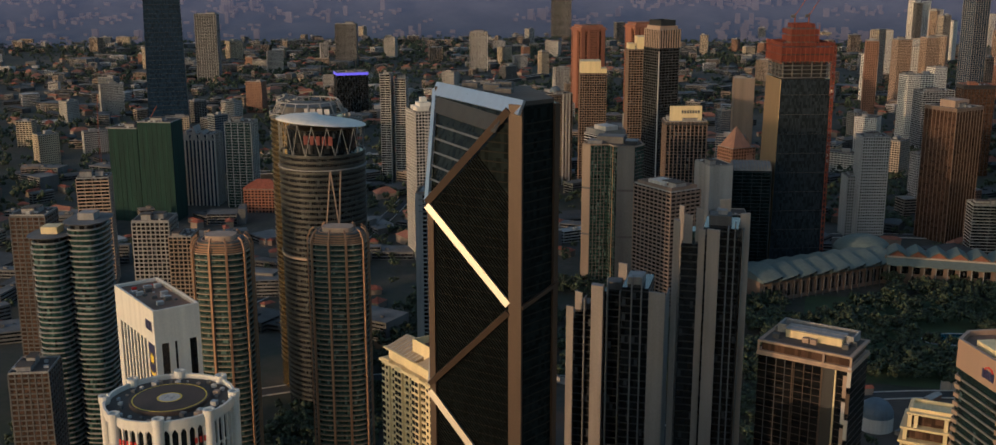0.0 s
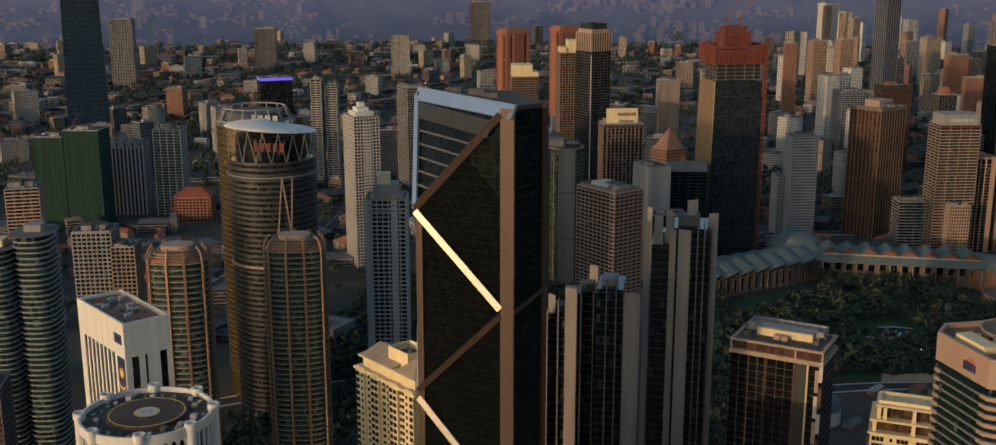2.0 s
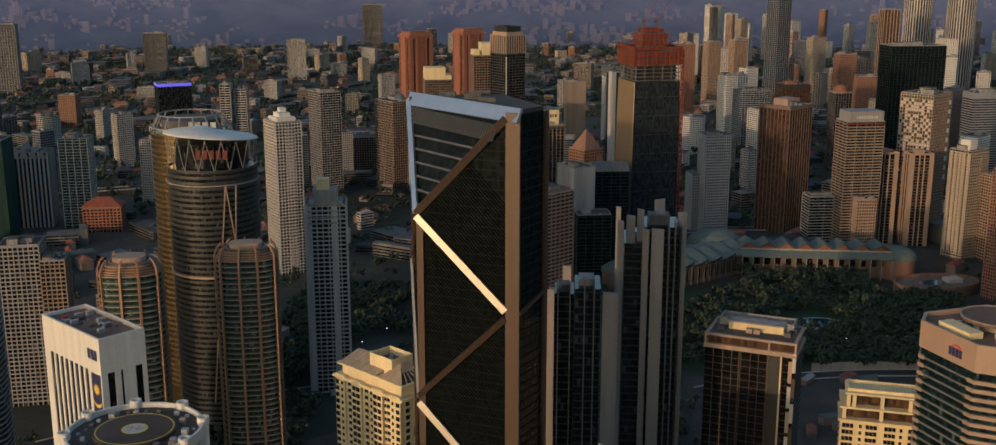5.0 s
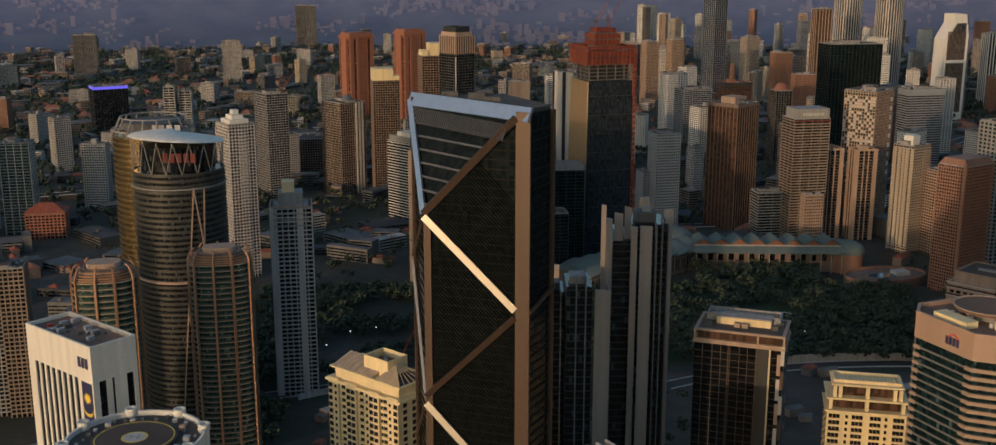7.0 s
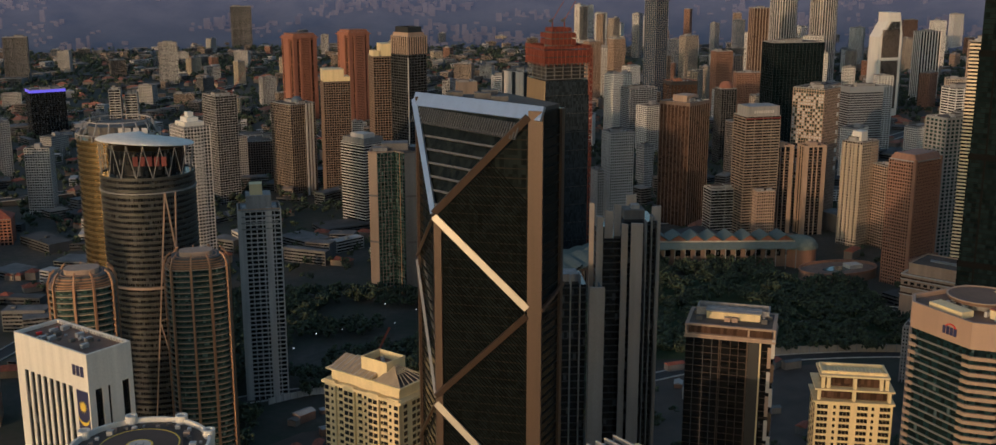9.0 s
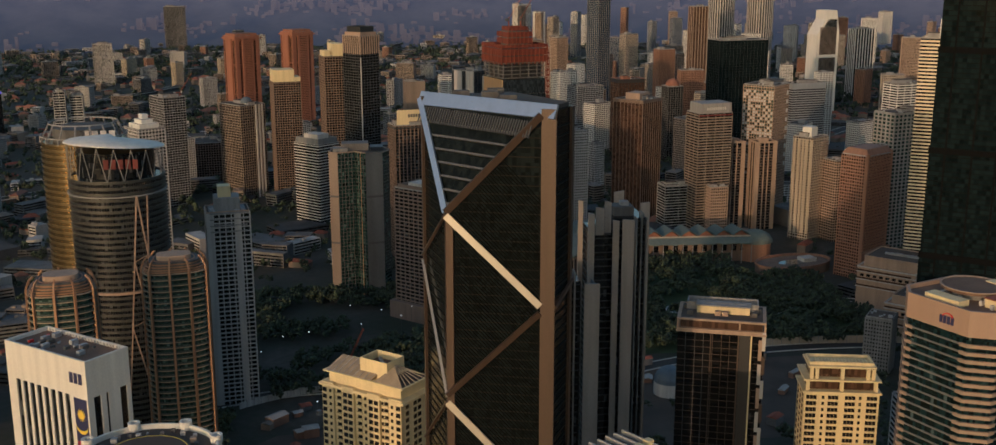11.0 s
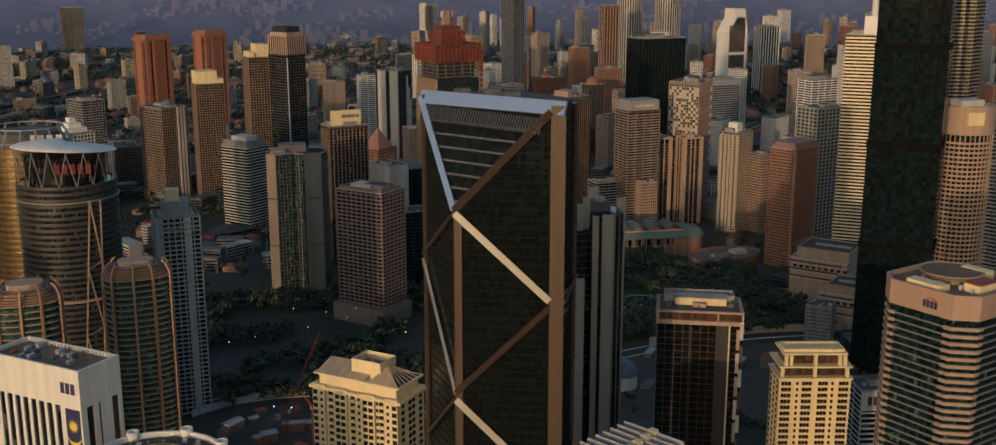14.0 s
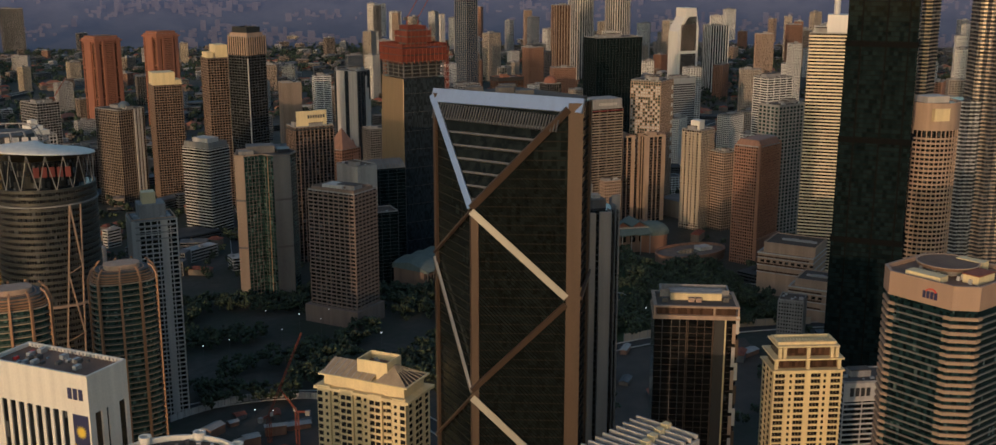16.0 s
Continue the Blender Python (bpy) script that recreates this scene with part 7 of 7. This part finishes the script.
def houses(name, label, count, mat, hip, size, high, area, seed):
    """Low buildings beyond counting."""
    r, m, n = random.Random(seed), Mesh(), 0
    while n < count:
        az, dist = r.uniform(-38, 41), math.sqrt(r.uniform(area[0] ** 2, area[1] ** 2))
        x, y = dist * math.sin(radians(az)), dist * math.cos(radians(az))
        if noise.noise((x * 0.004, y * 0.004, 0.4)) < r.uniform(-0.5, 0.25) or not free(x, y, 34) or (90 < x < 430 and 820 < y < 1240) or (-230 < x < 110 and 560 < y < 1075):
            continue
        n += 1
        w, d, h, a = r.uniform(*size), r.uniform(*size) * 0.6, r.uniform(*high), r.choice((0.2, 0.6, 1.1, -0.3)) + noise.noise((x * 0.002, y * 0.002, 2)) * 2
        c, s = math.cos(a), math.sin(a)
        tr_ = lambda px, py, pz: (x + px * c - py * s, y + px * s + py * c, pz)
        if hip:
            e = 0.8
            m.poly([tr_(-w / 2 - e, -d / 2 - e, h), tr_(w / 2 + e, -d / 2 - e, h), tr_(w / 2 + e, d / 2 + e, h), tr_(-w / 2 - e, d / 2 + e, h), tr_(-w / 2 + d / 2, 0, h + d * 0.3), tr_(w / 2 - d / 2, 0, h + d * 0.3)],
                   [(0, 1, 5, 4), (1, 2, 5), (2, 3, 4, 5), (3, 0, 4), (3, 2, 1, 0)])
        else:
            pts_ = [(-w / 2, -d / 2), (w / 2, -d / 2), (w / 2, d / 2), (-w / 2, d / 2)]
            m.poly([tr_(*p, 0) for p in pts_] + [tr_(*p, h) for p in pts_], [(4, 5, 6, 7), (0, 1, 5, 4), (1, 2, 6, 5), (2, 3, 7, 6), (3, 0, 4, 7)])
            for k in range(r.randint(0, 2)):
                px, py, q = r.uniform(-0.3, 0.3) * w, r.uniform(-0.3, 0.3) * d, r.uniform(1, 2.6)
                ps = [(px - q, py - q), (px + q, py - q), (px + q, py + q), (px - q, py + q)]
                m.poly([tr_(*p, h) for p in ps] + [tr_(*p, h + q) for p in ps], [(4, 5, 6, 7), (0, 1, 5, 4), (1, 2, 6, 5), (2, 3, 7, 6), (3, 0, 4, 7)])
        if hip:
            pts_ = [(-w / 2, -d / 2), (w / 2, -d / 2), (w / 2, d / 2), (-w / 2, d / 2)]
            walls.poly([tr_(*p, 0) for p in pts_] + [tr_(*p, h) for p in pts_], [(0, 1, 5, 4), (1, 2, 6, 5), (2, 3, 7, 6), (3, 0, 4, 7)])
        else:
            for z in np.arange(1.2, h - 1.5, 3.4):
                for (p0, p1, nx, ny) in (((-w / 2 + 0.8, -d / 2), (w / 2 - 0.8, -d / 2), 0, -0.08), ((-w / 2, -d / 2 + 0.8), (-w / 2, d / 2 - 0.8), -0.08, 0)):
                    strips.poly([tr_(p0[0] + nx, p0[1] + ny, z), tr_(p1[0] + nx, p1[1] + ny, z), tr_(p1[0] + nx, p1[1] + ny, z + 1.5), tr_(p0[0] + nx, p0[1] + ny, z + 1.5)], [(0, 1, 2, 3)])
    tagged(m.part(name, mat, None), label, "houses", "", "stuff")


walls, strips = Mesh(), Mesh()
houses("low_houses", "low houses with red tiled hipped roofs", 900, ROOF_RED, True, (9, 24), (5, 9), (900, 3900), 21)
houses("low_blocks", "low weathered flat-roofed blocks", 260, FAR_WHITE, False, (12, 42), (6, 24), (1000, 4300), 22)
houses("low_blocks", "low pale concrete flat-roofed blocks", 800, FAR_GREY, False, (14, 60), (6, 22), (900, 4300), 23)
houses("low_blocks", "low tan shop blocks", 420, FAR_TAN, False, (12, 44), (6, 26), (1000, 4200), 24)
houses("low_blocks", "low dark grey sheds", 700, FAR_DARK, False, (16, 70), (5, 12), (900, 4300), 25)
houses("low_houses", "low orange-roofed terraces", 350, ORANGE, True, (14, 40), (6, 12), (1200, 3600), 26)
tagged(walls.part("house_walls", FAR_TAN, None), "tan walls of the low houses", "houses", "", "stuff")
tagged(strips.part("window_strips", GL_DARK, None), "dark window strips of the low blocks", "houses", "", "stuff")

def hill_z(az, dist):
    """Height of the hill slope at a bearing and distance."""
    u = (math.degrees(az) + 52) / 104 * cols
    i = int(u)
    rings = (4100, 4350, 4600, 4780)
    k = max(n for n in range(3) if dist >= rings[n])
    v = (dist - rings[k]) / (rings[k + 1] - rings[k])
    h_ = lambda a, b: pts[a * 4 + b][2]
    return (h_(i, k) * (1 - v) + h_(i, k + 1) * v) * (1 - u + i) + (h_(i + 1, k) * (1 - v) + h_(i + 1, k + 1) * v) * (u - i)


r_ = random.Random(77)
slope = Mesh()
spots = [(r_.uniform(-42, 42), r_.uniform(4110, 4700)) for k in range(75)]
for k in range(1500):
    ca_, cd_ = r_.choice(spots)
    az, dist = radians(ca_ + r_.gauss(0, 1.1)), min(4760, max(4105, cd_ + r_.gauss(0, 35)))
    x, y, z = dist * math.sin(az), dist * math.cos(az), hill_z(az, dist)
    w, h = r_.uniform(7, 24), r_.uniform(4, 12) if r_.random() < 0.8 else r_.uniform(16, 42)
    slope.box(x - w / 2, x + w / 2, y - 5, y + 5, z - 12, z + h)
# The town blocks are no lamps; their glow paints the haze over them.
tagged(slope.part("backdrop", HAZE_TOWN, None), "distant town on the hill slopes in painted haze glow", "distant town", "", "structure")

# ---- trees ----
OCT_V = np.array([(1, 0, 0), (-1, 0, 0), (0, 1, 0), (0, -1, 0), (0, 0, 1), (0, 0, -1)], float)
OCT_F = np.array([(0, 2, 4), (2, 1, 4), (1, 3, 4), (3, 0, 4), (2, 0, 5), (1, 2, 5), (3, 1, 5), (0, 3, 5)])


def woods(name, label, spots, clumps, seed, size):
    """Trees beyond counting: tapered trunks under uneven crowns of many small clumps."""
    g_ = np.random.default_rng(seed)
    n = len(spots)
    base = np.array(spots, float)
    tall = g_.uniform(*size, n)
    ctr = g_.normal(0, 1, (n, clumps, 3))
    ctr /= np.linalg.norm(ctr, axis=2, keepdims=True)
    ctr *= g_.uniform(0.35, 1.0, (n, clumps, 1)) * np.array([0.42, 0.42, 0.3]) * tall[:, None, None]
    ctr[..., 2] += 0.68 * tall[:, None]
    ctr[..., :2] += base[:, None, :]
    rad = g_.uniform(0.09, 0.2, (n, clumps, 1, 1)) * tall[:, None, None, None] * (14 / clumps) ** 0.4
    v = ctr[:, :, None, :] + rad * OCT_V[None, None] * g_.uniform(0.5, 1.35, (n, clumps, 6, 1))
    f = np.arange(n * clumps)[:, None, None] * 6 + OCT_F[None]
    v, f = v.reshape(-1, 3), f.reshape(-1, 3)
    me = bpy.data.meshes.new(name)
    me.vertices.add(len(v))
    me.vertices.foreach_set("co", v.ravel())
    me.loops.add(f.size)
    me.loops.foreach_set("vertex_index", f.ravel())
    me.polygons.add(len(f))
    me.polygons.foreach_set("loop_start", np.arange(0, f.size, 3))
    me.materials.append(LEAF)
    me.update(calc_edges=True)
    me.validate()
    ob = tagged(new(name, me), label, "trees", "", "stuff")
    return ob


def scatter(count, seed, area, keep):
    r, out = random.Random(seed), []
    while len(out) < count:
        az, dist = r.uniform(-38, 41), math.sqrt(r.uniform(area[0] ** 2, area[1] ** 2))
        x, y = dist * math.sin(radians(az)), dist * math.cos(radians(az))
        if keep(x, y, r):
            out.append((x, y))
    return out


park_ok = lambda x, y, r: 95 < x < 400 and 870 < y < 1150 and y < 1010 + 0.9 * x and (x - 250) ** 2 + (y - 990) ** 2 > 900 and abs(y - (1090 if x > 205 else 880 + 1.2 * x)) > 0 and (x < 330 or y < 1070) and not (x < 205 and y > 965 + 1.15 * (x - 77) - 10)
city_ok = lambda x, y, r: free(x, y, 30) and not (90 < x < 430 and 840 < y < 1240) and noise.noise((x * 0.004, y * 0.004, 7.3)) > r.uniform(-0.45, 0.45)
woods("park_trees", "dense dark green park trees", scatter(900, 31, (870, 1260), park_ok), 26, 41, (9, 17))
woods("street_trees", "dark green trees between the buildings", scatter(1300, 32, (620, 1500), city_ok), 18, 42, (8, 15))
site_ok = lambda x, y, r: -230 < x < 110 and 560 < y < 1075 and free(x, y, 24) and noise.noise((x * 0.012, y * 0.012, 1.3)) > -0.32 and not (-150 < x < 25 and 655 < y < 745)
woods("street_trees", "dark green trees round the building site", scatter(1900, 35, (570, 1090), site_ok), 18, 45, (8, 15))
woods("distant_trees", "distant dark green trees across the city", scatter(15000, 33, (1400, 4300), lambda x, y, r: noise.noise((x * 0.0022, y * 0.0022, 5.1)) > r.uniform(-0.5, 0.5)), 5, 43, (9, 18))
